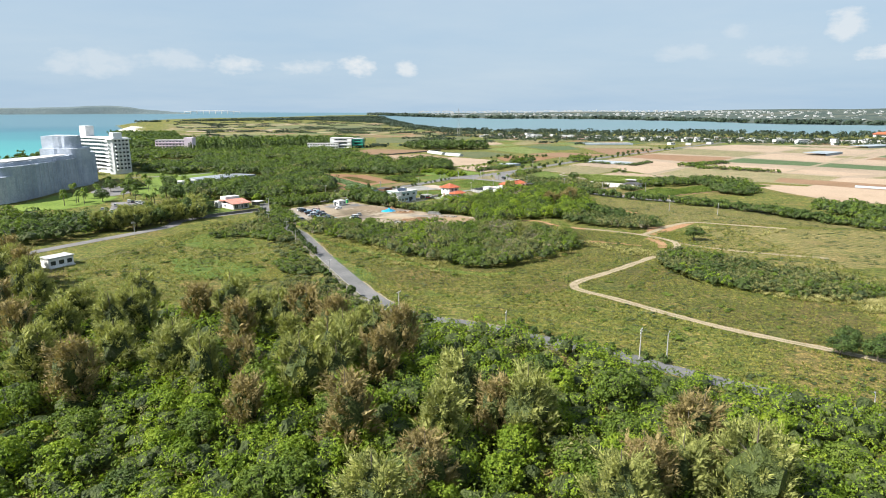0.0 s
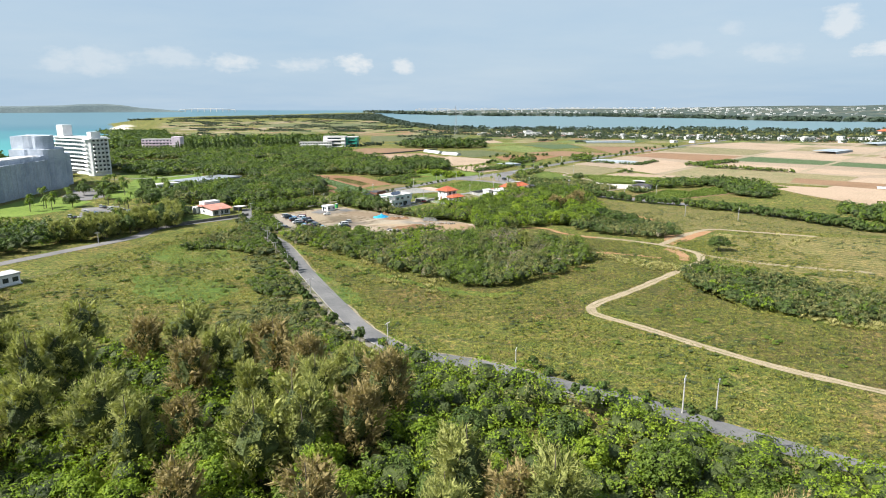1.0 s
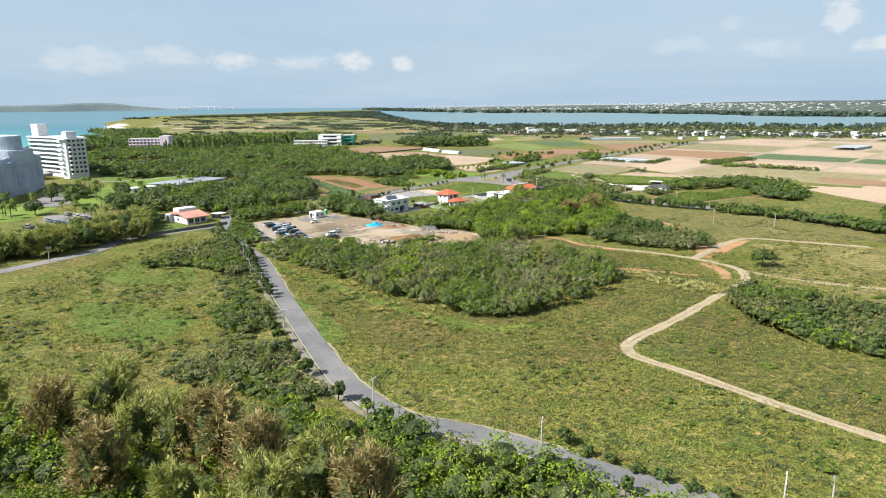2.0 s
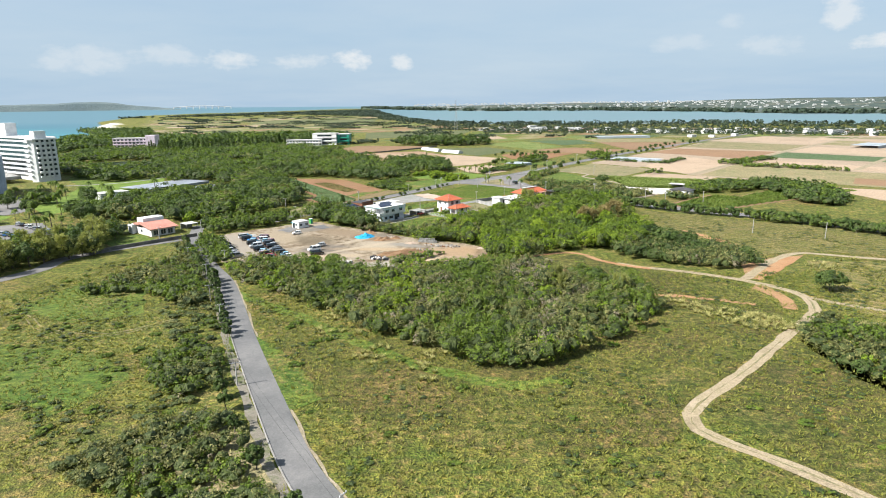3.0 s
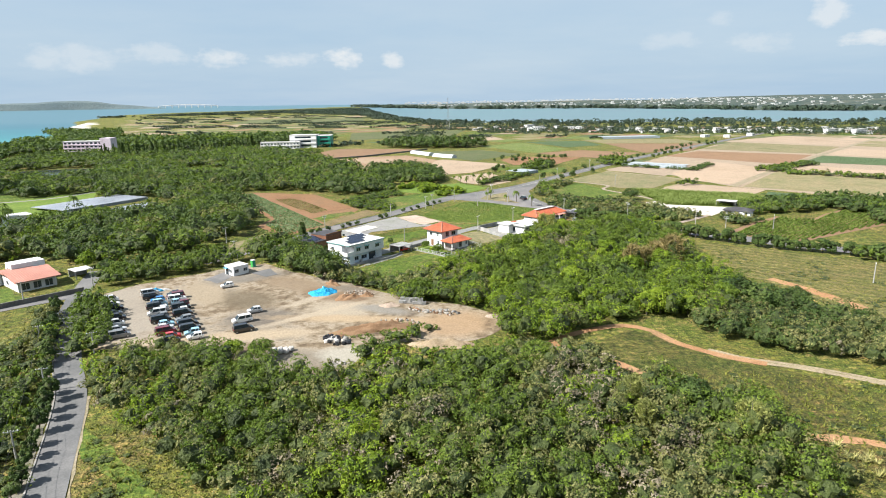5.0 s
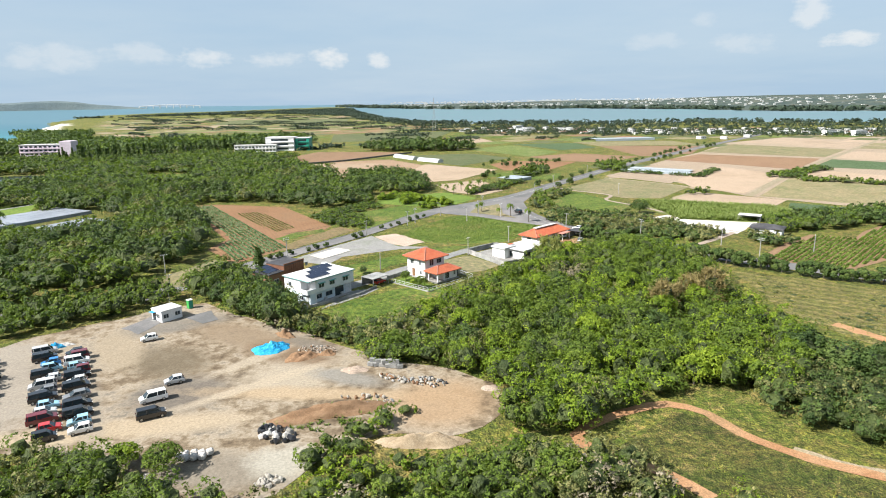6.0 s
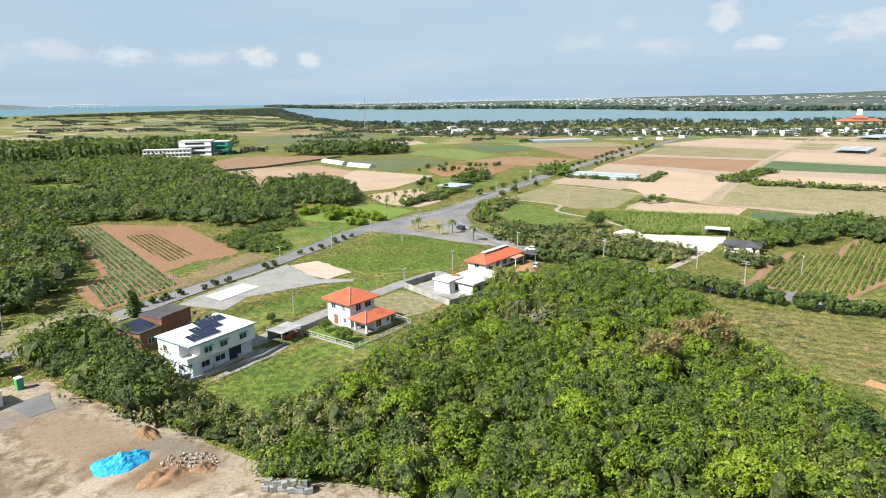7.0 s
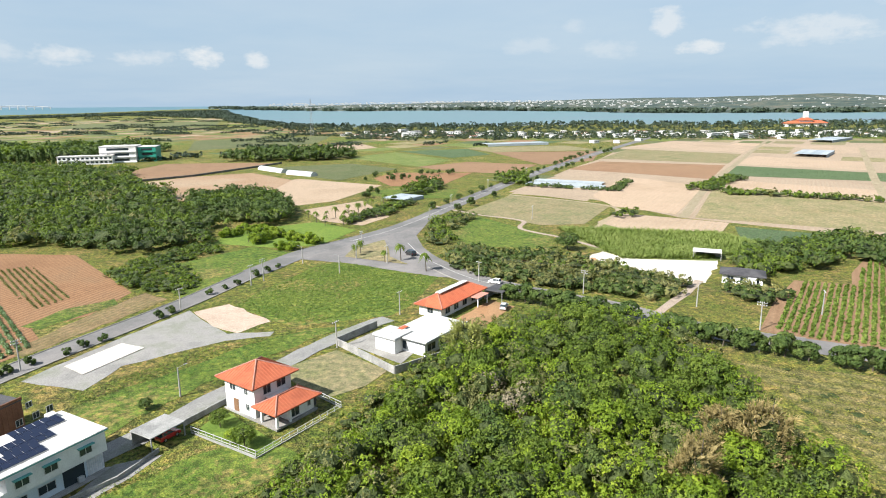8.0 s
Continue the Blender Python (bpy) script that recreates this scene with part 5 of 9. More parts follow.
thicket("wood", [(-40, 850), (30, 840), (60, 830), (50, 800), (0, 800), (-50, 815)], "dark green wood among the fields", 7, (7, 11), [("dark", 0.8), ("mid", 0.2)], 1.6, 1.2, 24, "wood")
thicket("wood", [(-520, 1000), (-440, 1060), (-330, 1000), (-160, 1060), (-120, 960), (-180, 880), (-260, 820), (-380, 800), (-440, 720), (-470, 840)], "dark green coastal wood", 8, (5, 9), [("dark", 0.6), ("mid", 0.4)], 1.9, 0.7, 25, "wood", holes=CLEARINGS)

patch("lawn", CLEARINGS[0], M["lawn"], "mown garden lawn among the trees", 0.11, 0.6, "lawn")
patch("lawn", CLEARINGS[4], M["green"], "open grass in the coastal wood", 0.11, 0.6, "lawn")
patch("lawn", CLEARINGS[5], M["stubble"], "dry yellow grass beside the wood", 0.11, 0.6, "lawn")
ribbon("garden_path", [(-232, 470), (-214, 474), (-196, 486), (-186, 506), (-176, 530)], 3.0, M["kerb"], 0.13, "pale winding garden drive", category="path")
M["pond"] = plain("still_pond_water", (0.06, 0.08, 0.075), 0.12, var=0.1)
patch("pond", [(-318, 614), (-292, 635), (-264, 645), (-246, 635), (-236, 592), (-242, 570), (-275, 584)], M["pond"], "still grey-green pond between trees", 0.12, 0.8, "pond")

# ---- roadside strips ----
ribbon("kerb", ROAD_A[2:17], 0.22, M["kerb"], 0.08, "pale concrete kerb along the road", 2.5, thick=0.14, category="kerb")
ribbon("pavement", ROAD_A[2:17], 1.5, M["paving"], 0.075, "weedy strip of old paving along the road", 3.5, 0.7, category="pavement")
ribbon("verge", ROAD_A[4:15], 0.5, M["track"], 0.07, "sandy verge along the road", -2.6, 0.5, category="verge")
ribbon("kerb", ROAD_C[1:6], 0.22, M["kerb"], 0.08, "pale concrete kerb along the main road", 3.35, thick=0.14, category="kerb")
ribbon("kerb", ROAD_C[1:6], 0.22, M["kerb"], 0.08, "pale concrete kerb along the main road", -3.35, thick=0.14, category="kerb")
ribbon("kerb", ROAD_D[3:12], 0.22, M["kerb"], 0.08, "pale concrete kerb along the side road", -3.9, thick=0.14, category="kerb")
ribbon("kerb", ROAD_D[3:12], 0.22, M["kerb"], 0.08, "pale concrete kerb along the side road", 3.9, thick=0.14, category="kerb")
patch("traffic_island", [(24.7, 461), (28.3, 472), (39.9, 482), (39.5, 468), (38.4, 457.4), (42.5, 446)], M["stubble"], "dry grass traffic island at the junction", 0.16, category="island")
M["linepaint"] = plain("road_paint", (0.6, 0.6, 0.58), 0.8, var=0.4)
ribbon("road_marking", ROAD_C[7:15], 0.25, M["linepaint"], 0.13, "worn white centre line", category="road marking")
ribbon("road_marking", ROAD_D[1:7], 0.2, M["linepaint"], 0.15, "worn white centre line", category="road marking")
ribbon("dirt_track", [(87, 388), (95, 394), (105, 402), (114, 410)], 2.2, M["palesand"], 0.09, "pale lane up to the white yard", ragged=0.3, category="track")
ribbon("dirt_track", [(72, 548), (84, 522), (98, 503), (92, 488), (100, 470), (106, 452)], 1.8, M["palesand"], 0.09, "pale coral lane between plots", ragged=0.3, category="track")
ribbon("dirt_track", [(98, 440), (94, 432), (84, 436), (72, 446)], 1.6, M["redearth"], 0.09, "orange earth track in the scrub", ragged=0.4, category="track")
ribbon("dirt_track", [(162, 491), (240, 583), (316, 663), (437, 792), (551, 911)], 4.0, M["track"], 0.095, "tan farm track between fields", ragged=0.3, category="track")
ribbon("dirt_track", [(281, 509), (342, 573), (446, 679), (529, 764)], 4.5, M["track"], 0.1, "tan farm track between fields", ragged=0.3, category="track")
ribbon("dirt_track", [(118, 480), (126, 490), (148, 524), (116, 572)], 2.2, M["track"], 0.1, "tan farm track round a field", ragged=0.3, category="track")
for k, rut in enumerate(([(-130, 205), (-104, 232), (-88, 222), (-72, 218), (-60, 228)],)):
    for off in (-0.7, 0.7):
        ribbon("wheel_rut", rut, 0.34, M["stubble"], 0.06 + 0.004 * k, "faint wheel rut across the grass", off, 0.3, category="track")
patch("bare_earth", [(-33, 178), (-26, 172), (-22, 165), (-18, 160), (-30, 158), (-38, 168)], M["stubble"], "dry clearing at the forest edge", 0.06, 0.8, "earth")
ribbon("bare_earth", [(62, 267), (55, 272), (49, 279), (47, 285), (42, 288.5), (36, 287), (30, 284), (25, 280), (27, 275.5), (34, 270), (38, 264)], 2.0, M["redearth"], 0.09, "path of bare red earth round a small plot", ragged=0.35, category="earth")
ribbon("bare_earth", [(50, 243), (62, 240), (76, 233)], 1.8, M["redearth"], 0.07, "strip of bare red earth", ragged=0.8, category="earth")
ribbon("bare_earth", [(100, 296), (96, 312), (92, 322)], 3.0, M["redearth"], 0.07, "strip of bare red earth", ragged=1.2, category="earth")

ribbon("grass_strip", [(-62, 258), (-43, 238), (-29, 225), (-18, 213), (-4, 200), (12, 191), (21, 193)], 3.0, M["green"], 0.055, "bright green grass along the thicket's foot", ragged=1.6, category="grass")
ribbon("grass_strip", [(48, 268), (62, 262), (76, 256), (84, 249)], 2.6, M["green"], 0.052, "bright green grass beside the track", 3.2, ragged=1.2, category="grass")
patch("grass_patch", [(-46, 222), (-36, 214), (-26, 200), (-20, 186), (-26, 182), (-34, 196), (-44, 212)], M["green"], "bright green weeds beside the road", 0.085, 0.8, "grass")
patch("grass_patch", [(-100, 258), (-78, 250), (-70, 232), (-84, 226), (-104, 236)], M["green"], "bright green grass across the roadside field", 0.048, 0.9, "grass")
patch("grass_patch", [(-96, 214), (-70, 208), (-56, 196), (-62, 182), (-84, 192)], M["green"], "bright green grass across the roadside field", 0.044, 0.9, "grass")

# ---- ironwoods and other trees ----
IRON = [ironwood("feathery olive-green ironwood tree", 12.8, 5.2, 31), ironwood("feathery ironwood tree with browning needles", 12.4, 4.6, 32, 88, "dryneedle"),
        ironwood("broad feathery ironwood tree", 11.8, 5.6, 33, 104), ironwood("slim feathery ironwood tree", 12.8, 3.8, 34, 80)]
SPOTS = [(-74, 150), (-58, 142), (-42, 137), (-36, 134), (-24, 128), (-14, 124), (-53, 118), (-31, 91), (-18, 103), (-2, 72), (13, 88), (4, 93), (8, 89), (30, 72), (21, 66), (25, 70), (-116, 172), (-89, 124),
         (-82, 128), (-68, 124), (-9, 118), (-24, 101), (-50, 110), (-44, 128), (-21, 107), (-36, 107), (-68, 132), (-42, 103), (-104, 140), (-112, 128), (-98, 112), (-125, 146), (-76, 108), (-64, 100), (-62, 112),
         (-30, 121), (-12, 108), (-86, 140), (-132, 120), (-140, 160), (-52, 146), (-30, 133), (-20, 120), (0, 84), (36, 80), (38, 68), (-8, 64), (-14, 86), (-121, 166), (-123, 178), (-130, 182), (-112, 160), (-136, 192), (-118, 152), (-105, 156), (-142, 184), (-132, 170)]
rnd = random.Random(5)
for i, (x, y) in enumerate(SPOTS):
    m = pose(x, y, g(x, y), 0, 0, rnd.uniform(0, 360)) @ Matrix.Diagonal((1, 1, 1, 1))
    s = rnd.uniform(0.9, 1.2)
    k = (0, 1, 2, 3, 1, 0, 2, 1)[i % 8]
    if i < 4:
        IRON[i].matrix_basis = m
    else:
        copy_thing(IRON[k], m @ Matrix.Diagonal((s * rnd.uniform(0.9, 1.1), s * rnd.uniform(0.9, 1.1), s, 1)))
for x, y, s in ((69, 331, 0.95), (57, 328, 0.8), (66, 336, 0.7), (61, 333, 0.6), (40, 372.5, 0.85), (30, 249, 0.62), (45, 240, 0.55), (32, 244, 0.5), (-128, 300, 0.8), (-133, 290, 0.75), (-140, 296, 0.8), (-118, 292, 0.6), (-146, 284, 0.8)):
    copy_thing(IRON[1 if 50 < x < 70 else rnd.choice((0, 2, 3))], pose(x, y, g(x, y), 0, 0, rnd.uniform(0, 360)) @ Matrix.Diagonal((s * 1.1, s * 1.1, s, 1)))

LEAFY = [broadleaf("broadleaf_tree", "bright green broadleaf tree in the undergrowth", 7.0, 3.4, "bright", 41, 52, 30, 0.29), broadleaf("broadleaf_tree", "green broadleaf tree in the undergrowth", 7.6, 3.6, "mid", 42, 54, 30, 0.29),
         broadleaf("broadleaf_tree", "dark green rounded broadleaf tree", 6.5, 3.2, "dark", 43, 50, 30, 0.29), broadleaf("broadleaf_tree", "yellow-green broadleaf tree in the undergrowth", 5.6, 2.6, "bright", 44, 42, 30, 0.29)]
FRONT = scatter([(-120, 48), (100, 48), (84, 74), (40, 96), (10, 118), (-10, 122), (-30, 112), (-60, 96), (-120, 110)], 9.4, np.random.default_rng(8))
for i, (x, y) in enumerate(FRONT.tolist()):
    if i < 4:
        LEAFY[i].matrix_basis = pose(x, y, 0, 0, 0, 40 * i)
        continue
    k = rnd.choice((0, 0, 1, 1, 2, 3))
    s = rnd.uniform(0.7, 1.05)
    copy_thing(LEAFY[k], pose(x, y, 0, 0, 0, rnd.uniform(0, 360)) @ Matrix.Diagonal((s, s, s * rnd.uniform(0.75, 1.0), 1)))
HILL = scatter([(0, 322), (18, 346), (30, 366), (44, 380), (70, 384), (80, 360), (74, 330), (70, 300), (58, 292), (30, 300), (12, 308)], 9.5, np.random.default_rng(9))
for x, y in HILL.tolist():
    s = rnd.uniform(0.7, 1.0)
    copy_thing(LEAFY[rnd.choice((0, 1, 1, 2))], pose(x, y, g(x, y), 0, 0, rnd.uniform(0, 360)) @ Matrix.Diagonal((s * 1.05, s * 1.05, s, 1)))
for x, y, s, k in ((100, 243, 1.0, 2), (95, 452, 1.0, 2), (-32, 274, 0.65, 1), (-38, 276, 0.7, 3), (84, 124, 0.8, 2), (90, 121, 0.85, 2), (96, 126, 0.8, 2), (89, 130, 0.75, 2), (101, 120, 0.9, 2), (86, 300, 0.8, 2), (92, 284, 0.75, 2), (20, 268, 0.8, 1), (42, 252, 0.8, 2), (-50, 352, 0.8, 2), (-46, 346, 0.85, 2), (-41, 342, 0.8, 2), (-36, 337, 0.85, 2), (-30, 333, 0.8, 2),
                   (-8, 314, 0.7, 2), (-2, 313, 0.75, 1), (5, 314, 0.75, 2), (10, 308, 0.7, 1), (-94, 340, 0.75, 2), (-88, 336, 0.7, 1), (-120, 318, 0.8, 2), (-126, 326, 0.9, 1), (-132, 314, 0.9, 2), (72, 301, 1.15, 2), (77, 298, 1.1, 2), (74, 305, 1.1, 2), (81, 295, 1.0, 2)):
    copy_thing(LEAFY[k], pose(x, y, g(x, y), 0, 0, rnd.uniform(0, 360)) @ Matrix.Diagonal((s * 1.15, s * 1.15, s * 0.85, 1)))
for x, y, s, k in ((-139, 264, 0.85, 0), (-132, 268, 0.9, 2), (-131, 277, 0.8, 0), (-125, 283, 0.8, 2), (-120, 288, 0.75, 3), (-115, 293, 0.7, 0), (-120, 304, 0.8, 2), (-124, 312, 0.85, 0), (-128, 288, 0.9, 3), (-136, 276, 0.9, 2), (-146, 262, 0.8, 0), (-130, 318, 0.8, 3)):
    copy_thing(IRON[k], pose(x, y, 0, 0, 0, rnd.uniform(0, 360)) @ Matrix.Diagonal((s * 1.25, s * 1.25, s, 1)))
for x, y, s in ((-118, 297, 1.1), (-127, 279, 1.2), (-134, 270, 1.1), (-126, 306, 1.3), (-122, 297, 1.2), (-170, 392, 1.2), (-176, 404, 1.2), (-190, 348, 1.1), (-150, 352, 1.3), (-140, 360, 1.2), (-200, 400, 1.1), (-205, 386, 1.1), (-160, 362, 1.2), (-186, 372, 1.0)):
    copy_thing(LEAFY[2], pose(x, y, g(x, y), 0, 0, rnd.uniform(0, 360)) @ Matrix.Diagonal((s * 1.1, s * 1.1, s, 1)))
bare = thing("bare_tree", "pale grey bare-branched dead tree", "tree", pose(19, 294, 0.0))
br = random.Random(77)
wood_limbs = [((0, 0, -0.2), (0.2, 0.1, 1.2), 0.16, 0.13)]
for i in range(9):
    a = i * 0.7 + br.uniform(-0.2, 0.2)
    mid_p = Vector((math.cos(a) * 1.2, math.sin(a) * 1.2, br.uniform(2.0, 2.8)))
    wood_limbs.append(((0.2, 0.1, 1.1), mid_p, 0.08, 0.05))
    for k in range(4):
        tip = mid_p + Vector((math.cos(a) + br.uniform(-0.8, 0.8), math.sin(a) + br.uniform(-0.8, 0.8), br.uniform(0.3, 1.6)))
        wood_limbs.append((mid_p, tip, 0.045, 0.015))
M["deadwood"] = surface("bleached_wood", [(0.36, 0.33, 0.28), (0.46, 0.43, 0.38)], 0.8, 5.0, 0.9, 0.0)
bm = bmesh.new()
for a, b, r0, r1 in wood_limbs:
    rod(bm, a, b, r0, r1, 5)
part("branches", bm, M["deadwood"], bare)
YELLOW = broadleaf("broadleaf_tree", "yellow-green rounded garden tree", 5.0, 2.8, "bright", 45, 30, 50, 0.3)
YELLOW.matrix_basis = pose(-103, 346, g(-103, 346))

ROUND = broadleaf("street_tree", "small dark rounded street tree", 3.0, 0.95, "dark", 51, 18, 42, 0.20, flat=0.40)
STREET = [(-39.8, 194), (-36.8, 187.5), (-34.5, 183), (-31, 176), (-25, 166), (-17.5, 155.5), (-12, 150.5), (-8.5, 147), (-5, 145), (18.5, 140.5), (24, 128)]
far_side = curve_points(ROAD_A[2:9], 3.4)
for a, b in zip(far_side, far_side[1:]):
    d = (b - a).normalized()
    if a.y > 214 and rnd.random() < 0.85:
        STREET.append((a.x + d.y * 3.3 + rnd.uniform(-0.3, 0.3), a.y - d.x * 3.3 + rnd.uniform(-0.8, 0.8)))
for i, (x, y) in enumerate(STREET):
    s = rnd.uniform(0.95, 1.3) * (1.05 if i < 11 else 0.95 if y < 245 else 1.2)
    if i == 0:
        ROUND.matrix_basis = pose(x, y, 0)
        tagged(ROUND, group="street trees")
    else:
        copy_thing(ROUND, pose(x, y, 0, 0, 0, rnd.uniform(0, 360)) @ Matrix.Diagonal((s, s, s, 1)))
BUSH = broadleaf("shrub", "small dark clipped roadside shrub", 1.4, 0.85, "dark", 52, 12, 36, 0.18, "shrub", 0.5)
SHRUBS = [(-41, 388), (-38, 392), (-33, 396), (-31, 399), (-28, 402), (-20, 414), (-18, 417), (-11, 430), (-8, 434), (-5, 437), (-1, 445), (2, 449), (5, 453)]
SHRUBS += [(21 + 3 * i, 137.5 - 2.2 * i) for i in range(9)] + [(-45 + 2.2 * i, 384 + 2.6 * i) for i in range(3)]
for i, (x, y) in enumerate(SHRUBS):
    s = rnd.uniform(0.95, 1.5)
    if i == 0:
        BUSH.matrix_basis = pose(x, y, g(x, y))
        tagged(BUSH, group="roadside shrubs")
    else:
        copy_thing(BUSH, pose(x, y, g(x, y), 0, 0, rnd.uniform(0, 360)) @ Matrix.Diagonal((s, s, s, 1)))
ROWTREE = broadleaf("row_tree", "rounded dark green tree in a roadside row", 3.9, 2.0, "dark", 53, 18, 34, 0.33, flat=0.47)
line = curve_points([(60, 408), (68, 399), (77, 390), (84, 380), (92, 370), (100, 363), (110, 354), (126, 345), (144, 331), (160, 311), (178, 284)], 2.3)
for i, q in enumerate(line):
    if i in (14, 15, 30, 41):
        continue
    s = rnd.uniform(0.85, 1.25)
    m = pose(q.x + rnd.uniform(-0.6, 0.6), q.y, g(q.x, q.y), 0, 0, rnd.uniform(0, 360)) @ Matrix.Diagonal((s, s, s, 1))
    if i == 0:
        ROWTREE.matrix_basis = pose(q.x, q.y, g(q.x, q.y))
        tagged(ROWTREE, group="row of roadside trees")
    else:
        copy_thing(ROWTREE, m)
for i in range(26):
    f = i / 25
    for side in (-1, 1):
        if rnd.random() < 0.35:
            continue
        a, b = (74, 536), (300, 826)
        x, y = a[0] + (b[0] - a[0]) * f + side * 6.2 * 0.78, a[1] + (b[1] - a[1]) * f - side * 6.2 * 0.62
        s = rnd.uniform(0.7, 1.15)
        copy_thing(ROWTREE, pose(x, y, g(x, y), 0, 0, rnd.uniform(0, 360)) @ Matrix.Diagonal((s, s, s, 1)))
for i in range(34):
    x, y = rnd.choice(((66, 668), (84, 690), (100, 668), (74, 648), (60, 652), (88, 664), (46, 590), (56, 610), (60, 560)))
    x, y, s = x + rnd.uniform(-12, 12), y + rnd.uniform(-12, 12), rnd.uniform(0.55, 0.95)
    copy_thing(ROWTREE, pose(x, y, g(x, y), 0, 0, rnd.uniform(0, 360)) @ Matrix.Diagonal((s, s, s, 1)))
TOPIARY = broadleaf("clipped_shrub", "rounded bright green clipped park shrub", 2.6, 2.3, "bright", 54, 30, 46, 0.26, "shrub", 0.55)
for i, (x, y) in enumerate([(-11, 506), (-9, 511), (-5, 509), (-2, 506), (1, 500), (-1, 494), (-3, 488), (8, 492), (11, 489), (14, 485), (17, 482), (5, 477), (9, 475), (-14, 502), (4, 497)]):
    if i == 0:
        TOPIARY.matrix_basis = pose(x, y, 1.3)
        tagged(TOPIARY, group="clipped park shrubs")
    else:
        s = rnd.uniform(1.0, 1.5)
        copy_thing(TOPIARY, pose(x, y, 1.3, 0, 0, rnd.uniform(0, 360)) @ Matrix.Diagonal((s, s, s, 1)))


def palm():
    t = thing("palm_tree", "slim palm tree with a tuft of fronds", "palm")
    part("trunk", limb_mesh([((0, 0, -0.2), (0.1, 0.05, 2.6), 0.17, 0.13), ((0.1, 0.05, 2.6), (0.2, 0.0, 5.0), 0.13, 0.11)]), None, t)
    rng = np.random.default_rng(61)
    vs = []
    for i in range(18):
        a = i * 2.4
        rise = rng.uniform(-0.1, 1.0)
        d, s = Vector((math.cos(a), math.sin(a), 0)), Vector((-math.sin(a), math.cos(a), 0))
        prev = Vector((0.2, 0, 5.0))
        ln = rng.uniform(1.5, 2.1)
        pts = [prev + d * ln * f + Vector((0, 0, rise * ln * f - 1.25 * ln * f * f)) for f in (0, 0.33, 0.66, 1.0)]
        for (p, q), (w0, w1) in zip(zip(pts, pts[1:]), ((0.08, 0.30), (0.30, 0.26), (0.26, 0.03))):
            for k in (-1, 1):
                drop = Vector((0, 0, -0.12))
                vs.extend((p, q, q + s * k * w1 + drop, p + s * k * w0 + drop))
    v = np.array([tuple(p) for p in vs])
    part("fronds", fast_mesh("fronds", v, np.arange(len(v)).reshape(-1, 4), [M["mid"]]), None, t)
    return t


PALM = palm()
PALMS = [(-15, 513), (-6, 491), (-2, 487), (15, 534), (21, 514), (28, 513), (29, 519), (28, 461), (30, 464), (36, 451), (41, 452), (46, 438), (18, 521), (40, 548), (44, 556), (50, 560), (32, 540), (26, 530), (22, 527), (36, 535)]
for i, (x, y) in enumerate(PALMS):
    s = rnd.uniform(0.6, 1.0)
    if i == 0:
        PALM.matrix_basis = pose(x, y, 1.3)
        tagged(PALM, group="palm trees")
    else:
        copy_thing(PALM, pose(x, y, g(x, y), 0, 0, rnd.uniform(0, 360)) @ Matrix.Diagonal((s, s, s, 1)))
for i in range(40):
    x, y, s = rnd.uniform(-232, -150), rnd.uniform(330, 450), rnd.uniform(0.9, 1.4)
    copy_thing(PALM, pose(x, y, g(x, y), 0, 0, rnd.uniform(0, 360)) @ Matrix.Diagonal((s, s, s, 1)))


def cypress():
    rng = np.random.default_rng(71)
    t = thing("cypress_tree", "tall narrow dark cypress in a row", "tree", group="row of cypresses")
    part("trunk", limb_mesh([((0, 0, -0.2), (0, 0, 12.0), 0.22, 0.05)]), None, t)
    z = rng.uniform(0.06, 1, 420)
    a = rng.uniform(0, 6.3, 420)
    r = 1.35 * (1 - z) ** 0.7 * rng.uniform(0.6, 1.1, 420)
    p = np.stack((r * np.cos(a), r * np.sin(a), z * 13.0), 1)
    v, q = leaves(p, np.stack((np.cos(a), np.sin(a), a * 0 + 0.4), 1), 0.7, rng, 1.9, 0.4)
    part("crown", fast_mesh("crown", v, q, [M["dark"]]), None, t)
    return t


CYP = cypress()
CYP.matrix_basis = pose(-292, 737, 1.3)
for i in range(54):
    f = i / 53
    x, y, s = -290 + 114 * f + rnd.uniform(-3, 3), 732 + 8 * f + 78 * f * f + rnd.uniform(-4, 4), rnd.uniform(0.75, 1.15)
    copy_thing(CYP, pose(x, y, 1.3, 0, 0, rnd.uniform(0, 360)) @ Matrix.Diagonal((s, s, s, 1)))
copy_thing(CYP, pose(-44.5, 378.5, g(0, 378), 0, 0, 20) @ Matrix.Diagonal((1.1, 1.1, 0.45, 1)))

SCRUB = broadleaf("low_shrub", "low green shrub in the meadow", 1.5, 1.2, "mid", 56, 12, 34, 0.24, "shrub", 0.5)
LOWS = scatter([(-60, 236), (-20, 165), (20, 146), (60, 130), (120, 130), (120, 260), (60, 262), (44, 226), (10, 210), (-20, 226)], 14.5, np.random.default_rng(14), 0.9).tolist() + scatter([(-120, 205), (-100, 280), (-84, 240), (-56, 215), (-50, 172), (-120, 172)], 9, np.random.default_rng(15), 0.9).tolist()
ON_WAYS = [q for way in (ROAD_A, ROAD_B, T1, T3) for q in curve_points(way, 1.5)]
LOWS = [q for q in LOWS if min(math.hypot(q[0] - c.x, q[1] - c.y) for c in ON_WAYS) > 4.2]
for i, (x, y) in enumerate(LOWS):
    s = rnd.uniform(0.3, 0.85)
    m = pose(x, y, 0, 0, 0, rnd.uniform(0, 360)) @ Matrix.Diagonal((s * rnd.uniform(0.9, 1.5), s * rnd.uniform(0.9, 1.5), s * 0.8, 1))
    if i == 0:
        SCRUB.matrix_basis = m
        tagged(SCRUB, group="low meadow shrubs")
    else:
        copy_thing(SCRUB, m)

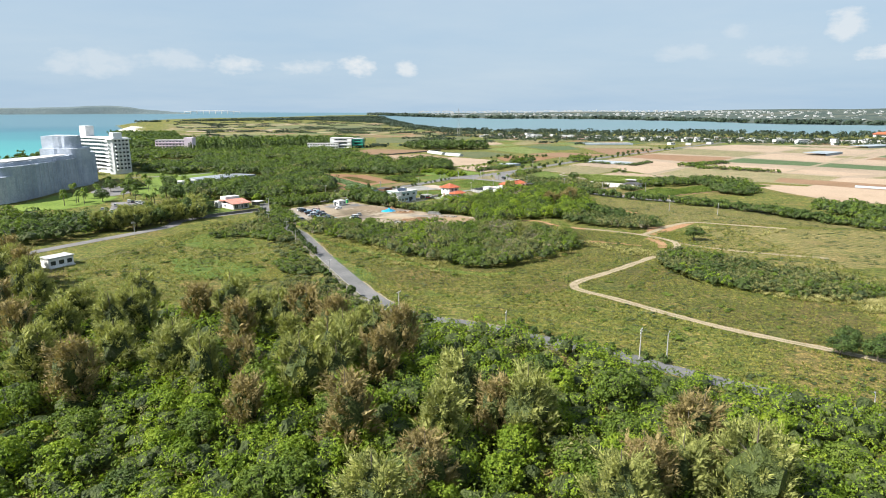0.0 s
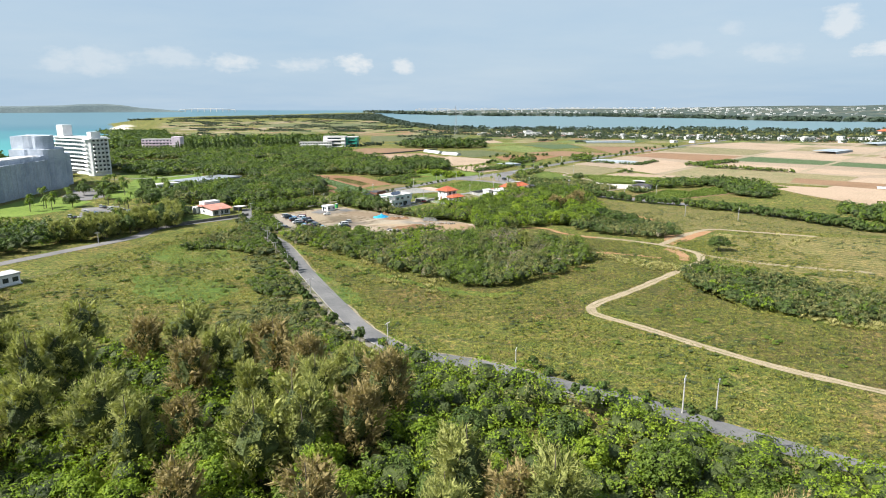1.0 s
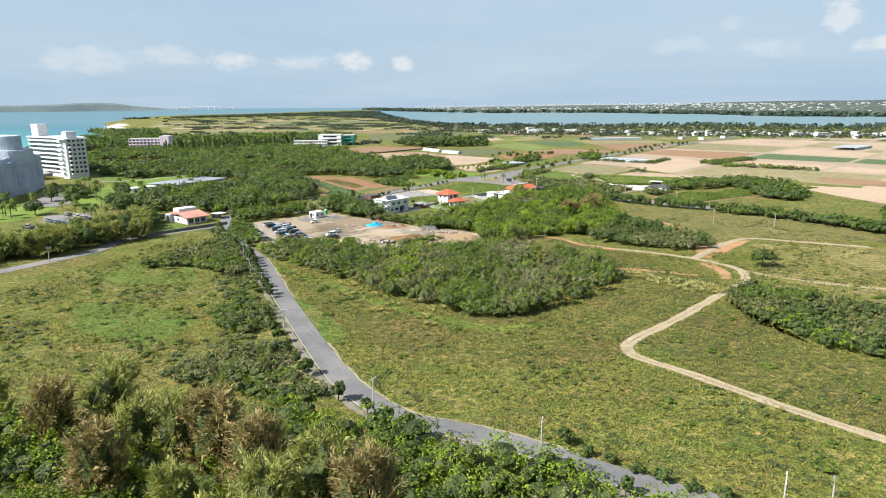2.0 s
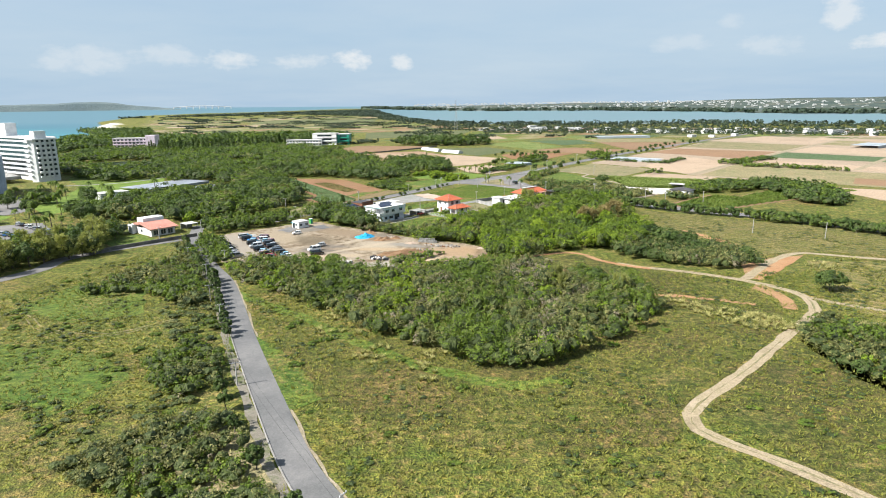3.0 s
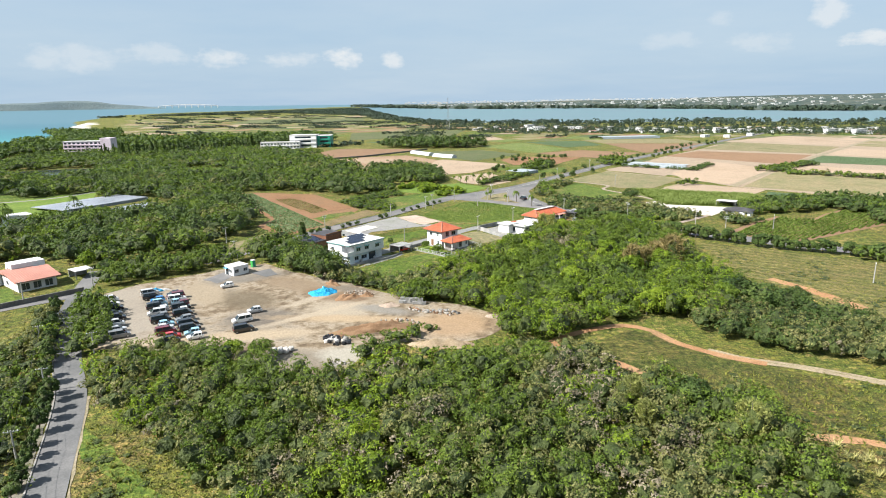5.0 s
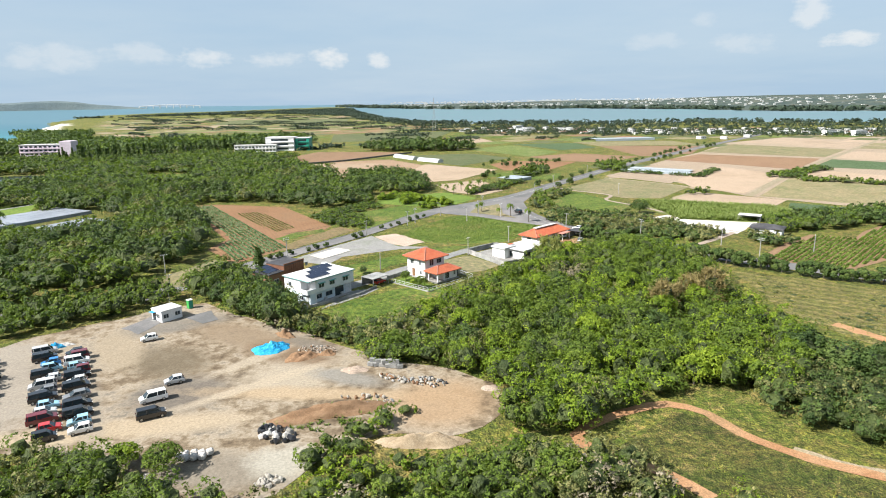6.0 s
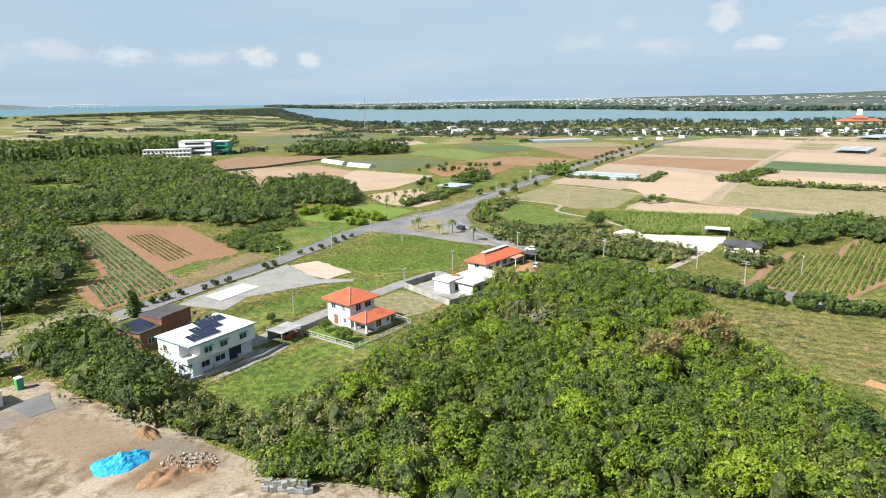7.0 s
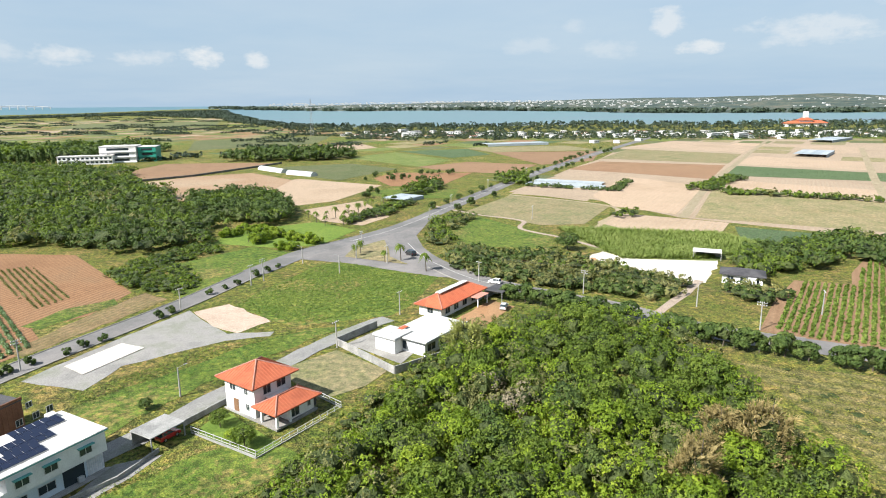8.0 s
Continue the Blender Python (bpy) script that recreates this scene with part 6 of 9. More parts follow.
for x, y, sc, k in ((-1, 361, 0.42, 1), (3, 354.5, 0.5, 1), (1.2, 356, 0.34, 0), (-13, 369, 0.35, 2)):
    copy_thing(LEAFY[k], pose(x, y, g(x, y), 0, 0, 30 * x) @ Matrix.Diagonal((sc, sc, sc * 0.9, 1)))

# ---- grass ----
WAYS = [(ROAD_A, 3.4), (ROAD_B, 3.4), (T1, 1.7), (T3, 1.6)]


def near_way(x, y):
    for pts, half in WAYS:
        for (x0, y0), (x1, y1) in zip(pts, pts[1:]):
            dx, dy = x1 - x0, y1 - y0
            t = min(1, max(0, ((x - x0) * dx + (y - y0) * dy) / (dx * dx + dy * dy)))
            if (x - x0 - t * dx) ** 2 + (y - y0 - t * dy) ** 2 < half * half:
                return True
    return False


def grassy(x, y):
    return noise.noise(Vector((x * 0.11, y * 0.11, 2))) > -0.35 and not near_way(x, y)


MEADOW = [(-40, 250), (-66, 250), (-58, 240), (-20, 160), (20, 140), (50, 118), (80, 95), (130, 110), (135, 190), (125, 270), (100, 262), (60, 262), (40, 272), (46, 230), (15, 214), (-10, 222)]
LEFTFIELD = [(-125, 200), (-108, 272), (-95, 300), (-88, 250), (-62, 236), (-44, 200), (-36, 180), (-50, 165), (-90, 158), (-130, 170)]
tufts("meadow_grass", MEADOW, "rough olive and yellow meadow grass", 1.0, (0.25, 0.6), "blade", 81, 4, 0.22, grassy)
tufts("meadow_grass", LEFTFIELD, "rough green grass with bare patches", 1.0, (0.25, 0.6), "blade", 82, 4, 0.22, grassy)
tufts("meadow_grass", [(90, 362), (84, 330), (100, 284), (160, 262), (170, 290), (120, 345)], "dry olive grass", 1.0, (0.12, 0.28), "blade", 83, 3, 0.4, grassy)


def lumps(name, poly, label, spacing, tall, kinds, seed, level):
    """Low weedy clumps scattered where the growth is rank."""
    rng = np.random.default_rng(seed)
    spots = np.array([q for q in scatter(poly, spacing, rng, 0.8).tolist() if grassy(*q) and noise.noise(Vector((q[0] * 0.07, q[1] * 0.07, seed))) > level])
    return thicket(name, None, label, spacing * 0.5, tall, kinds, 0.2, 10, seed, "weeds", 0.62, spots)


lumps("meadow_weeds", MEADOW, "low olive and green weeds across the meadow", 3.0, (0.15, 0.5), [("olive", 0.4), ("mid", 0.2), ("blade", 0.4)], 101, 0.08)
lumps("meadow_weeds", LEFTFIELD, "low green weeds and scrub across the roadside field", 2.8, (0.2, 0.7), [("mid", 0.4), ("olive", 0.3), ("blade", 0.3)], 102, 0.1)
lumps("meadow_weeds", [(100, 282), (86, 330), (90, 362), (112, 350), (150, 322), (176, 282), (184, 266), (120, 286)], "low dry weeds across the fallow field", 3.6, (0.15, 0.45), [("olive", 0.6), ("blade", 0.4)], 103, 0.05)
lumps("meadow_weeds", [(96, 228), (112, 275), (126, 272), (186, 262), (200, 230), (160, 200), (118, 196)], "low dry weeds across the fallow field", 3.6, (0.15, 0.45), [("olive", 0.6), ("blade", 0.4)], 104, 0.05)


def plumed(x, y):
    return noise.noise(Vector((x * 0.13, y * 0.13, 7))) > 0.12 and not near_way(x, y)


tufts("tussock_grass", [(-31, 238), (-22, 232), (-12, 224), (-3, 214), (6, 200), (-1, 192), (-12, 196), (-22, 208), (-30, 222)], "pale yellowish tussock grass in loose clumps", 2.3, (0.6, 1.15), "plume", 84, 46, 0.16, plumed)
tufts("tussock_grass", [(-60, 250), (-44, 236), (-20, 200), (0, 180), (30, 150), (60, 150), (60, 190), (20, 190), (-30, 236)], "scattered yellow-green tussocks in the meadow", 5.0, (0.4, 0.8), "blade", 184, 34, 0.15, plumed)
tufts("tussock_grass", [(56, 240), (64, 232), (76, 224), (78, 214), (68, 216), (58, 228)], "pale dry tussock grass", 1.6, (0.6, 1.1), "plume", 85, 40, 0.16)
tufts("tussock_grass", [(84, 176), (92, 164), (112, 157), (134, 166), (134, 176), (112, 163), (94, 169)], "pale dry reeds along the scrub", 1.3, (0.7, 1.3), "plume", 186, 26, 0.16)
tufts("tussock_grass", [(118, 181), (131, 177), (118, 150), (107, 152)], "pale dry reeds", 1.0, (0.7, 1.4), "plume", 86, 14, 0.16)
tufts("tussock_grass", [(104, 268), (120, 280), (150, 262), (130, 250)], "pale dry tussock grass", 2.2, (0.8, 1.4), "plume", 87, 12, 0.25, plumed)
tufts("fallow_grass", [(-26, 340), (-10, 352), (2, 348), (10, 340), (0, 322), (-10, 330)], "bright green grass behind the houses", 0.6, (0.12, 0.28), "weed", 88, 5, 0.2)
tufts("fallow_grass", [(-5, 420), (16, 452), (23, 455), (48, 431), (36, 408), (10, 402)], "long green grass on the fallow plot", 0.65, (0.14, 0.34), "weed", 89, 6, 0.2)
tufts("sugar_cane", [(105, 485), (156, 461), (160, 437), (130, 430), (106, 437)], "yellow-green young sugar cane", 0.75, (1.0, 1.7), "caneleaf", 90, 6, 0.4, category="crop")
tufts("rough_grass", [(-24, 372), (0, 380), (12, 396), (-8, 392), (-26, 378)], "grass round the house plots", 0.65, (0.1, 0.26), "weed", 91, 5, 0.2)


def crop_rows(name, poly, deg, apart, every, size, mat, label, seed):
    rng = np.random.default_rng(seed)
    c, s = math.cos(radians(deg)), math.sin(radians(deg))
    p = np.array(poly, float)
    mid = p.mean(0)
    u, v = np.meshgrid(np.arange(-110, 110, every), np.arange(-80, 80, apart))
    q = np.stack((mid[0] + u.ravel() * c - v.ravel() * s, mid[1] + u.ravel() * s + v.ravel() * c), 1) + rng.normal(0, 0.1, (u.size, 2))
    q = q[inside(q, poly)]
    k = 7
    d = unit(rng, len(q) * k, 0.1)
    b = np.zeros((len(q) * k, 3))
    b[:, :2] = np.repeat(q, k, 0)
    b[:, 2] = g_np(b[:, 0], b[:, 1]) + 0.05
    at = b + d * size * np.array((0.8, 0.8, 0.9))
    vv, qq = leaves(at, d, size, rng, 1.5, 0.5)
    return tagged(new(name, fast_mesh(name, vv, qq, [M[mat]])), label, "crop", kind="stuff")


crop_rows("cabbage_rows", [(-107, 491), (-93.5, 493), (-41, 402), (-53, 385), (-64, 403), (-63, 416), (-96, 478)], -60, 1.6, 0.5, 0.42, "cabbage", "rows of blue-green cabbages on orange earth", 92)
crop_rows("seedling_rows", [(-76, 470), (-67, 473), (-45, 436), (-50, 428), (-69, 456)], -60, 1.5, 0.5, 0.28, "olive", "rows of young plants on orange earth", 93)
crop_rows("crop_rows", [(108, 376), (124, 390), (139, 402), (149, 395), (158, 404), (200, 434), (218, 412), (122, 362), (112, 369)], 43, 1.5, 0.42, 0.42, "weed", "rows of broad-leaved green plants on brown soil", 94)

# ---- buildings ----
M.update({
    "white_wall": surface("white_painted_concrete", [(0.80, 0.81, 0.80), (0.92, 0.93, 0.92), (1.0, 1.0, 0.98)], 0.25, 1.2, 0.8, 0.004, lift=(0.93, 1.04)),
    "blue_wall": surface("pale_blue_wall", [(0.76, 0.88, 0.95), (0.84, 0.95, 1.0)], 0.25, 1.2, 0.8, 0.004, lift=(0.93, 1.04)),
    "grey_wall": surface("weathered_concrete", [(0.28, 0.28, 0.27), (0.38, 0.38, 0.36), (0.46, 0.45, 0.43)], 0.4, 2.0, 0.9, 0.01),
    "stone_wall": surface("dark_stone_wall", [(0.13, 0.125, 0.115), (0.22, 0.21, 0.19)], 0.5, 2.5, 0.9, 0.05),
    "brown_wall": surface("brown_timber_cladding", [(0.19, 0.085, 0.05), (0.26, 0.12, 0.07)], 0.4, 2.0, 0.7, 0.01),
    "roof_red": surface("red_roof_tiles", [(0.50, 0.125, 0.060), (0.58, 0.165, 0.08), (0.44, 0.12, 0.06)], 0.4, 2.0, 0.75, 0.01, lift=(0.85, 1.1)),
    "roof_pink": surface("faded_pink_roof", [(0.50, 0.235, 0.18), (0.58, 0.29, 0.225)], 0.2, 1.5, 0.8, 0.02),
    "roof_white": surface("pale_flat_roof", [(0.52, 0.52, 0.50), (0.66, 0.66, 0.64), (0.72, 0.72, 0.70)], 0.3, 1.0, 0.85, 0.004),
    "roof_dark": surface("dark_grey_roof", [(0.06, 0.06, 0.065), (0.10, 0.10, 0.105)], 0.3, 1.2, 0.7, 0.01),
    "teal": plain("teal_paint", (0.12, 0.42, 0.40), 0.6),
    "glass": plain("window_glass", (0.035, 0.05, 0.06), 0.08, var=0.05),
    "frame": plain("window_frame", (0.55, 0.56, 0.56), 0.5),
    "panel": plain("solar_cells", (0.012, 0.018, 0.045), 0.15, var=0.05),
    "alu": plain("bare_aluminium", (0.55, 0.56, 0.57), 0.4, 0.8),
    "concrete": surface("grey_pole_concrete", [(0.42, 0.41, 0.39), (0.5, 0.49, 0.46)], 0.5, 2.0, 0.9, 0.005),
    "steel": plain("galvanised_steel", (0.42, 0.43, 0.44), 0.5, 0.6),
    "wood": surface("brown_timber", [(0.20, 0.11, 0.06), (0.28, 0.16, 0.09)], 0.6, 3.0, 0.8, 0.01),
    "rubber": plain("tyre_rubber", (0.02, 0.02, 0.02), 0.8),
    "carpaint": plain("car_paint", (1, 1, 1), 0.25, 0.0, 0.04, True, 0.6),
    "tarp": surface("blue_tarpaulin", [(0.02, 0.28, 0.55), (0.03, 0.38, 0.68), (0.06, 0.46, 0.74)], 0.8, 3.0, 0.4, 0.06),
    "net": surface("grey_scaffold_netting", [(0.42, 0.48, 0.56), (0.52, 0.58, 0.66), (0.62, 0.67, 0.74)], 0.09, 0.5, 0.85, 0.08),
    "pinkwall": surface("pale_pink_wall", [(0.84, 0.70, 0.77), (0.95, 0.83, 0.9)], 0.1, 0.8, 0.8, 0.0),
    "greenwall": plain("green_cladding", (0.03, 0.36, 0.27), 0.5),
    "toilet": plain("bright_green_plastic", (0.06, 0.42, 0.10), 0.4),
    "film": plain("white_plastic_film", (0.62, 0.66, 0.66), 0.3),
    "lamp": plain("lamp_lens", (0.6, 0.55, 0.5), 0.15),
    "taillamp": plain("red_lamp_lens", (0.4, 0.02, 0.02), 0.15),
    "blackbag": plain("black_plastic_sheet", (0.03, 0.03, 0.033), 0.35),
    "whitebag": surface("white_woven_bags", [(0.52, 0.49, 0.45), (0.64, 0.62, 0.58)], 0.6, 3.0, 0.8, 0.03),
    "straw": surface("heap_of_dry_straw", [(0.32, 0.24, 0.15), (0.46, 0.37, 0.25)], 0.5, 3.0, 0.95, 0.2),
    "soil": surface("heaped_brown_soil", [(0.24, 0.14, 0.075), (0.34, 0.21, 0.12)], 0.4, 2.0, 0.95, 0.15),
    "rock": surface("broken_limestone", [(0.36, 0.33, 0.28), (0.52, 0.49, 0.43)], 0.5, 2.0, 0.9, 0.08),
})


def slab(bm, pts, z0, z1):
    return prism(bm, pts, z0, z1)


def rect(x0, y0, x1, y1):
    return [(x0, y0), (x1, y0), (x1, y1), (x0, y1)]


def window(house, side, at, z, w, h, dims, hood=False, label=""):
    """A window on one side of a box-shaped house whose body is (x0, y0, x1, y1)."""
    x0, y0, x1, y1 = dims
    place = {"front": (x0 + at, y0, 0), "right": (x1, y0 + at, 90), "back": (x1 - at, y1, 180), "left": (x0, y1 - at, 270)}[side]
    bm = bmesh.new()
    t = 0.08
    for a in ((-w / 2, -0.05, 0, w / 2, 0.03, t), (-w / 2, -0.05, h - t, w / 2, 0.03, h), (-w / 2, -0.05, t, -w / 2 + t, 0.03, h - t), (w / 2 - t, -0.05, t, w / 2, 0.03, h - t), (-t / 2, -0.045, t, t / 2, 0.03, h - t)):
        box(bm, *a)
    win = part("window", bm, M["frame"], house, label)
    win.matrix_basis = pose(place[0], place[1], z, 0, 0, place[2])
    part("pane", boxed(-w / 2 + t, -0.025, t, w / 2 - t, 0.02, h - t), M["glass"], win)
    if hood:
        part("hood", boxed(-w / 2 - 0.2, -0.55, h + 0.1, w / 2 + 0.2, 0.0, h + 0.2), M["teal"], win)
    return win


def door(house, side, at, z, w, h, dims, mat="wood"):
    x0, y0, x1, y1 = dims
    place = {"front": (x0 + at, y0, 0), "right": (x1, y0 + at, 90), "back": (x1 - at, y1, 180), "left": (x0, y1 - at, 270)}[side]
    d = part("door", boxed(-w / 2, -0.06, 0, w / 2, 0.03, h, bevel=0.01), M[mat], house)
    d.matrix_basis = pose(place[0], place[1], z, 0, 0, place[2])
    part("handle", boxed(w / 2 - 0.16, -0.12, 1.0, w / 2 - 0.08, -0.06, 1.1), M["alu"], d)
    return d


def hip_roof(bm, x0, y0, x1, y1, z, top, thick=0.18):
    """A hipped roof; a square plan gives a pyramid."""
    w, d = x1 - x0, y1 - y0
    k = min(w, d) / 2
    a, b = ((x0 + k, (y0 + y1) / 2), (x1 - k, (y0 + y1) / 2)) if w >= d else (((x0 + x1) / 2, y0 + k), ((x0 + x1) / 2, y1 - k))
    lo = [bm.verts.new((x, y, z - thick)) for x, y in rect(x0, y0, x1, y1)]
    hi = [bm.verts.new((x, y, z)) for x, y in rect(x0, y0, x1, y1)]
    r0, r1 = bm.verts.new((*a, top)), bm.verts.new((*b, top))
    for i in range(4):
        bm.faces.new((lo[i], lo[(i + 1) % 4], hi[(i + 1) % 4], hi[i]))
    bm.faces.new(lo[::-1])
    if w >= d:
        for f in ((hi[0], hi[1], r1, r0), (hi[1], hi[2], r1), (hi[2], hi[3], r0, r1), (hi[3], hi[0], r0)):
            bm.faces.new(f)
    else:
        for f in ((hi[0], hi[1], r0), (hi[1], hi[2], r1, r0), (hi[2], hi[3], r1), (hi[3], hi[0], r0, r1)):
            bm.faces.new(f)
    return bm, a, b


def tile_roof(house, x0, y0, x1, y1, z, top, mat="roof_red", ridge_mat="roof_white"):
    """A hipped tile roof with its hips and ridge capped and the tile courses as shallow ribs."""
    bm, a, b = hip_roof(bmesh.new(), x0, y0, x1, y1, z, top)
    roof = part("roof", bm, M[mat], house, "red clay tile roof")
    w, d = x1 - x0, y1 - y0
    caps = [((x0, y0), a), ((x0, y1), a if w >= d else b), ((x1, y1), b), ((x1, y0), b if w >= d else a), (a, b)]
    for (p, q) in caps:
        if math.dist(p, q) < 0.3:
            continue
        zp = z if (p in ((x0, y0), (x0, y1), (x1, y1), (x1, y0))) else top
        part("ridge_cap", rod(bmesh.new(), (*p, zp + 0.03), (*q, top + 0.05), 0.11, sides=6), M["roof_pink"], roof, "paler ridge tiles")
    # ribs down the four slopes
    bm = bmesh.new()
    k = min(w, d) / 2
    for i in range(int(w / 0.55)):
        x = x0 + 0.3 + i * 0.55
        reach = min(k, x - x0, x1 - x)
        for y, s in ((y0, 1), (y1, -1)):
            if reach > 0.3:
                rod(bm, (x, y, z + 0.01), (x, y + s * reach, z + (top - z) * reach / k + 0.01), 0.05, sides=4)
    for i in range(int(d / 0.55)):
        y = y0 + 0.3 + i * 0.55
        reach = min(k, y - y0, y1 - y)
        for x, s in ((x0, 1), (x1, -1)):
            if reach > 0.3:
                rod(bm, (x, y, z + 0.01), (x + s * reach, y, z + (top - z) * reach / k + 0.01), 0.05, sides=4)
    part("tile_ribs", bm, M[mat], roof)
    return roof


def solar_array(house, x, y, z, n, m, w=1.0, h=1.6, tilt=12):
    """A tilted array of n by m solar panels with its frame, each panel a mesh of its own."""
    arr = part("solar_array", boxed(x - 0.05, y - 0.05, z, x + n * w + 0.05, y + 0.02, z + 0.14), M["alu"], house, "solar panels in an aluminium frame")
    for i in range(n):
        for j in range(m):
            p = part("solar_panel", boxed(0.03, 0.03, 0.0, w - 0.03, h - 0.03, 0.05, bevel=0.012), M["panel"], arr)
            p.matrix_basis = pose(x + i * w, y + j * h * math.cos(radians(tilt)), z + 0.14 + j * h * math.sin(radians(tilt)), tilt, 0, 0)
    for i in range(0, n + 1, 3):
        part("strut", rod(bmesh.new(), (x + i * w, y + m * h * 0.95, z), (x + i * w, y + m * h * 0.95, z + 0.12 + m * h * math.sin(radians(tilt))), 0.03, sides=4), M["alu"], arr)
    return arr


def blue_house():
    h = thing("house", "two-storey pale blue-white concrete house with roof solar panels", "house", pose(-23.6, 342.5, 0.25, 0, 0, 48.7))
    L, D = 14.2, 9.7
    part("foundation", boxed(-0.3, -0.3, -0.5, L + 0.3, D + 0.3, 0.25), M["grey_wall"], h)
    part("wall", prism(bmesh.new(), [(0, 0), (2.0, 0), (2.0, 0.9), (L - 0.2, 0.9), (L - 0.2, D), (0, D)], 0.25, 3.05), M["blue_wall"], h, "pale blue ground-floor wall")
    part("upper_wall", prism(bmesh.new(), [(1.9, 0), (L, 0), (L, D), (0, D), (0, 3.4), (1.9, 3.4)], 3.06, 6.0), M["white_wall"], h, "white upper-floor wall")
    part("balcony", boxed(-0.9, -0.1, 2.95, 1.9, 3.4, 3.2), M["white_wall"], h)
    b = part("balcony_parapet", boxed(-0.9, -0.1, 3.2, -0.78, 3.4, 4.1), M["white_wall"], h)
    part("rail", boxed(-0.78, -0.1, 3.2, 1.9, 0.0, 4.1), M["white_wall"], b)
    part("roof", boxed(-0.35, -0.3, 6.0, L + 0.3, D + 0.3, 6.28, bevel=0.03), M["roof_white"], h, "pale flat roof slab")
    for a in ((-0.37, -0.33, 6.02, L + 0.32, -0.305, 6.16), (-0.38, -0.3, 6.02, -0.355, D + 0.3, 6.16)):
        part("eave_strip", boxed(*a), M["teal"], h, "teal eave strip")
    dims = (0, 0, L, D)
    for at in (3.6, 7.0, 11.4):
        window(h, "front", at, 3.9, 1.7, 1.1, dims, True)
    low = (0, 0.9, L, D)
    for at, w in ((3.4, 1.8), (6.6, 2.2)):
        window(h, "front", at, 1.0, w, 1.2, low)
    # thin dark sheet on the solid wall imitates the shade of an open bay
    part("carport_opening", boxed(8.6, 0.86, 0.3, 11.4, 0.89, 2.6), M["glass"], h, "dark panel in place of the shaded open bay under the upper floor")
    for i in range(8):
        for j in range(8):
            part("lattice_block", boxed(11.75 + i * 0.29, 0.84, 0.3 + j * 0.32, 11.99 + i * 0.29, 0.89, 0.56 + j * 0.32), M["white_wall"], h)
    window(h, "left", 2.2, 3.9, 1.2, 1.1, dims)
    window(h, "left", 6.4, 1.1, 1.4, 1.0, dims)
    window(h, "left", 3.0, 1.1, 0.9, 0.8, dims)
    door(h, "left", 8.6, 0.25, 0.95, 2.0, dims, "frame")
    for i in range(2):
        part("air_conditioner", boxed(4.8 + 5.4 * i, 0.35, 0.26, 5.6 + 5.4 * i, 0.75, 1.0, bevel=0.03), M["frame"], h)
    part("pillar", boxed(1.6, 0.0, 0.25, 1.98, 0.4, 3.05), M["white_wall"], h)
    for x, y in ((1.4, 1.0), (4.0, 3.7), (6.8, 6.4)):
        solar_array(h, x, y, 6.29, 6, 2, 1.02, 1.28, 8)
    part("gutter_box", boxed(12.0, 8.5, 6.28, 13.2, 9.7, 6.9, bevel=0.03), M["white_wall"], h, "white stair head on the roof")
    return h


def red_house():
    h = thing("house", "two-storey white house with red tile hip roofs", "house", pose(4.5, 366.6, 0.9, 0, 0, 42))
    part("foundation", boxed(-3.9, -8.7, -0.9, 4.3, 3.9, 0.15), M["grey_wall"], h)
    part("wall", boxed(-3.6, -3.6, 0.15, 3.6, 3.6, 5.6), M["white_wall"], h)
    tile_roof(h, -4.6, -4.6, 4.6, 4.6, 5.55, 7.75)
    part("wing_wall", boxed(-1.2, -8.2, 0.15, 4.0, -3.61, 2.55), M["white_wall"], h)
    tile_roof(h, -4.4, -9.2, 4.9, -3.65, 2.55, 3.95)
    for x in (-3.9, -1.4):
        part("porch_column", boxed(x, -8.8, 0.15, x + 0.35, -8.45, 2.4), M["white_wall"], h)
    part("porch_column", boxed(-3.9, -5.4, 0.15, -3.55, -5.05, 2.4), M["white_wall"], h)
    part("porch_floor", boxed(-4.2, -9.0, 0.1, -1.2, -3.62, 0.22), M["kerb"], h)
    dims = (-3.6, -3.6, 3.6, 3.6)
    window(h, "front", 5.2, 3.6, 1.8, 1.3, dims)
    window(h, "front", 2.4, 3.4, 1.5, 1.7, dims)
    window(h, "left", 5.2, 3.6, 0.8, 1.1, dims)
    window(h, "left", 2.0, 3.6, 1.4, 1.1, dims)
    window(h, "left", 5.4, 1.0, 0.8, 1.1, dims)
    door(h, "left", 2.6, 0.2, 1.2, 2.1, dims)
    window(h, "right", 3.0, 3.6, 1.4, 1.1, dims)
    wing = (-1.2, -8.2, 4.0, -3.61)
    window(h, "front", 1.3, 0.4, 1.8, 1.9, wing)
    window(h, "front", 4.2, 0.9, 0.7, 1.2, wing)
    window(h, "right", 2.6, 1.1, 1.2, 1.0, wing)
    part("balcony", boxed(-1.6, -4.9, 2.9, 2.4, -3.62, 3.05), M["white_wall"], h)
    part("water_heater", boxed(4.15, -7.8, 0.15, 4.95, -6.2, 1.7, bevel=0.04), M["roof_dark"], h, "grey tank beside the wall")
    part("satellite_dish", rod(bmesh.new(), (-3.0, -4.7, 2.9), (-3.15, -4.85, 2.95), 0.3, 0.34, 10), M["white_wall"], h)
    return h


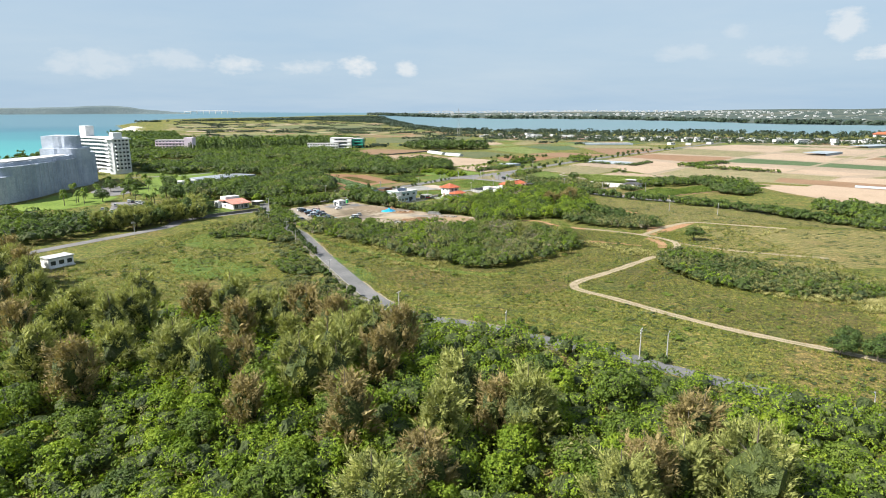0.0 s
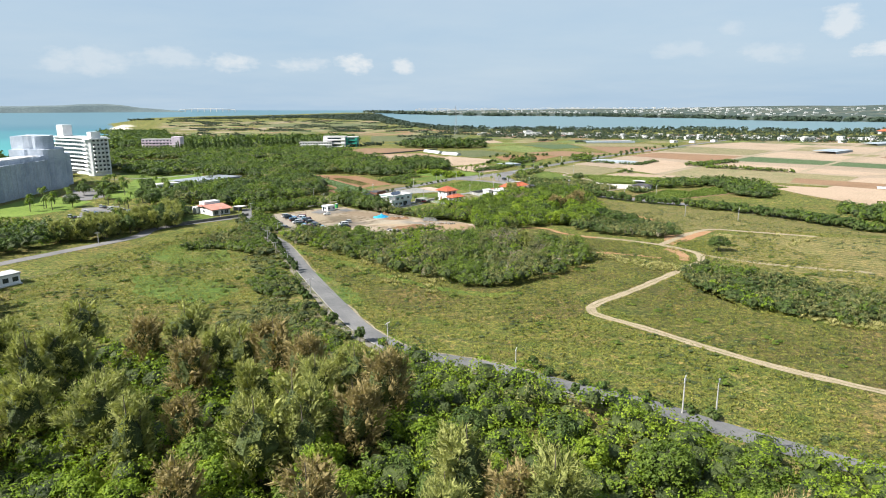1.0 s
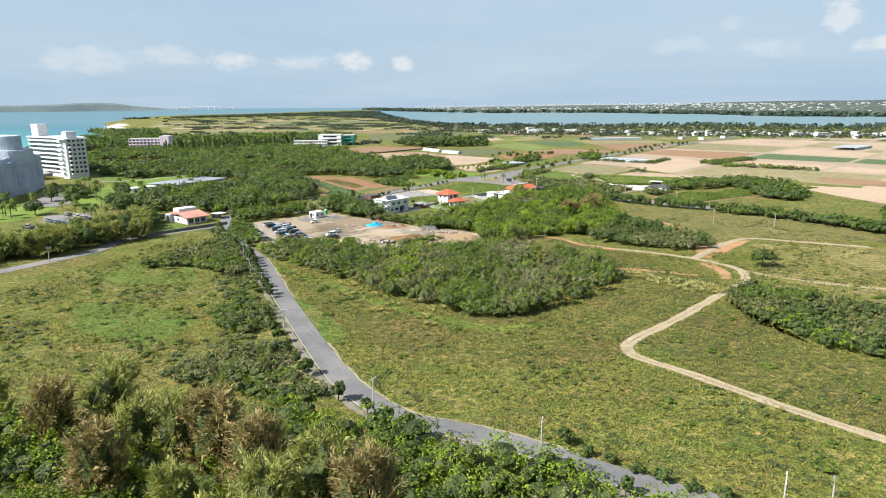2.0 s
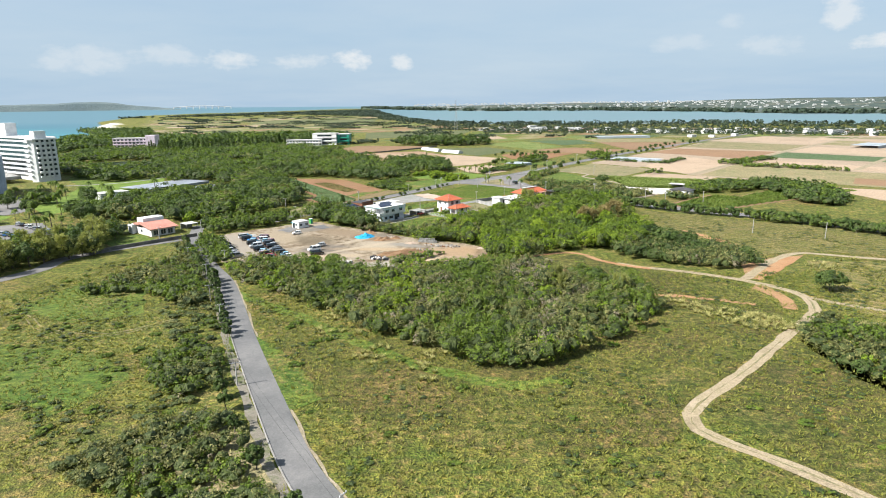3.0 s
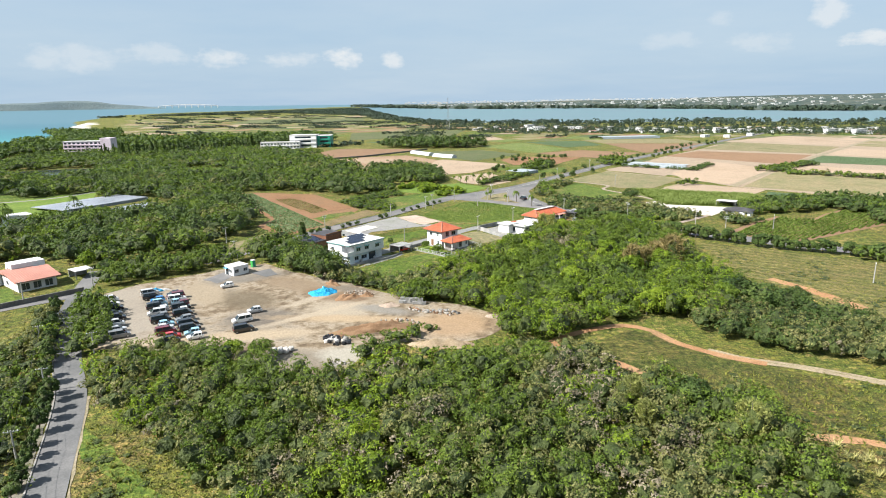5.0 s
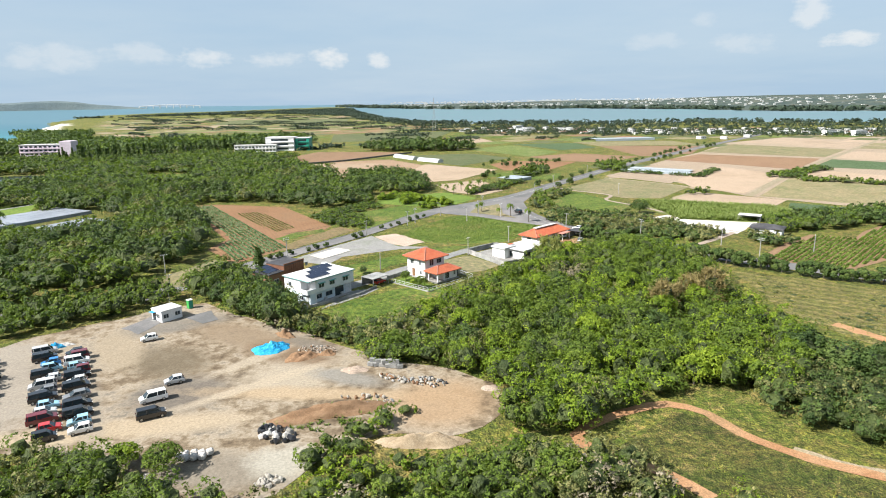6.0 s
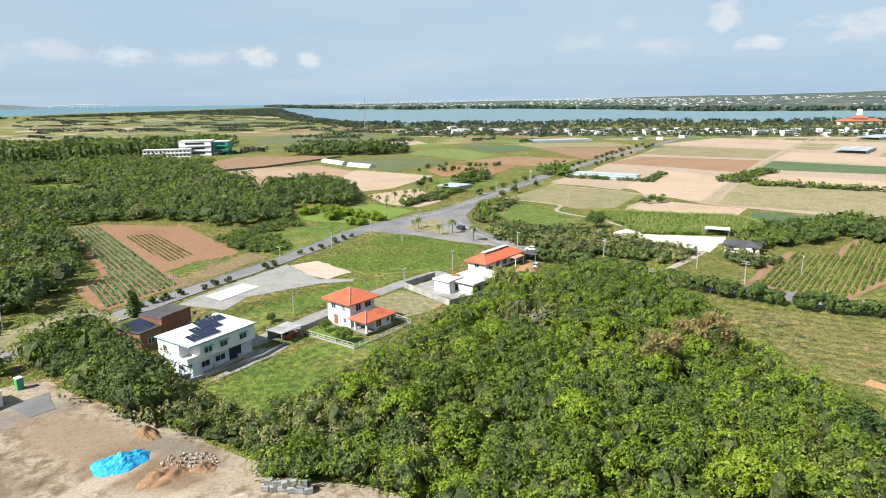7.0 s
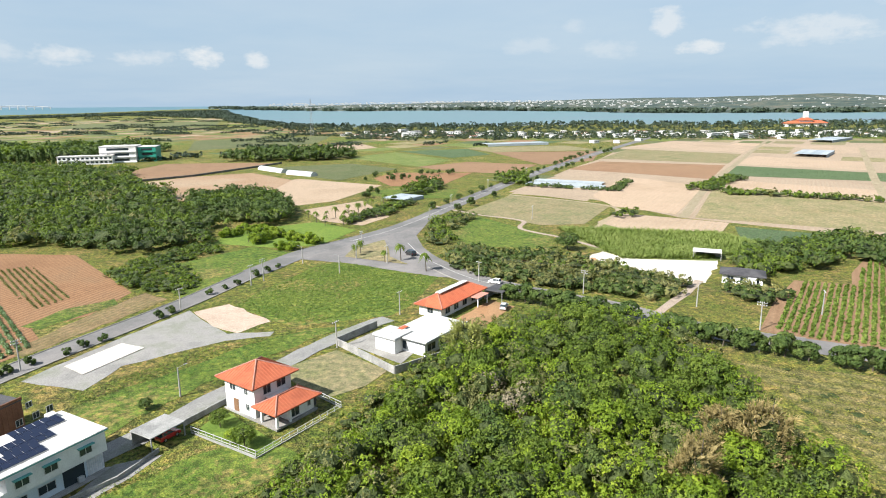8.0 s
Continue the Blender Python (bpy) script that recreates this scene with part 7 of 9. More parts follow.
def flat_house():
    h = thing("house", "low white concrete house with a stained flat roof", "house", pose(34, 378.6, g(34, 380), 0, 0, 42))
    L, D = 13, 8.5
    part("wall", boxed(0, 0, -0.5, L, D, 2.9), M["white_wall"], h)
    part("roof", boxed(-0.8, -0.9, 2.9, L + 0.3, D + 0.4, 3.12, bevel=0.03), M["roof_white"], h, "stained pale flat roof")
    part("parapet", boxed(-0.8, -0.9, 3.12, L + 0.3, -0.72, 3.3), M["white_wall"], h)
    part("upper_slab", boxed(-2.8, 5.0, 2.95, 2.6, D + 2.2, 3.4, bevel=0.03), M["roof_white"], h)
    part("side_wall", boxed(-2.4, 5.4, -0.5, -0.02, D + 1.8, 2.95), M["white_wall"], h)
    part("roof_patch", boxed(1.8, 7.0, 3.42, 4.0, 8.2, 3.46), M["roof_red"], h, "red tiled patch on the roof")
    dims = (0, 0, L, D)
    for at, w in ((2.0, 2.6), (6.0, 2.6), (10.4, 1.8)):
        window(h, "front", at, 0.7, w, 1.5, dims)
    window(h, "left", 3.0, 0.5, 2.2, 1.8, dims)
    door(h, "front", 8.2, 0.0, 0.9, 2.0, dims)
    return h


def orange_house():
    h = thing("house", "long low house with an orange tile roof", "house", pose(41.4, 396.6, 1.3, 0, 0, 43))
    L, D = 19.5, 7.8
    part("wall", boxed(0.9, 0.9, -0.3, L - 0.9, D - 0.9, 2.6), M["white_wall"], h)
    tile_roof(h, 0, 0, L, D, 2.65, 4.7)
    part("ridge_cover", boxed(3.9, D / 2 - 0.7, 4.62, 15.6, D / 2 + 0.7, 4.84, bevel=0.05), M["roof_white"], h, "pale ridge cover")
    part("porch_roof", boxed(11.5, -2.2, 2.3, 16.5, 0.2, 2.42), M["roof_pink"], h)
    for x in (11.8, 16.0):
        part("porch_post", boxed(x, -2.0, -0.3, x + 0.2, -1.8, 2.3), M["white_wall"], h)
    dims = (0.9, 0.9, L - 0.9, D - 0.9)
    for at in (2.5, 6.0, 9.6, 13.5, 16.2):
        window(h, "front", at, 0.6, 1.9, 1.5, dims)
    window(h, "left", 3.0, 0.8, 1.6, 1.3, dims)
    window(h, "right", 3.0, 0.8, 1.6, 1.3, dims)
    return h


def brown_house():
    h = thing("house", "dark brown timber-clad house with solar panels", "house", pose(-36.2, 356.0, 0.6, 0, 0, 56))
    L, D = 12.6, 6.6
    part("wall", boxed(5.2, 0, -0.5, L, D, 5.2), M["brown_wall"], h)
    part("low_wall", boxed(0, 0.06, -0.5, 5.19, D - 0.06, 3.9), M["wood"], h, "lower wing of lighter brown timber")
    for i in range(9):
        x = 5.5 + i * 0.8
        part("batten", boxed(x, -0.05, -0.3, x + 0.06, -0.002, 5.1), M["brown_wall"], h)
    part("roof", boxed(5.1, -0.12, 5.2, L + 0.12, D + 0.12, 5.38, bevel=0.03), M["roof_dark"], h, "dark flat roof")
    part("low_roof", boxed(-0.3, -0.2, 3.9, 5.09, D + 0.2, 4.08, bevel=0.03), M["roof_dark"], h, "dark flat roof of the lower wing")
    part("parapet", boxed(5.2, -0.1, 5.38, L + 0.1, 0.1, 5.75), M["brown_wall"], h)
    dims = (5.2, 0, L, D)
    for at in (6.6, 9.2, 11.4):
        window(h, "front", at, 1.4, 1.1, 1.1, dims)
    window(h, "front", 8.4, 3.6, 1.0, 0.9, dims)
    low = (0, 0.06, 5.19, D - 0.06)
    window(h, "front", 2.4, 1.2, 1.6, 1.2, low)
    window(h, "left", 2.2, 1.3, 1.6, 1.2, low)
    door(h, "left", 5.0, 0.0, 0.95, 2.1, low, "frame")
    solar_array(h, 0.2, 1.0, 4.09, 4, 3, 1.1, 1.5, 10)
    return h


def pink_house():
    h = thing("house", "low house with a faded pink roof and white block wing", "house", pose(-108, 320.5, 0.0, 0, 0, 50))
    part("wall", boxed(0.9, 1.2, -0.2, 10.2, 13.0, 2.7), M["plaster"], h)
    bm = bmesh.new()
    lo = [bm.verts.new(v) for v in ((0, 0, 2.75), (11.2, 0, 2.75), (11.2, 9.2, 4.3), (0, 9.2, 4.3))]
    hi = [bm.verts.new((v.co.x, v.co.y, v.co.z + 0.22)) for v in lo]
    for i in range(4):
        bm.faces.new((lo[i], lo[(i + 1) % 4], hi[(i + 1) % 4], hi[i]))
    bm.faces.new(hi)
    bm.faces.new(lo[::-1])
    roof = part("roof", bm, M["roof_pink"], h, "faded pink tile roof")
    bm = bmesh.new()
    for i in range(19):
        rod(bm, (0.3 + i * 0.59, 0, 2.99), (0.3 + i * 0.59, 9.2, 4.54), 0.05, sides=4)
    part("tile_ribs", bm, M["roof_pink"], roof)
    part("back_roof", prism(bmesh.new(), rect(0.2, 9.3, 8.4, 14), 3.6, 4.1), M["roof_pink"], h, "faded pink tile roof")
    part("white_block", boxed(3.2, 12.2, -0.2, 11.6, 17.0, 5.4, bevel=0.03), M["white_wall"], h)
    part("low_block", boxed(-0.8, 13.1, -0.2, 3.15, 16.6, 3.4, bevel=0.03), M["white_wall"], h)
    dims = (0.9, 1.2, 10.2, 13.0)
    for at in (1.8, 4.6, 7.4):
        window(h, "front", at, 0.4, 2.0, 1.9, dims)
    window(h, "left", 4.0, 0.9, 1.4, 1.1, dims)
    window(h, "right", 4.0, 0.9, 1.4, 1.1, dims)
    window(h, "left", 1.6, 3.6, 1.0, 0.9, (3.2, 12.2, 11.6, 17.0))
    return h


def dark_house():
    h = thing("house", "small house with a dark grey hipped roof among trees", "house", pose(117.5, 407, 1.3, 0, 0, -38))
    part("wall", boxed(0.7, 0.7, -0.3, 10.3, 6.8, 2.5), M["white_wall"], h)
    bm, _, _ = hip_roof(bmesh.new(), 0, 0, 11, 7.5, 2.55, 3.7)
    part("roof", bm, M["roof_dark"], h)
    dims = (0.7, 0.7, 10.3, 6.8)
    for at in (2, 5, 8):
        window(h, "front", at, 0.7, 1.5, 1.3, dims)
    part("porch", boxed(6.8, -1.8, -0.3, 8.8, 0.65, 2.2), M["white_wall"], h)
    return h


blue_house()
red_house()
flat_house()
orange_house()
brown_house()
pink_house()
dark_house()


def low_wall(name, pts, height, mat, label, width=0.18):
    t = thing(name, label, "wall")
    for (x0, y0), (x1, y1) in zip(pts, pts[1:]):
        ln = math.hypot(x1 - x0, y1 - y0)
        n = max(1, round(ln / 4))
        for i in range(n):
            p = part("wall_section", boxed(0, -width / 2, -0.4, ln / n - 0.02, width / 2, height, bevel=0.02), M[mat], t)
            x, y = x0 + (x1 - x0) * i / n, y0 + (y1 - y0) * i / n
            p.matrix_basis = pose(x, y, g(x, y), 0, 0, math.degrees(math.atan2(y1 - y0, x1 - x0)))
    return t


low_wall("boundary_wall", [(37.2, 377.2), (27.3, 372.6), (18, 388.5), (27, 396.2)], 1.5, "grey_wall", "weathered concrete block wall round a yard")
low_wall("stone_wall", [(-91.3, 322), (-96.5, 316.8), (-104, 309), (-111.5, 301), (-114, 296)], 1.3, "stone_wall", "dark stone garden wall along the road", 0.4)
low_wall("boundary_wall", [(-25, 340.5), (-12.4, 350.2), (-8.6, 356)], 0.7, "grey_wall", "low weathered concrete wall behind the house", 0.25)
low_wall("boundary_wall", [(-6.3, 362.5), (2.5, 372)], 1.0, "grey_wall", "dark block wall along the lane", 0.2)
patch("yard", [(29, 376.5), (20, 388.5), (27, 394.5), (36, 386)], M["kerb"], "pale concrete yard", 0.06, category="yard")
patch("yard", [(14, 366), (7, 379), (18, 386), (26, 374), (22, 369)], M["stubble"], "dry sparse grass plot", 0.06, 0.4, "yard")
patch("yard", [(-4.6, 360), (4.8, 351.5), (8, 354), (-1, 366)], M["lawn"], "small green garden lawn", 0.07, 0.2, "yard")
patch("yard", [(42, 394), (47, 389), (60, 402), (56, 408)], M["redearth"], "earth yard with parked cars", 0.06, 0.3, "yard")
patch("yard", [(-21, 340), (-11, 350), (-8, 355), (-14, 354)], M["gravel"], "grey strip of ground by the house", 0.05, 0.2, "yard")
patch("concrete_slab", [(-31.5, 389.8), (-24, 399.5), (-19, 395.8), (-27, 385.2)], M["white"], "white concrete slab", 0.16, category="slab")
patch("yard", [(-122, 312), (-112, 303), (-100, 316), (-108, 320), (-114, 326), (-124, 326)], M["green"], "garden lawn by the pink-roofed house", 0.06, 0.4, "yard")


def fence(pts, label):
    t = thing("fence", label, "fence")
    for (x0, y0), (x1, y1) in zip(pts, pts[1:]):
        ln = math.hypot(x1 - x0, y1 - y0)
        n = round(ln / 1.6)
        m = pose(x0, y0, g(x0, y0), 0, 0, math.degrees(math.atan2(y1 - y0, x1 - x0)))
        b = part("base", boxed(0, -0.08, -0.3, ln, 0.08, 0.22), M["grey_wall"], t)
        b.matrix_basis = m
        part("rail", boxed(0, -0.03, 1.0, ln, 0.03, 1.08), M["frame"], b)
        part("rail", boxed(0, -0.03, 0.5, ln, 0.03, 0.56), M["frame"], b)
        for i in range(n + 1):
            p = part("post", boxed(ln * i / n - 0.04, -0.04, 0.3, ln * i / n + 0.04, 0.04, 1.15), M["frame"], t)
            p.matrix_basis = m
    return t


fence([(-5, 360.2), (4.8, 351.0), (17.2, 362.6), (13.8, 367.2)], "white metal garden fence on a low wall")


def carport(x, y, yaw, w, d, label, roof="roof_white"):
    t = thing("carport", label, "carport", pose(x, y, g(x, y), 0, 0, yaw))
    part("roof", boxed(0, 0, 2.3, w, d, 2.45, bevel=0.03), M[roof], t)
    for a in ((0.1, 0.1), (w - 0.25, 0.1), (0.1, d - 0.25), (w - 0.25, d - 0.25)):
        part("post", boxed(a[0], a[1], 0, a[0] + 0.15, a[1] + 0.15, 2.3), M["grey_wall"], t)
    part("back_wall", boxed(0.1, d - 0.12, 0, w - 0.1, d - 0.02, 2.3), M["grey_wall"], t)
    return t


low_wall("stone_wall", [(-86, 690), (-57, 710), (-20, 758), (-2, 784)], 1.3, "stone_wall", "dark stone field wall between tilled fields", 0.8)
carport(-9.4, 355.4, 48, 5.8, 4.6, "grey flat-roofed carport by the lane", "grey_wall")
carport(-99.5, 333.2, 50, 5.0, 5.0, "grey flat-roofed carport beside the pink-roofed house")
carport(58, 405.5, 43, 5.5, 5.0, "dark-roofed carport with solar panels", "roof_dark")
carport(126, 431, -35, 8, 5, "white flat-roofed open shed in the coral yard")


def site_office():
    t = thing("site_office", "white prefabricated site office hut on the lot", "hut", pose(-55.4, 333.8, 0.1, 0, 0, 50))
    part("body", boxed(0, 0, 0, 4.9, 4.4, 2.6, bevel=0.03), M["white_wall"], t)
    part("roof", boxed(-0.12, -0.12, 2.6, 5.02, 4.52, 2.75, bevel=0.03), M["roof_white"], t)
    d = (0, 0, 4.9, 4.4)
    window(t, "front", 1.0, 0.9, 1.3, 1.0, d)
    window(t, "front", 3.8, 0.9, 1.3, 1.0, d)
    window(t, "left", 2.9, 0.9, 1.2, 1.0, d)
    door(t, "left", 1.2, 0.05, 1.3, 2.0, d, "glass")
    part("awning", boxed(-0.9, 2.4, 2.1, 0, 4.0, 2.16), M["tarp"], t, "small blue awning")
    part("step", boxed(-0.8, 2.6, -0.1, -0.05, 3.8, 0.12), M["grey_wall"], t)
    part("mast", rod(bmesh.new(), (4.6, 4.6, 0), (4.6, 4.6, 5.2), 0.04, 0.03), M["steel"], t)
    return t


site_office()
toilet = thing("portable_toilet", "bright green portable toilet cabin", "toilet", pose(-52.6, 343.6, 0.3, 0, 0, 48))
part("body", boxed(-0.55, -0.55, 0, 0.55, 0.55, 2.0, bevel=0.05), M["toilet"], toilet)
part("roof", boxed(-0.6, -0.6, 2.0, 0.6, 0.6, 2.2, bevel=0.08), M["white_wall"], toilet)
part("door", boxed(-0.4, -0.585, 0.1, 0.4, -0.555, 1.9), M["greenwall"], toilet)
patch("asphalt_pad", [(-51.5, 337), (-47, 341.5), (-43.5, 335), (-46, 332.6)], M["asphalt"], "patch of dark asphalt on the lot", 0.10, 0.2, "pad")
patch("asphalt_pad", [(-63, 331), (-60, 338), (-56, 334), (-58, 327)], M["asphalt"], "patch of dark asphalt by the hut", 0.09, 0.4, "pad")


# ---- cars ----
def car(kind, label):
    """A parked car: van, minivan or hatchback, nose along +x."""
    L, W, H, nose, tail = {"van": (4.4, 1.66, 1.76, 0.8, 0.18), "hatch": (3.4, 1.48, 1.43, 0.9, 0.33), "box": (3.3, 1.44, 1.72, 0.58, 0.10), "sedan": (4.2, 1.64, 1.4, 1.15, 0.7)}[kind]
    t = thing("car", label, "car")
    belt = 0.92 if H < 1.6 else 1.05
    prof = [(-L / 2, 0.28), (-L / 2 - 0.02, belt * 0.75), (-L / 2 + 0.04, belt), (L / 2 - nose, belt), (L / 2 - 0.18, belt * 0.84), (L / 2, belt * 0.6), (L / 2 - 0.03, 0.28)]
    bm = bmesh.new()
    a = [bm.verts.new((x, -W / 2, z)) for x, z in prof]
    b = [bm.verts.new((x, W / 2, z)) for x, z in prof]
    n = len(prof)
    for i in range(n):
        bm.faces.new((a[i], b[i], b[(i + 1) % n], a[(i + 1) % n]))
    bm.faces.new(a)
    bm.faces.new(b[::-1])
    bmesh.ops.recalc_face_normals(bm, faces=bm.faces)
    bmesh.ops.bevel(bm, geom=bm.edges[:], offset=0.07, segments=2, affect="EDGES", profile=0.6)
    body = part("body", bm, M["carpaint"], t)

    def cabin(x0, x1, x2, x3, z0, z1, inset, mat, name, parent):
        bm = bmesh.new()
        w0, w1 = W / 2 - 0.05, W / 2 - inset
        lo = [bm.verts.new(v) for v in ((x0, -w0, z0), (x3, -w0, z0), (x3, w0, z0), (x0, w0, z0))]
        hi = [bm.verts.new(v) for v in ((x1, -w1, z1), (x2, -w1, z1), (x2, w1, z1), (x1, w1, z1))]
        for i in range(4):
            bm.faces.new((lo[i], lo[(i + 1) % 4], hi[(i + 1) % 4], hi[i]))
        bm.faces.new(hi)
        return part(name, bm, M[mat], parent)

    x0, x3 = -L / 2 + 0.06, L / 2 - nose + 0.05
    x1, x2 = x0 + tail, x3 - 0.72
    cabin(x0, x1, x2, x3, belt - 0.02, H - 0.06, 0.17, "glass", "cabin_glass", t)
    bm = box(bmesh.new(), x1 - 0.03, -W / 2 + 0.15, H - 0.08, x2 + 0.03, W / 2 - 0.15, H, bevel=0.03)
    for x in (x1 + (x2 - x1) * 0.05, x1 + (x2 - x1) * 0.5, x2 - 0.04):
        for s in (-1, 1):
            part("pillar", rod(bmesh.new(), (x, s * (W / 2 - 0.17), H - 0.05), (x + (0.0 if x < x2 - 0.1 else 0.55), s * (W / 2 - 0.045), belt), 0.045, sides=4), M["carpaint"], t)
    roof = part("roof", bm, M["carpaint"], t)
    for sx in (-1, 1):
        for sy in (-1, 1):
            x, y = sx * (L / 2 - 0.72), sy * (W / 2 - 0.1)
            w = part("wheel", rod(bmesh.new(), (x, y - 0.1, 0.3), (x, y + 0.1, 0.3), 0.3, sides=14), M["rubber"], t)
            part("rim", rod(bmesh.new(), (x, y + sy * 0.09, 0.3), (x, y + sy * 0.115, 0.3), 0.19, sides=10), M["alu"], w)
    for s in (-1, 1):
        part("headlight", boxed(L / 2 - 0.16, s * (W / 2 - 0.32) - 0.16, belt * 0.62, L / 2 + 0.005, s * (W / 2 - 0.32) + 0.16, belt * 0.78), M["lamp"], t)
        part("tail_light", boxed(-L / 2 - 0.025, s * (W / 2 - 0.15) - 0.07, belt * 0.7, -L / 2 + 0.03, s * (W / 2 - 0.15) + 0.07, belt * 1.0), M["taillamp"], t)
        part("mirror", boxed(x2 + 0.35, s * (W / 2 + 0.09) - 0.08, belt, x2 + 0.45, s * (W / 2 + 0.09) + 0.08, belt + 0.14), M["carpaint"], t)
    return t


COLOURS = {"white": (0.75, 0.75, 0.74), "black": (0.012, 0.012, 0.014), "silver": (0.45, 0.46, 0.47), "blue": (0.03, 0.17, 0.42), "light blue": (0.25, 0.45, 0.58), "dark red": (0.13, 0.015, 0.02), "grey": (0.16, 0.165, 0.17), "red": (0.4, 0.03, 0.03)}
KINDS = {"van": "minivan", "hatch": "hatchback", "box": "boxy small van", "sedan": "saloon car"}
CARS = {k: car(k, "parked car") for k in KINDS}
USED = set()


def park(kind, colour, x, y, yaw, where="parked on the coral lot", group="cars on the lot"):
    m = pose(x, y, g(x, y) + 0.09, 0, 0, yaw)
    if kind in USED:
        c = copy_thing(CARS[kind], m)
    else:
        c = CARS[kind]
        c.matrix_basis = m
        USED.add(kind)
    tagged(c, f"{colour} {KINDS[kind]} {where}", "car", group)
    for o in c.children_recursive:
        o.color = (*COLOURS[colour], 1)
    return c


LEFT_ROW = [("van", "silver", -72, 317.4), ("van", "black", -70, 314.0), ("hatch", "blue", -67.6, 311.6), ("box", "light blue", -65.8, 308.8), ("van", "black", -65.6, 306.0), ("hatch", "silver", -63.6, 304.2), ("van", "silver", -63.4, 301.4), ("hatch", "grey", -61.6, 299.2),
            ("van", "black", -60.6, 296.6), ("hatch", "light blue", -58.2, 293.9), ("hatch", "silver", -57.4, 291.5), ("van", "dark red", -56.4, 289.0), ("hatch", "red", -53.8, 286.3), ("box", "black", -52.9, 283.4)]
RIGHT_ROW = [("hatch", "black", -65.6, 316.4), ("van", "dark red", -64.2, 314.2), ("van", "white", -62.9, 312.0), ("hatch", "light blue", -61.6, 309.6), ("box", "dark red", -60.0, 307.4), ("van", "black", -59.4, 305.2), ("hatch", "silver", -58.4, 303.0), ("van", "black", -57.2, 300.6),
             ("sedan", "grey", -55.4, 297.2), ("van", "black", -53.4, 293.6), ("van", "black", -51.8, 290.6), ("hatch", "light blue", -50.4, 288.2), ("hatch", "white", -48.9, 285.6)]
for kind, colour, x, y in LEFT_ROW + RIGHT_ROW:
    park(kind, colour, x, y, 30 + rnd.uniform(-4, 4) + rnd.choice((0, 180)))
park("hatch", "silver", -41, 302, 208)
park("van", "white", -42, 295.4, 212)
park("van", "black", -40, 289.6, 28)
park("hatch", "white", -54, 323.2, 208)
for i, (kind, colour) in enumerate((("box", "white"), ("hatch", "white"), ("van", "black"), ("hatch", "grey"), ("van", "black"), ("box", "white"), ("hatch", "silver"), ("van", "grey"))):
    park(kind, colour, -79.4 + 2.0 * i, 312.5 - 3.6 * i, 30, "parked beside the hedge", "cars by the hedge")
park("box", "white", -87.5, 303, 118, "on the narrow road", "cars on the road")
park("van", "black", 45, 457.5, 110, "at the road junction", "cars on the road")
park("hatch", "white", 61, 421, 140, "by the side road", "cars on the road")
park("hatch", "white", 59.5, 412.5, 45, "in the yard", "cars in the yard")
park("van", "white", 62.5, 413, 45, "in the yard", "cars in the yard")
park("hatch", "silver", 57, 401, 60, "in the yard", "cars in the yard")
park("hatch", "red", -8, 359.4, 48, "under the carport", "cars at the houses")
park("box", "white", -42, 368, 60, "beside the brown house", "cars at the houses")
for i in range(26):
    park(rnd.choice(("hatch", "van", "sedan")), rnd.choice(("white", "silver", "black", "blue", "grey")), -149 - (i % 9) * 3.1 + rnd.uniform(-0.5, 0.5) - (i // 9) * 2, 300 + (i // 9) * 16 + (i % 9) * 2.2, 115, "in the hotel car park", "cars at the hotel")


# ---- heaps and stores on the lot ----
def heap(name, x, y, r, h, mat, label, category, seed, squash=0.7, yaw=0, rough=0.25):
    """A low heap with a ragged foot and a lumpy top."""
    bm = bmesh.new()
    bmesh.ops.create_grid(bm, x_segments=30, y_segments=30, size=1.25)
    off = Vector((seed * 3.1, seed * 1.7, 0))
    for v in bm.verts:
        n = noise.noise(v.co * 1.6 + off) + 0.6 * noise.noise(v.co * 4.1 + off) + 0.35 * noise.noise(v.co * 9.0 + off)
        d = v.co.length * (1 + 0.35 * noise.noise(v.co * 1.3 - off))
        top = max(0.0, 1 - d * d) ** 1.2
        v.co = Vector((v.co.x * r, v.co.y * r * squash, h * top * (1 + 1.6 * rough * n) + 0.5 * rough * h * n * min(1, 4 * top) - (0.14 if top < 0.01 else 0)))
    bmesh.ops.delete(bm, geom=[v for v in bm.verts if v.co.z < -0.13 and all(e.other_vert(v).co.z < -0.13 for e in v.link_edges)], context="VERTS")
    for f in bm.faces:
        f.smooth = mat != "tarp"
    t = new(name, finish(bm, name, M[mat]))
    t.matrix_basis = pose(x, y, g(x, y) + 0.06, 0, 0, yaw)
    return tagged(t, label, category)


def stones(name, x, y, rx, ry, n, size, mats, label, category, seed, yaw=0):
    r = random.Random(seed)
    t = thing(name, label, category, pose(x, y, g(x, y) + 0.08, 0, 0, yaw))
    for i in range(n):
        bm = bmesh.new()
        bmesh.ops.create_icosphere(bm, subdivisions=1, radius=1)
        for v in bm.verts:
            v.co *= r.uniform(0.7, 1.15)
        a, d = r.uniform(0, 6.3), math.sqrt(r.random())
        s = size * r.uniform(0.5, 1.3)
        p = part("stone", bm, M[r.choice(mats)], t)
        p.matrix_basis = pose(math.cos(a) * d * rx, math.sin(a) * d * ry, s * 0.3 + 0.5 * size * (1 - d), r.uniform(0, 90), r.uniform(0, 90), 0) @ Matrix.Diagonal((s, s * 0.8, s * 0.6, 1))
    return t


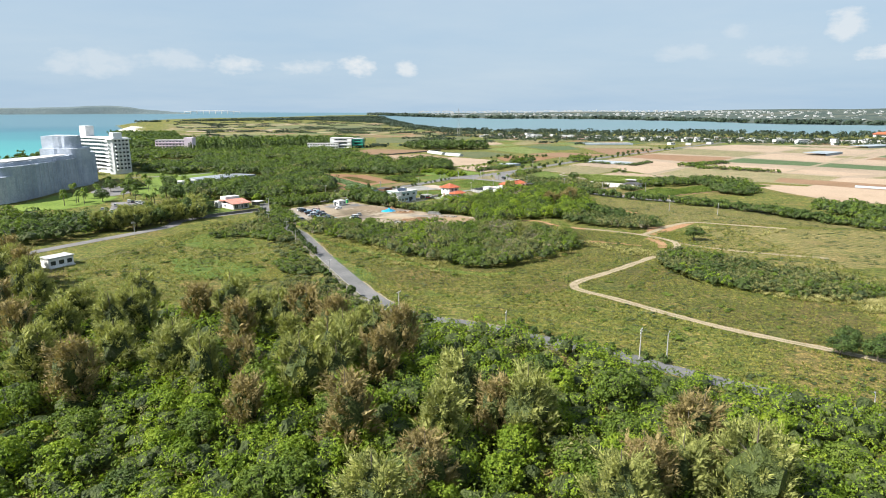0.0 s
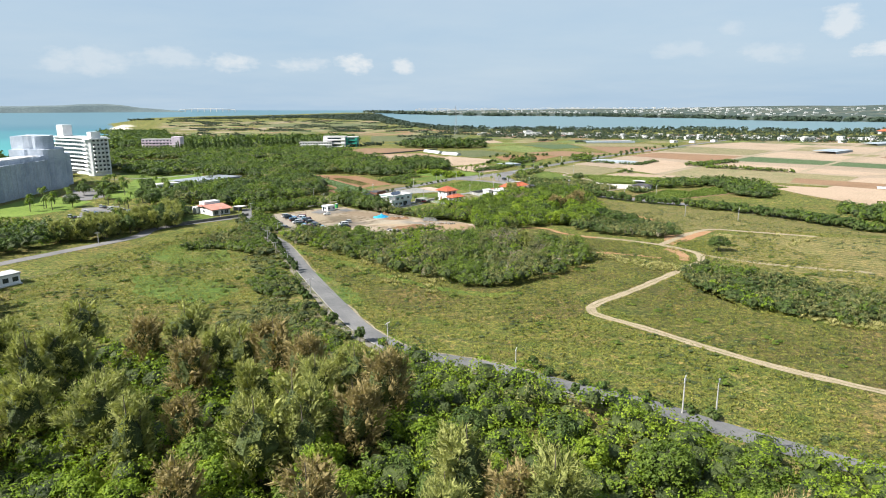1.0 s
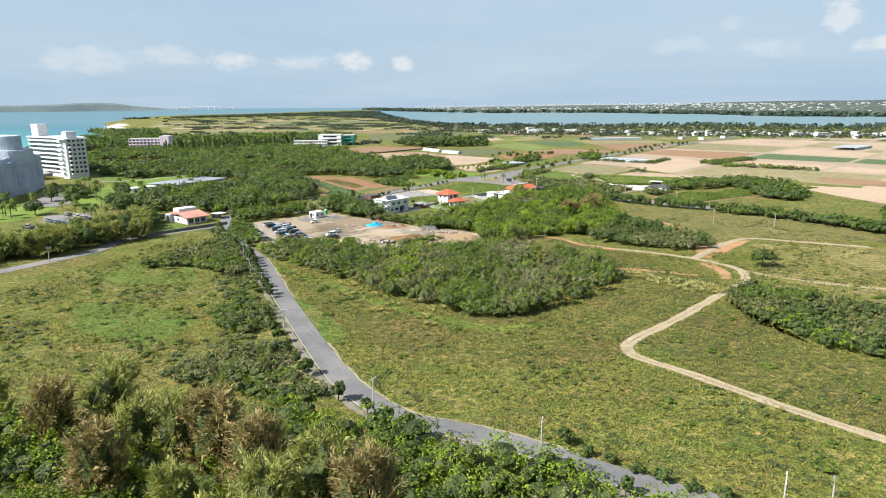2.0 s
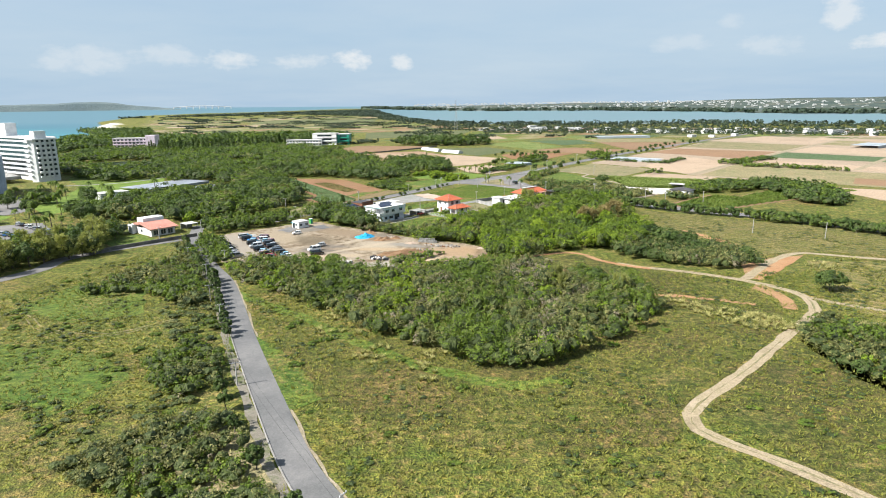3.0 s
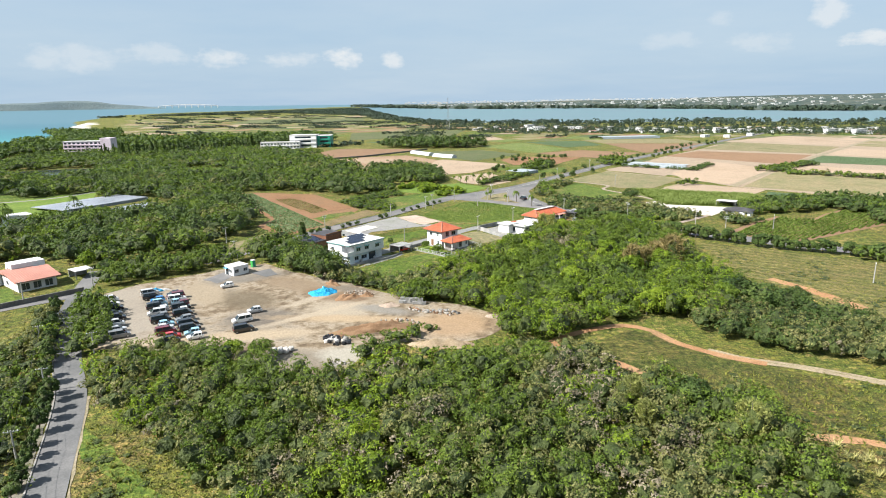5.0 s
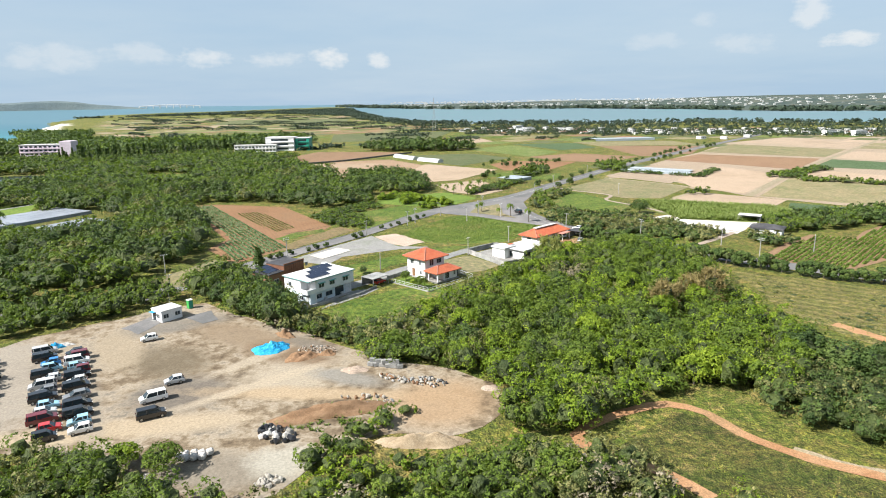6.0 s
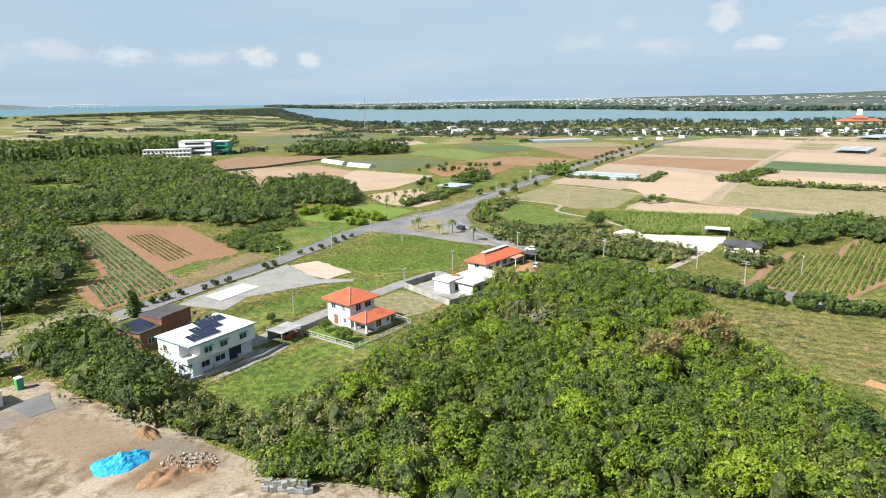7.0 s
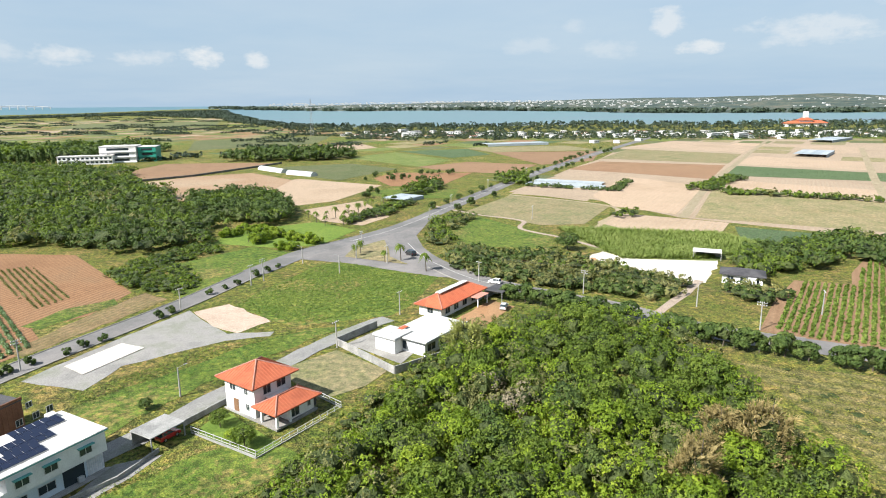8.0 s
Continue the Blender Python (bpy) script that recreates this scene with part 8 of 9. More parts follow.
heap("tarpaulin_mound", -27.4, 316.6, 3.8, 1.1, "tarp", "heap under a crumpled bright blue tarpaulin", "heap", 3, 0.75, 20, 0.3)
heap("tarpaulin_mound", -71.7, 320.9, 1.6, 0.8, "tarp", "small crumpled blue sheet by the hedge", "heap", 31, 0.7, 10, 0.5)
heap("rubbish_heap", -70.5, 322.1, 1.8, 0.45, "whitebag", "low heap of pale and dark rubbish by the hedge", "heap", 33, 0.5, 15, 0.5)
heap("soil_mound", -20.4, 312.2, 3.4, 0.7, "soil", "low heap of brown soil", "heap", 4, 0.6, 30, 0.5)
heap("soil_mound", -15.6, 313.4, 1.8, 0.6, "soil", "small heap of brown soil", "heap", 6, 0.7, 0, 0.5)
heap("soil_mound", -26, 324, 2.6, 0.8, "soil", "heap of brown earth by the trees", "heap", 8, 0.5, -35, 0.5)
heap("coral_mound", -9.6, 305.4, 2.3, 0.5, "palesand", "low heap of pale coral gravel", "heap", 9)
heap("coral_mound", 14.4, 296.2, 1.7, 0.4, "palesand", "small heap of pale gravel", "heap", 11)
heap("straw_bank", 2.6, 279.4, 6.6, 1.5, "straw", "long heap of dry cut straw", "heap", 12, 0.26, 0, 0.4)
heap("soil_mound", -11.5, 289.6, 11.0, 1.1, "soil", "long bank of brown rubble and weeds", "heap", 14, 0.24, 16, 0.45)
tufts("rough_grass", [(-22, 286), (-12, 292), (0, 293), (-4, 288), (-14, 283)], "green weeds on the rubble bank", 1.1, (0.3, 0.7), "weed", 191, 12, 0.18)
stones("rubble_heap", -11, 290, 9.5, 1.6, 90, 0.3, ["rock", "soil", "palesand", "grey_wall"], "broken stones along the rubble bank", "rubble", 121, 16)
stones("sheeting_heap", -20.4, 284.6, 1.7, 1.4, 26, 0.5, ["blackbag"], "heap of crumpled black plastic sheeting", "rubbish heap", 122)
stones("rubble_heap", -33.6, 272, 2.8, 1.6, 34, 0.35, ["rock", "whitebag", "grey_wall"], "low heap of pale stones and debris", "rubble", 123)
stones("timber_heap", -1.5, 300.6, 5.0, 0.9, 34, 0.4, ["grey_wall", "wood", "rock", "deadwood"], "row of grey debris and timber at the lot's edge", "rubbish heap", 124, -28)
stones("rubble_heap", -18, 315.4, 4.2, 2.4, 110, 0.24, ["rock", "palesand", "palesand", "soil"], "scattered pale broken stones", "rubble", 21, -15)
stones("rubble_heap", -6.5, 294, 4.6, 1.0, 24, 0.4, ["rock", "soil"], "line of grey-brown rocks", "rubble", 22, -8)
stones("rubble_heap", -17.6, 271, 1.8, 1.4, 26, 0.4, ["rock"], "small heap of pale stones", "rubble", 23)
stones("sheeting_heap", -18.6, 282.5, 2.6, 2.4, 34, 0.62, ["blackbag", "blackbag", "whitebag", "rock"], "heap of black plastic sheeting and bags", "rubbish heap", 24)
stones("timber_heap", 3.8, 299.4, 3.6, 1.8, 50, 0.36, ["rock", "wood", "blackbag", "grey_wall"], "heap of grey debris and stones", "rubbish heap", 25, -30)
bags = None
for i, (dx, dy) in enumerate(((0, 0), (1.2, 0.2), (2.3, 0.1), (0.4, -1.0), (1.5, -0.9), (2.6, -0.8), (-0.6, -0.6), (3.3, 0.4))):
    bm = bmesh.new()
    box(bm, -0.5, -0.5, 0, 0.5, 0.5, 0.85, bevel=0.2)
    bmesh.ops.subdivide_edges(bm, edges=bm.edges[:], cuts=1)
    for v in bm.verts:
        v.co += 0.07 * Vector(noise.noise_vector(v.co * 2 + Vector((i, 0, 0))))
    b = new("bulk_bag", finish(bm, "bulk_bag", M["whitebag"]))
    b.matrix_basis = pose(-30.6 + dx, 277.8 + dy, 0.1, 0, 0, 17 * i)
    tagged(b, "full white woven bulk bag on the lot", "bag", "white bulk bags")
for i in range(11):
    b = new("concrete_block", boxed(-0.55, -0.4, 0, 0.55, 0.4, 0.7, bevel=0.04) and finish(boxed(-0.55, -0.4, 0, 0.55, 0.4, 0.7, bevel=0.04), "concrete_block", M["grey_wall"]))
    b.matrix_basis = pose(-6.8 + (i % 6) * 1.1 + (0.4 if i > 5 else 0), 307.4 - (i % 6) * 0.35 + rnd.uniform(-0.3, 0.3), 0.1 + (0.7 if i > 5 else 0), 0, 0, rnd.uniform(-15, 15))
    tagged(b, "stacked grey concrete block at the lot's edge", "concrete block", "stack of concrete blocks")


# ---- poles ----
def utility_pole(h, label, arms=1, lamp=False):
    t = thing("utility_pole", label, "utility pole", group="utility poles")
    part("pole", rod(bmesh.new(), (0, 0, -0.4), (0, 0, h), 0.16, 0.09, 10), M["concrete"], t)
    for i in range(arms):
        z = h - 0.35 - 0.8 * i
        a = part("crossarm", boxed(-0.95, -0.06, z - 0.05, 0.95, 0.06, z + 0.05), M["steel"], t)
        for x in (-0.85, -0.35, 0.35, 0.85):
            part("insulator", rod(bmesh.new(), (x, 0, z + 0.05), (x, 0, z + 0.3), 0.07, 0.05), M["white_wall"], a)
    if lamp:
        a = part("lamp_arm", rod(bmesh.new(), (0, 0, h - 0.1), (1.3, 0, h + 0.25), 0.05, sides=6), M["steel"], t)
        part("lamp_head", boxed(1.1, -0.14, h + 0.16, 1.75, 0.14, h + 0.32, bevel=0.04), M["steel"], a)
    return t


POLES = [utility_pole(8.2, "grey concrete utility pole with a crossarm", 1), utility_pole(9.0, "grey concrete utility pole with two crossarms", 2), utility_pole(7.6, "slim street lamp pole", 0, True)]
POLE_AT = [(0, -11, 151.4, 62), (0, 15, 140.2, 75), (1, 41, 122, 60), (2, 46.5, 121.5, 60), (0, -35.6, 192, 20), (0, -49.6, 225, 20), (0, -57.5, 240.8, 20), (0, -66, 262, 20), (0, -79.5, 283.5, 20), (1, -129, 258, 40), (1, -122, 303, 50), (0, -101.5, 313, 50), (0, -91, 326, 50),
           (1, -38.5, 389.5, 45), (1, 1.5, 440, 45), (0, -1.5, 436, 45), (2, 12, 456, 135), (1, 28, 457, 45), (0, 36.5, 449.5, 45), (0, 57.5, 424, 120), (1, 79.5, 407, 120), (1, 104.5, 375.5, 130), (2, 100.5, 391.5, 40), (0, -16, 418, 45), (0, -41, 361, 45), (0, 18, 387, 45), (0, 33, 403, 45),
           (2, -8.5, 372.5, 40), (0, 103, 505, 50), (2, 62, 512, 45), (1, 78, 541, 45), (1, 110, 590, 45), (1, 150, 640, 45), (1, 135, 303, 60), (0, 116, 316, 60), (0, -61, 354, 40), (0, -70, 374, 40), (2, 72, 96, 60), (0, 124, 380, 60), (2, 22, 442, 135), (1, 31, 470, 45), (0, -66.5, 279, 30)]
for i, (k, x, y, yaw) in enumerate(POLE_AT):
    m = pose(x, y, g(x, y), rnd.uniform(-1, 1), rnd.uniform(-1, 1), yaw) @ Matrix.Diagonal((1, 1, 0.74 if y < 300 else 0.92, 1))
    if k in (0, 1, 2) and ("pole", k) not in USED:
        USED.add(("pole", k))
        POLES[k].matrix_basis = m
    else:
        copy_thing(POLES[k], m)
M["wire"] = plain("black_cable", (0.03, 0.03, 0.03), 0.6)


def cable(a, b, sag, label="thin black overhead cable"):
    cu = bpy.data.curves.new("overhead_cable", "CURVE")
    cu.dimensions, cu.bevel_depth, cu.bevel_resolution = "3D", 0.018, 0
    sp = cu.splines.new("POLY")
    sp.points.add(10)
    for i in range(11):
        p = Vector(a).lerp(Vector(b), i / 10) - Vector((0, 0, sag * 4 * (i / 10) * (1 - i / 10)))
        sp.points[i].co = (*p, 1)
    cu.materials.append(M["wire"])
    return tagged(new("overhead_cable", cu), label, "cable", "overhead cables")


for (xa, ya), (xb, yb) in (((-38.5, 389.5), (1.5, 440)), ((1.5, 440), (28, 457)), ((28, 457), (78, 541)), ((57.5, 424), (79.5, 407)), ((79.5, 407), (104.5, 375.5)), ((-35.6, 192), (-49.6, 225)), ((-49.6, 225), (-57.5, 240.8)), ((-57.5, 240.8), (-79.5, 283.5)), ((-35.6, 192), (-11, 151.4)), ((-11, 151.4), (15, 140.2)), ((15, 140.2), (41, 122))):
    for o in (-0.6, 0.6):
        cable((xa + o, ya, g(xa, ya) + (5.2 if ya < 300 else 7.3)), (xb + o, yb, g(xb, yb) + (5.2 if yb < 300 else 7.3)), 0.6)

# ---- hotels and far buildings ----
def slab_hotel():
    """A tall white hotel with balconies in rows."""
    t = thing("hotel", "tall white seaside hotel with rows of balconies", "hotel", pose(-303, 528, 1.0, 0, 0, -33.7))
    L, D, n, f = 52, 13, 9, 3.05
    part("body", boxed(0, 0, 0, L, D, n * f), M["white_wall"], t)
    part("roof", boxed(-0.5, -1.6, n * f, L + 0.5, D + 0.5, n * f + 0.9), M["white_wall"], t)
    part("end_tower", prism(bmesh.new(), [(L, -4), (L + 3, -5.5), (L + 7, -3.5), (L + 8, 2), (L + 7, 10), (L, 11)], 0, n * f - 0.5), M["white_wall"], t)
    part("tower_roof", prism(bmesh.new(), [(L - 1, -5), (L + 3, -6.6), (L + 8, -4.4), (L + 9, 2), (L + 8, 11), (L - 1, 12)], n * f - 0.5, n * f + 0.3), M["white_wall"], t)
    part("stair_tower", boxed(0.5, 2, n * f, 10, 9, n * f + 9.5), M["white_wall"], t)
    part("lift_head", boxed(L + 0.5, -2, n * f + 0.3, L + 6, 5, n * f + 5), M["white_wall"], t)
    for k in range(n - 1):
        z = 0.9 + (k + 1) * f
        for i in range(15):
            b = part("balcony", boxed(0.5 + i * 3.3, -1.4, z, 3.3 + i * 3.3, 0, z + 1.0), M["white_wall"], t)
            # full-width dark glass, also standing for the shade in the balcony recess
            part("glass_door", boxed(0.45 + i * 3.3, -0.06, z + 0.95, 3.35 + i * 3.3, -0.01, z + 2.6), M["glass"], b)
        for i in range(4):
            b = part("balcony", boxed(L + 6.9, -2.4 + i * 3.0, z - 0.8, L + 9.0, -0.6 + i * 3.0, z + 0.2), M["white_wall"], t)
            part("glass_door", boxed(L + 7.3, -2.2 + i * 3.0, z + 0.2, L + 8.1, -0.8 + i * 3.0, z + 1.6), M["glass"], b)
        for i in range(3):
            b = part("balcony", boxed(L + 0.1 + i * 1.5, -6.2 + i * 0.1, z - 0.2, L + 1.2 + i * 1.5, -4.2, z + 0.8), M["white_wall"], t)
    part("podium", boxed(-6, -16, 0, 26, -0.02, 3.6), M["grey_wall"], t)
    part("canopy", boxed(14, -24, 3.7, 50, -10, 4.6), M["grey_wall"], t)
    return t


slab_hotel()


def netted_hotel():
    """A curved, stepped building under draped netting."""
    t = thing("scaffolded_building", "large curved building wrapped in grey scaffold netting", "building", pose(0, 0, 0.5))
    r = random.Random(88)

    def drape(front, depth, z0, z1, name="netting", fold=0.28):
        line = curve_points(front, 1.6)
        out = []
        for i, q in enumerate(line):
            d = (line[min(i + 1, len(line) - 1)] - line[max(i - 1, 0)]).normalized()
            k = fold * r.uniform(-1, 1)
            out.append((q.x + d.y * k, q.y - d.x * k))
        (xa, ya), (xb, yb) = out[0], out[-1]
        bm = bmesh.new()
        pts = out + [(xb - depth, yb + depth * 0.1), (xa - depth, ya + depth * 0.1)]
        lo = [bm.verts.new((x, y, z0)) for x, y in pts]
        mid = [bm.verts.new((x + r.uniform(-0.2, 0.2), y + r.uniform(-0.2, 0.2), (z0 + z1) / 2)) for x, y in pts]
        hi = [bm.verts.new((x, y, z1 + r.uniform(-0.25, 0.25))) for x, y in pts]
        n = len(pts)
        for a, b in ((lo, mid), (mid, hi)):
            for i in range(n):
                bm.faces.new((a[i], a[(i + 1) % n], b[(i + 1) % n], b[i]))
        bm.faces.new(hi)
        bmesh.ops.recalc_face_normals(bm, faces=bm.faces)
        return part(name, bm, M["net"], t)

    drape([(-250, 333), (-243, 334), (-238, 339), (-236, 346)], 18, 0, 14.5, "lower_netting")
    drape([(-252, 338), (-243, 340), (-237.5, 345), (-236, 361), (-236.5, 387), (-238.5, 412)], 17, 0, 19.5)
    drape([(-252, 343), (-244, 346), (-241, 352), (-239.5, 366), (-239.5, 388), (-241, 412)], 14, 19.4, 21.5, "upper_netting")
    drape([(-252, 411), (-239, 413), (-238, 424), (-243, 436), (-254, 441)], 10, 0, 25.5, "tower_netting")
    drape([(-254, 414), (-243, 416), (-242.5, 424), (-246, 431), (-256, 434)], 8, 25.4, 33.5, "tower_netting")
    drape([(-252, 438), (-245, 436), (-244, 444), (-251, 452)], 8, 0, 21.5, "end_netting")
    part("roof", prism(bmesh.new(), [(-243, 352), (-241.5, 366), (-241.5, 388), (-243, 410), (-250, 410), (-250, 352)], 21.6, 22.0), M["roof_white"], t)
    for i, y in enumerate(range(348, 412, 4)):
        part("scaffold_pole", rod(bmesh.new(), (-235.6 - (0.0 if y < 390 else (y - 390) * 0.11), y, 0), (-235.6 - (0.0 if y < 390 else (y - 390) * 0.11), y, 20.3), 0.07, sides=5), M["steel"], t)
    return t


netted_hotel()


def block(name, label, x, y, yaw, L, D, H, mat, floors, per, category="building", roof="roof_white"):
    """A plain far building with its storeys of windows."""
    t = thing(name, label, category, pose(x, y, g(x, y), 0, 0, yaw))
    part("wall", boxed(0, 0, -0.5, L, D, H), M[mat], t)
    part("roof", boxed(-0.3, -0.3, H, L + 0.3, D + 0.3, H + 0.4), M[roof], t)
    f = H / floors
    for k in range(floors):
        for i in range(per):
            w = L / per
            part("window", boxed((i + 0.2) * w, -0.06, k * f + f * 0.3, (i + 0.8) * w, 0.03, k * f + f * 0.75), M["glass"], t)
        part("ledge", boxed(0, -0.9, k * f - 0.05, L, -0.02, k * f + f * 0.12), M[mat], t)
    return t


block("hotel", "long pale pink four-storey hotel", -352, 778, 4, 44, 12, 13, "pinkwall", 4, 11, "hotel")
part("stair_block", boxed(35, -2, -0.5, 45, 12, 16), M["pinkwall"], [o for o in bpy.data.objects if o.name.startswith("hotel")][-1])
block("factory", "white factory hall with a low office wing", -148, 838, 0, 28, 20, 13, "white_wall", 3, 1)
block("factory", "green-clad factory hall beside fields", -119.5, 842, 0, 14, 20, 12, "greenwall", 3, 1)
block("office", "long white two-storey office wing", -176, 826, 4, 40, 10, 6.5, "white_wall", 2, 12)
for x, y, yaw, k in ((-15, 744, -61, 1.75), (5, 706, -50, 1.25)):
    w = thing("plastic_tunnel", "long white plastic crop tunnel", "greenhouse", pose(x, y, 1.3, 0, 0, yaw) @ Matrix.Diagonal((k, 1, 1, 1)))
    bm = bmesh.new()
    ring = [[bm.verts.new((x, 3.0 * math.cos(a), 2.8 * math.sin(a))) for a in [math.pi * k / 8 for k in range(9)]] for x in (0, 7, 14, 20)]
    for a, b in zip(ring, ring[1:]):
        for k in range(8):
            bm.faces.new((a[k], a[k + 1], b[k + 1], b[k]))
    bm.faces.new(ring[0])
    bm.faces.new(ring[-1][::-1])
    bmesh.ops.recalc_face_normals(bm, faces=bm.faces)
    part("cover", bm, M["film"], w)
    for x in (0, 5, 10, 15, 20):
        hb = bmesh.new()
        for k in range(8):
            a, b = math.pi * k / 8, math.pi * (k + 1) / 8
            rod(hb, (x, 3.05 * math.cos(a), 2.85 * math.sin(a)), (x, 3.05 * math.cos(b), 2.85 * math.sin(b)), 0.05, sides=4)
        part("hoop", hb, M["steel"], w)
M["nets"] = surface("pale_shade_net", [(0.36, 0.42, 0.46), (0.46, 0.52, 0.55)], 0.05, 0.6, 0.6, 0.03)


M["darknets"] = surface("grey_shade_net", [(0.28, 0.31, 0.35), (0.40, 0.43, 0.48)], 0.08, 0.6, 0.4, 0.03)


def shade_house(x, y, yaw, L, D, label, mat="nets", h=2.4):
    t = thing("shade_house", label, "greenhouse", pose(x, y, g(x, y), 0, 0, yaw))
    n = max(2, round(D / 6))
    for i in range(n):
        w = D / n
        part("roof_bay", prism(bmesh.new(), rect(0, i * w + 0.1, L, (i + 1) * w - 0.1), h, h + 0.12), M[mat], t)
    for i in range(5):
        for j in (0.15, D - 0.25):
            part("post", boxed(i * L / 4.02, j, 0, i * L / 4.02 + 0.1, j + 0.1, h), M["steel"], t)
    part("side", boxed(0, -0.05, 0, L, 0.02, h), M[mat], t)
    return t


shade_house(-163, 440, 62, 44, 24, "wide low grey shade house among the trees", "darknets", 1.2)
shade_house(-137, 428, 62, 30, 14, "low grey shade house among the trees", "darknets", 1.2)
shade_house(137, 606, -41, 44, 8, "pale blue net-covered beds by the main road", h=0.9)
thicket("hedge", [(134, 598), (137, 602), (172, 572), (196, 602), (200, 600), (174, 566)], "dark clipped hedge round the net beds", 2.2, (1.2, 2.2), [("dark", 0.8), ("mid", 0.2)], 0.6, 6, 55, "hedge")
shade_house(147, 618, -41, 40, 8, "pale blue net-covered beds by the main road", h=0.9)
shade_house(60, 560, 45, 16, 14, "pale shade net plot by the main road", h=1.6)
shade_house(420, 690, 40, 50, 24, "pale shade house far off")
shade_house(560, 830, 30, 70, 24, "pale shade house far off")
shade_house(205, 905, 5, 70, 20, "long pale shade house by the village")
block("hut", "white low garden pavilion", -172, 408, 50, 14, 8, 3.2, "white_wall", 1, 4)
block("gatehouse", "small white building by the road", -128, 198, 60, 8, 5, 3.0, "white_wall", 1, 3)

VILLAGE = scatter([(60, 1180), (160, 1270), (330, 1130), (480, 1110), (700, 1010), (900, 1020), (1050, 900), (980, 820), (800, 880), (620, 900), (480, 950), (330, 1010), (160, 1080)], 27, np.random.default_rng(21))
vr = random.Random(4)
V_PROTO = [block("village_house", "low white concrete village house", 0, 0, 0, 14, 10, 4.0, "white_wall", 1, 3, "house"), block("village_house", "two-storey grey-white village house", 0, 0, 0, 13, 10, 7.0, "plaster", 2, 3, "house"),
           block("village_house", "low village house with a faded red roof", 0, 0, 0, 15, 10, 4.0, "white_wall", 1, 3, "house", "roof_pink"), block("village_house", "long white village block", 0, 0, 0, 30, 11, 9.0, "white_wall", 3, 8, "house")]
for i, (x, y) in enumerate(VILLAGE.tolist()):
    m = pose(x, y, g(x, y), 0, 0, vr.choice((10, 20, -20, 40, -50))) @ Matrix.Diagonal((0.78, 0.78, 0.8, 1))
    if i < 4:
        V_PROTO[i].matrix_basis = m
        tagged(V_PROTO[i], group="village houses")
    else:
        copy_thing(V_PROTO[vr.choice((0, 0, 1, 0, 2, 3) if i % 5 == 0 else (0, 0, 1, 0, 2))], m)
for x, y, k in ((330, 915, 0), (355, 905, 0), (560, 900, 1), (520, 925, 3), (590, 950, 3), (700, 960, 1), (395, 930, 0)):
    copy_thing(V_PROTO[k], pose(x, y, g(x, y), 0, 0, vr.uniform(0, 60)) @ Matrix.Diagonal((0.85, 0.85, 0.85, 1)))
hall = thing("great_hall", "large red-roofed hall with a white tower by the bay", "building", pose(800, 1170, 1.3, 0, 0, -12) @ Matrix.Diagonal((0.6, 0.6, 0.6, 1)))
part("wall", boxed(0, 0, -1, 110, 24, 9), M["white_wall"], hall)
bm, _, _ = hip_roof(bmesh.new(), -3, -3, 113, 27, 9, 16)
part("roof", bm, M["roof_red"], hall)
part("upper_wall", boxed(35, 4, 9, 70, 20, 17), M["white_wall"], hall)
bm, _, _ = hip_roof(bmesh.new(), 32, 1, 73, 23, 17, 24)
part("upper_roof", bm, M["roof_red"], hall)
part("tower", boxed(60, 26, 0, 70, 36, 40), M["white_wall"], hall)
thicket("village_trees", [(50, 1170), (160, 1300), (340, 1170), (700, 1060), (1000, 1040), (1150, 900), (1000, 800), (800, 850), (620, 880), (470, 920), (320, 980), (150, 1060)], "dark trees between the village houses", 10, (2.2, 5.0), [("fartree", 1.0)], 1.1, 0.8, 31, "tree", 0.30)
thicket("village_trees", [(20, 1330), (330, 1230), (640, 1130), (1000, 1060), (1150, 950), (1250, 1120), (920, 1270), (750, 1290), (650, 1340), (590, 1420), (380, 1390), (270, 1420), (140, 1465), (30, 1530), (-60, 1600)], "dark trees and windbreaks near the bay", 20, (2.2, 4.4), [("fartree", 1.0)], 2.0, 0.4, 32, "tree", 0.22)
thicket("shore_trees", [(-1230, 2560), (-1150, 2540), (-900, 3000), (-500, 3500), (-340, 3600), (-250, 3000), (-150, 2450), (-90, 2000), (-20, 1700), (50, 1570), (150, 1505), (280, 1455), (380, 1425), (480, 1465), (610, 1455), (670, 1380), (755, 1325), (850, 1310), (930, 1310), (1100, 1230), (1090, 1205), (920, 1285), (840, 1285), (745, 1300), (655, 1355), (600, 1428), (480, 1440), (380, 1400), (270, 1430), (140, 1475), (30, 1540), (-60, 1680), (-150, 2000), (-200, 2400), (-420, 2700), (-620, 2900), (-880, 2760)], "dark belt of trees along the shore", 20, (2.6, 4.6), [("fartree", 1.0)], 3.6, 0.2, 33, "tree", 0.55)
thicket("shore_trees", [(-700, 1330), (-560, 1330), (-440, 1060), (-400, 880), (-440, 700), (-400, 560), (-360, 420), (-300, 430), (-330, 560), (-380, 700), (-430, 880), (-500, 1040)][::1], "dark coastal trees behind the beach", 9, (4, 8), [("dark", 0.7), ("mid", 0.3)], 2.0, 0.6, 34, "tree", 0.6)
wr = np.random.default_rng(35)
strips = []
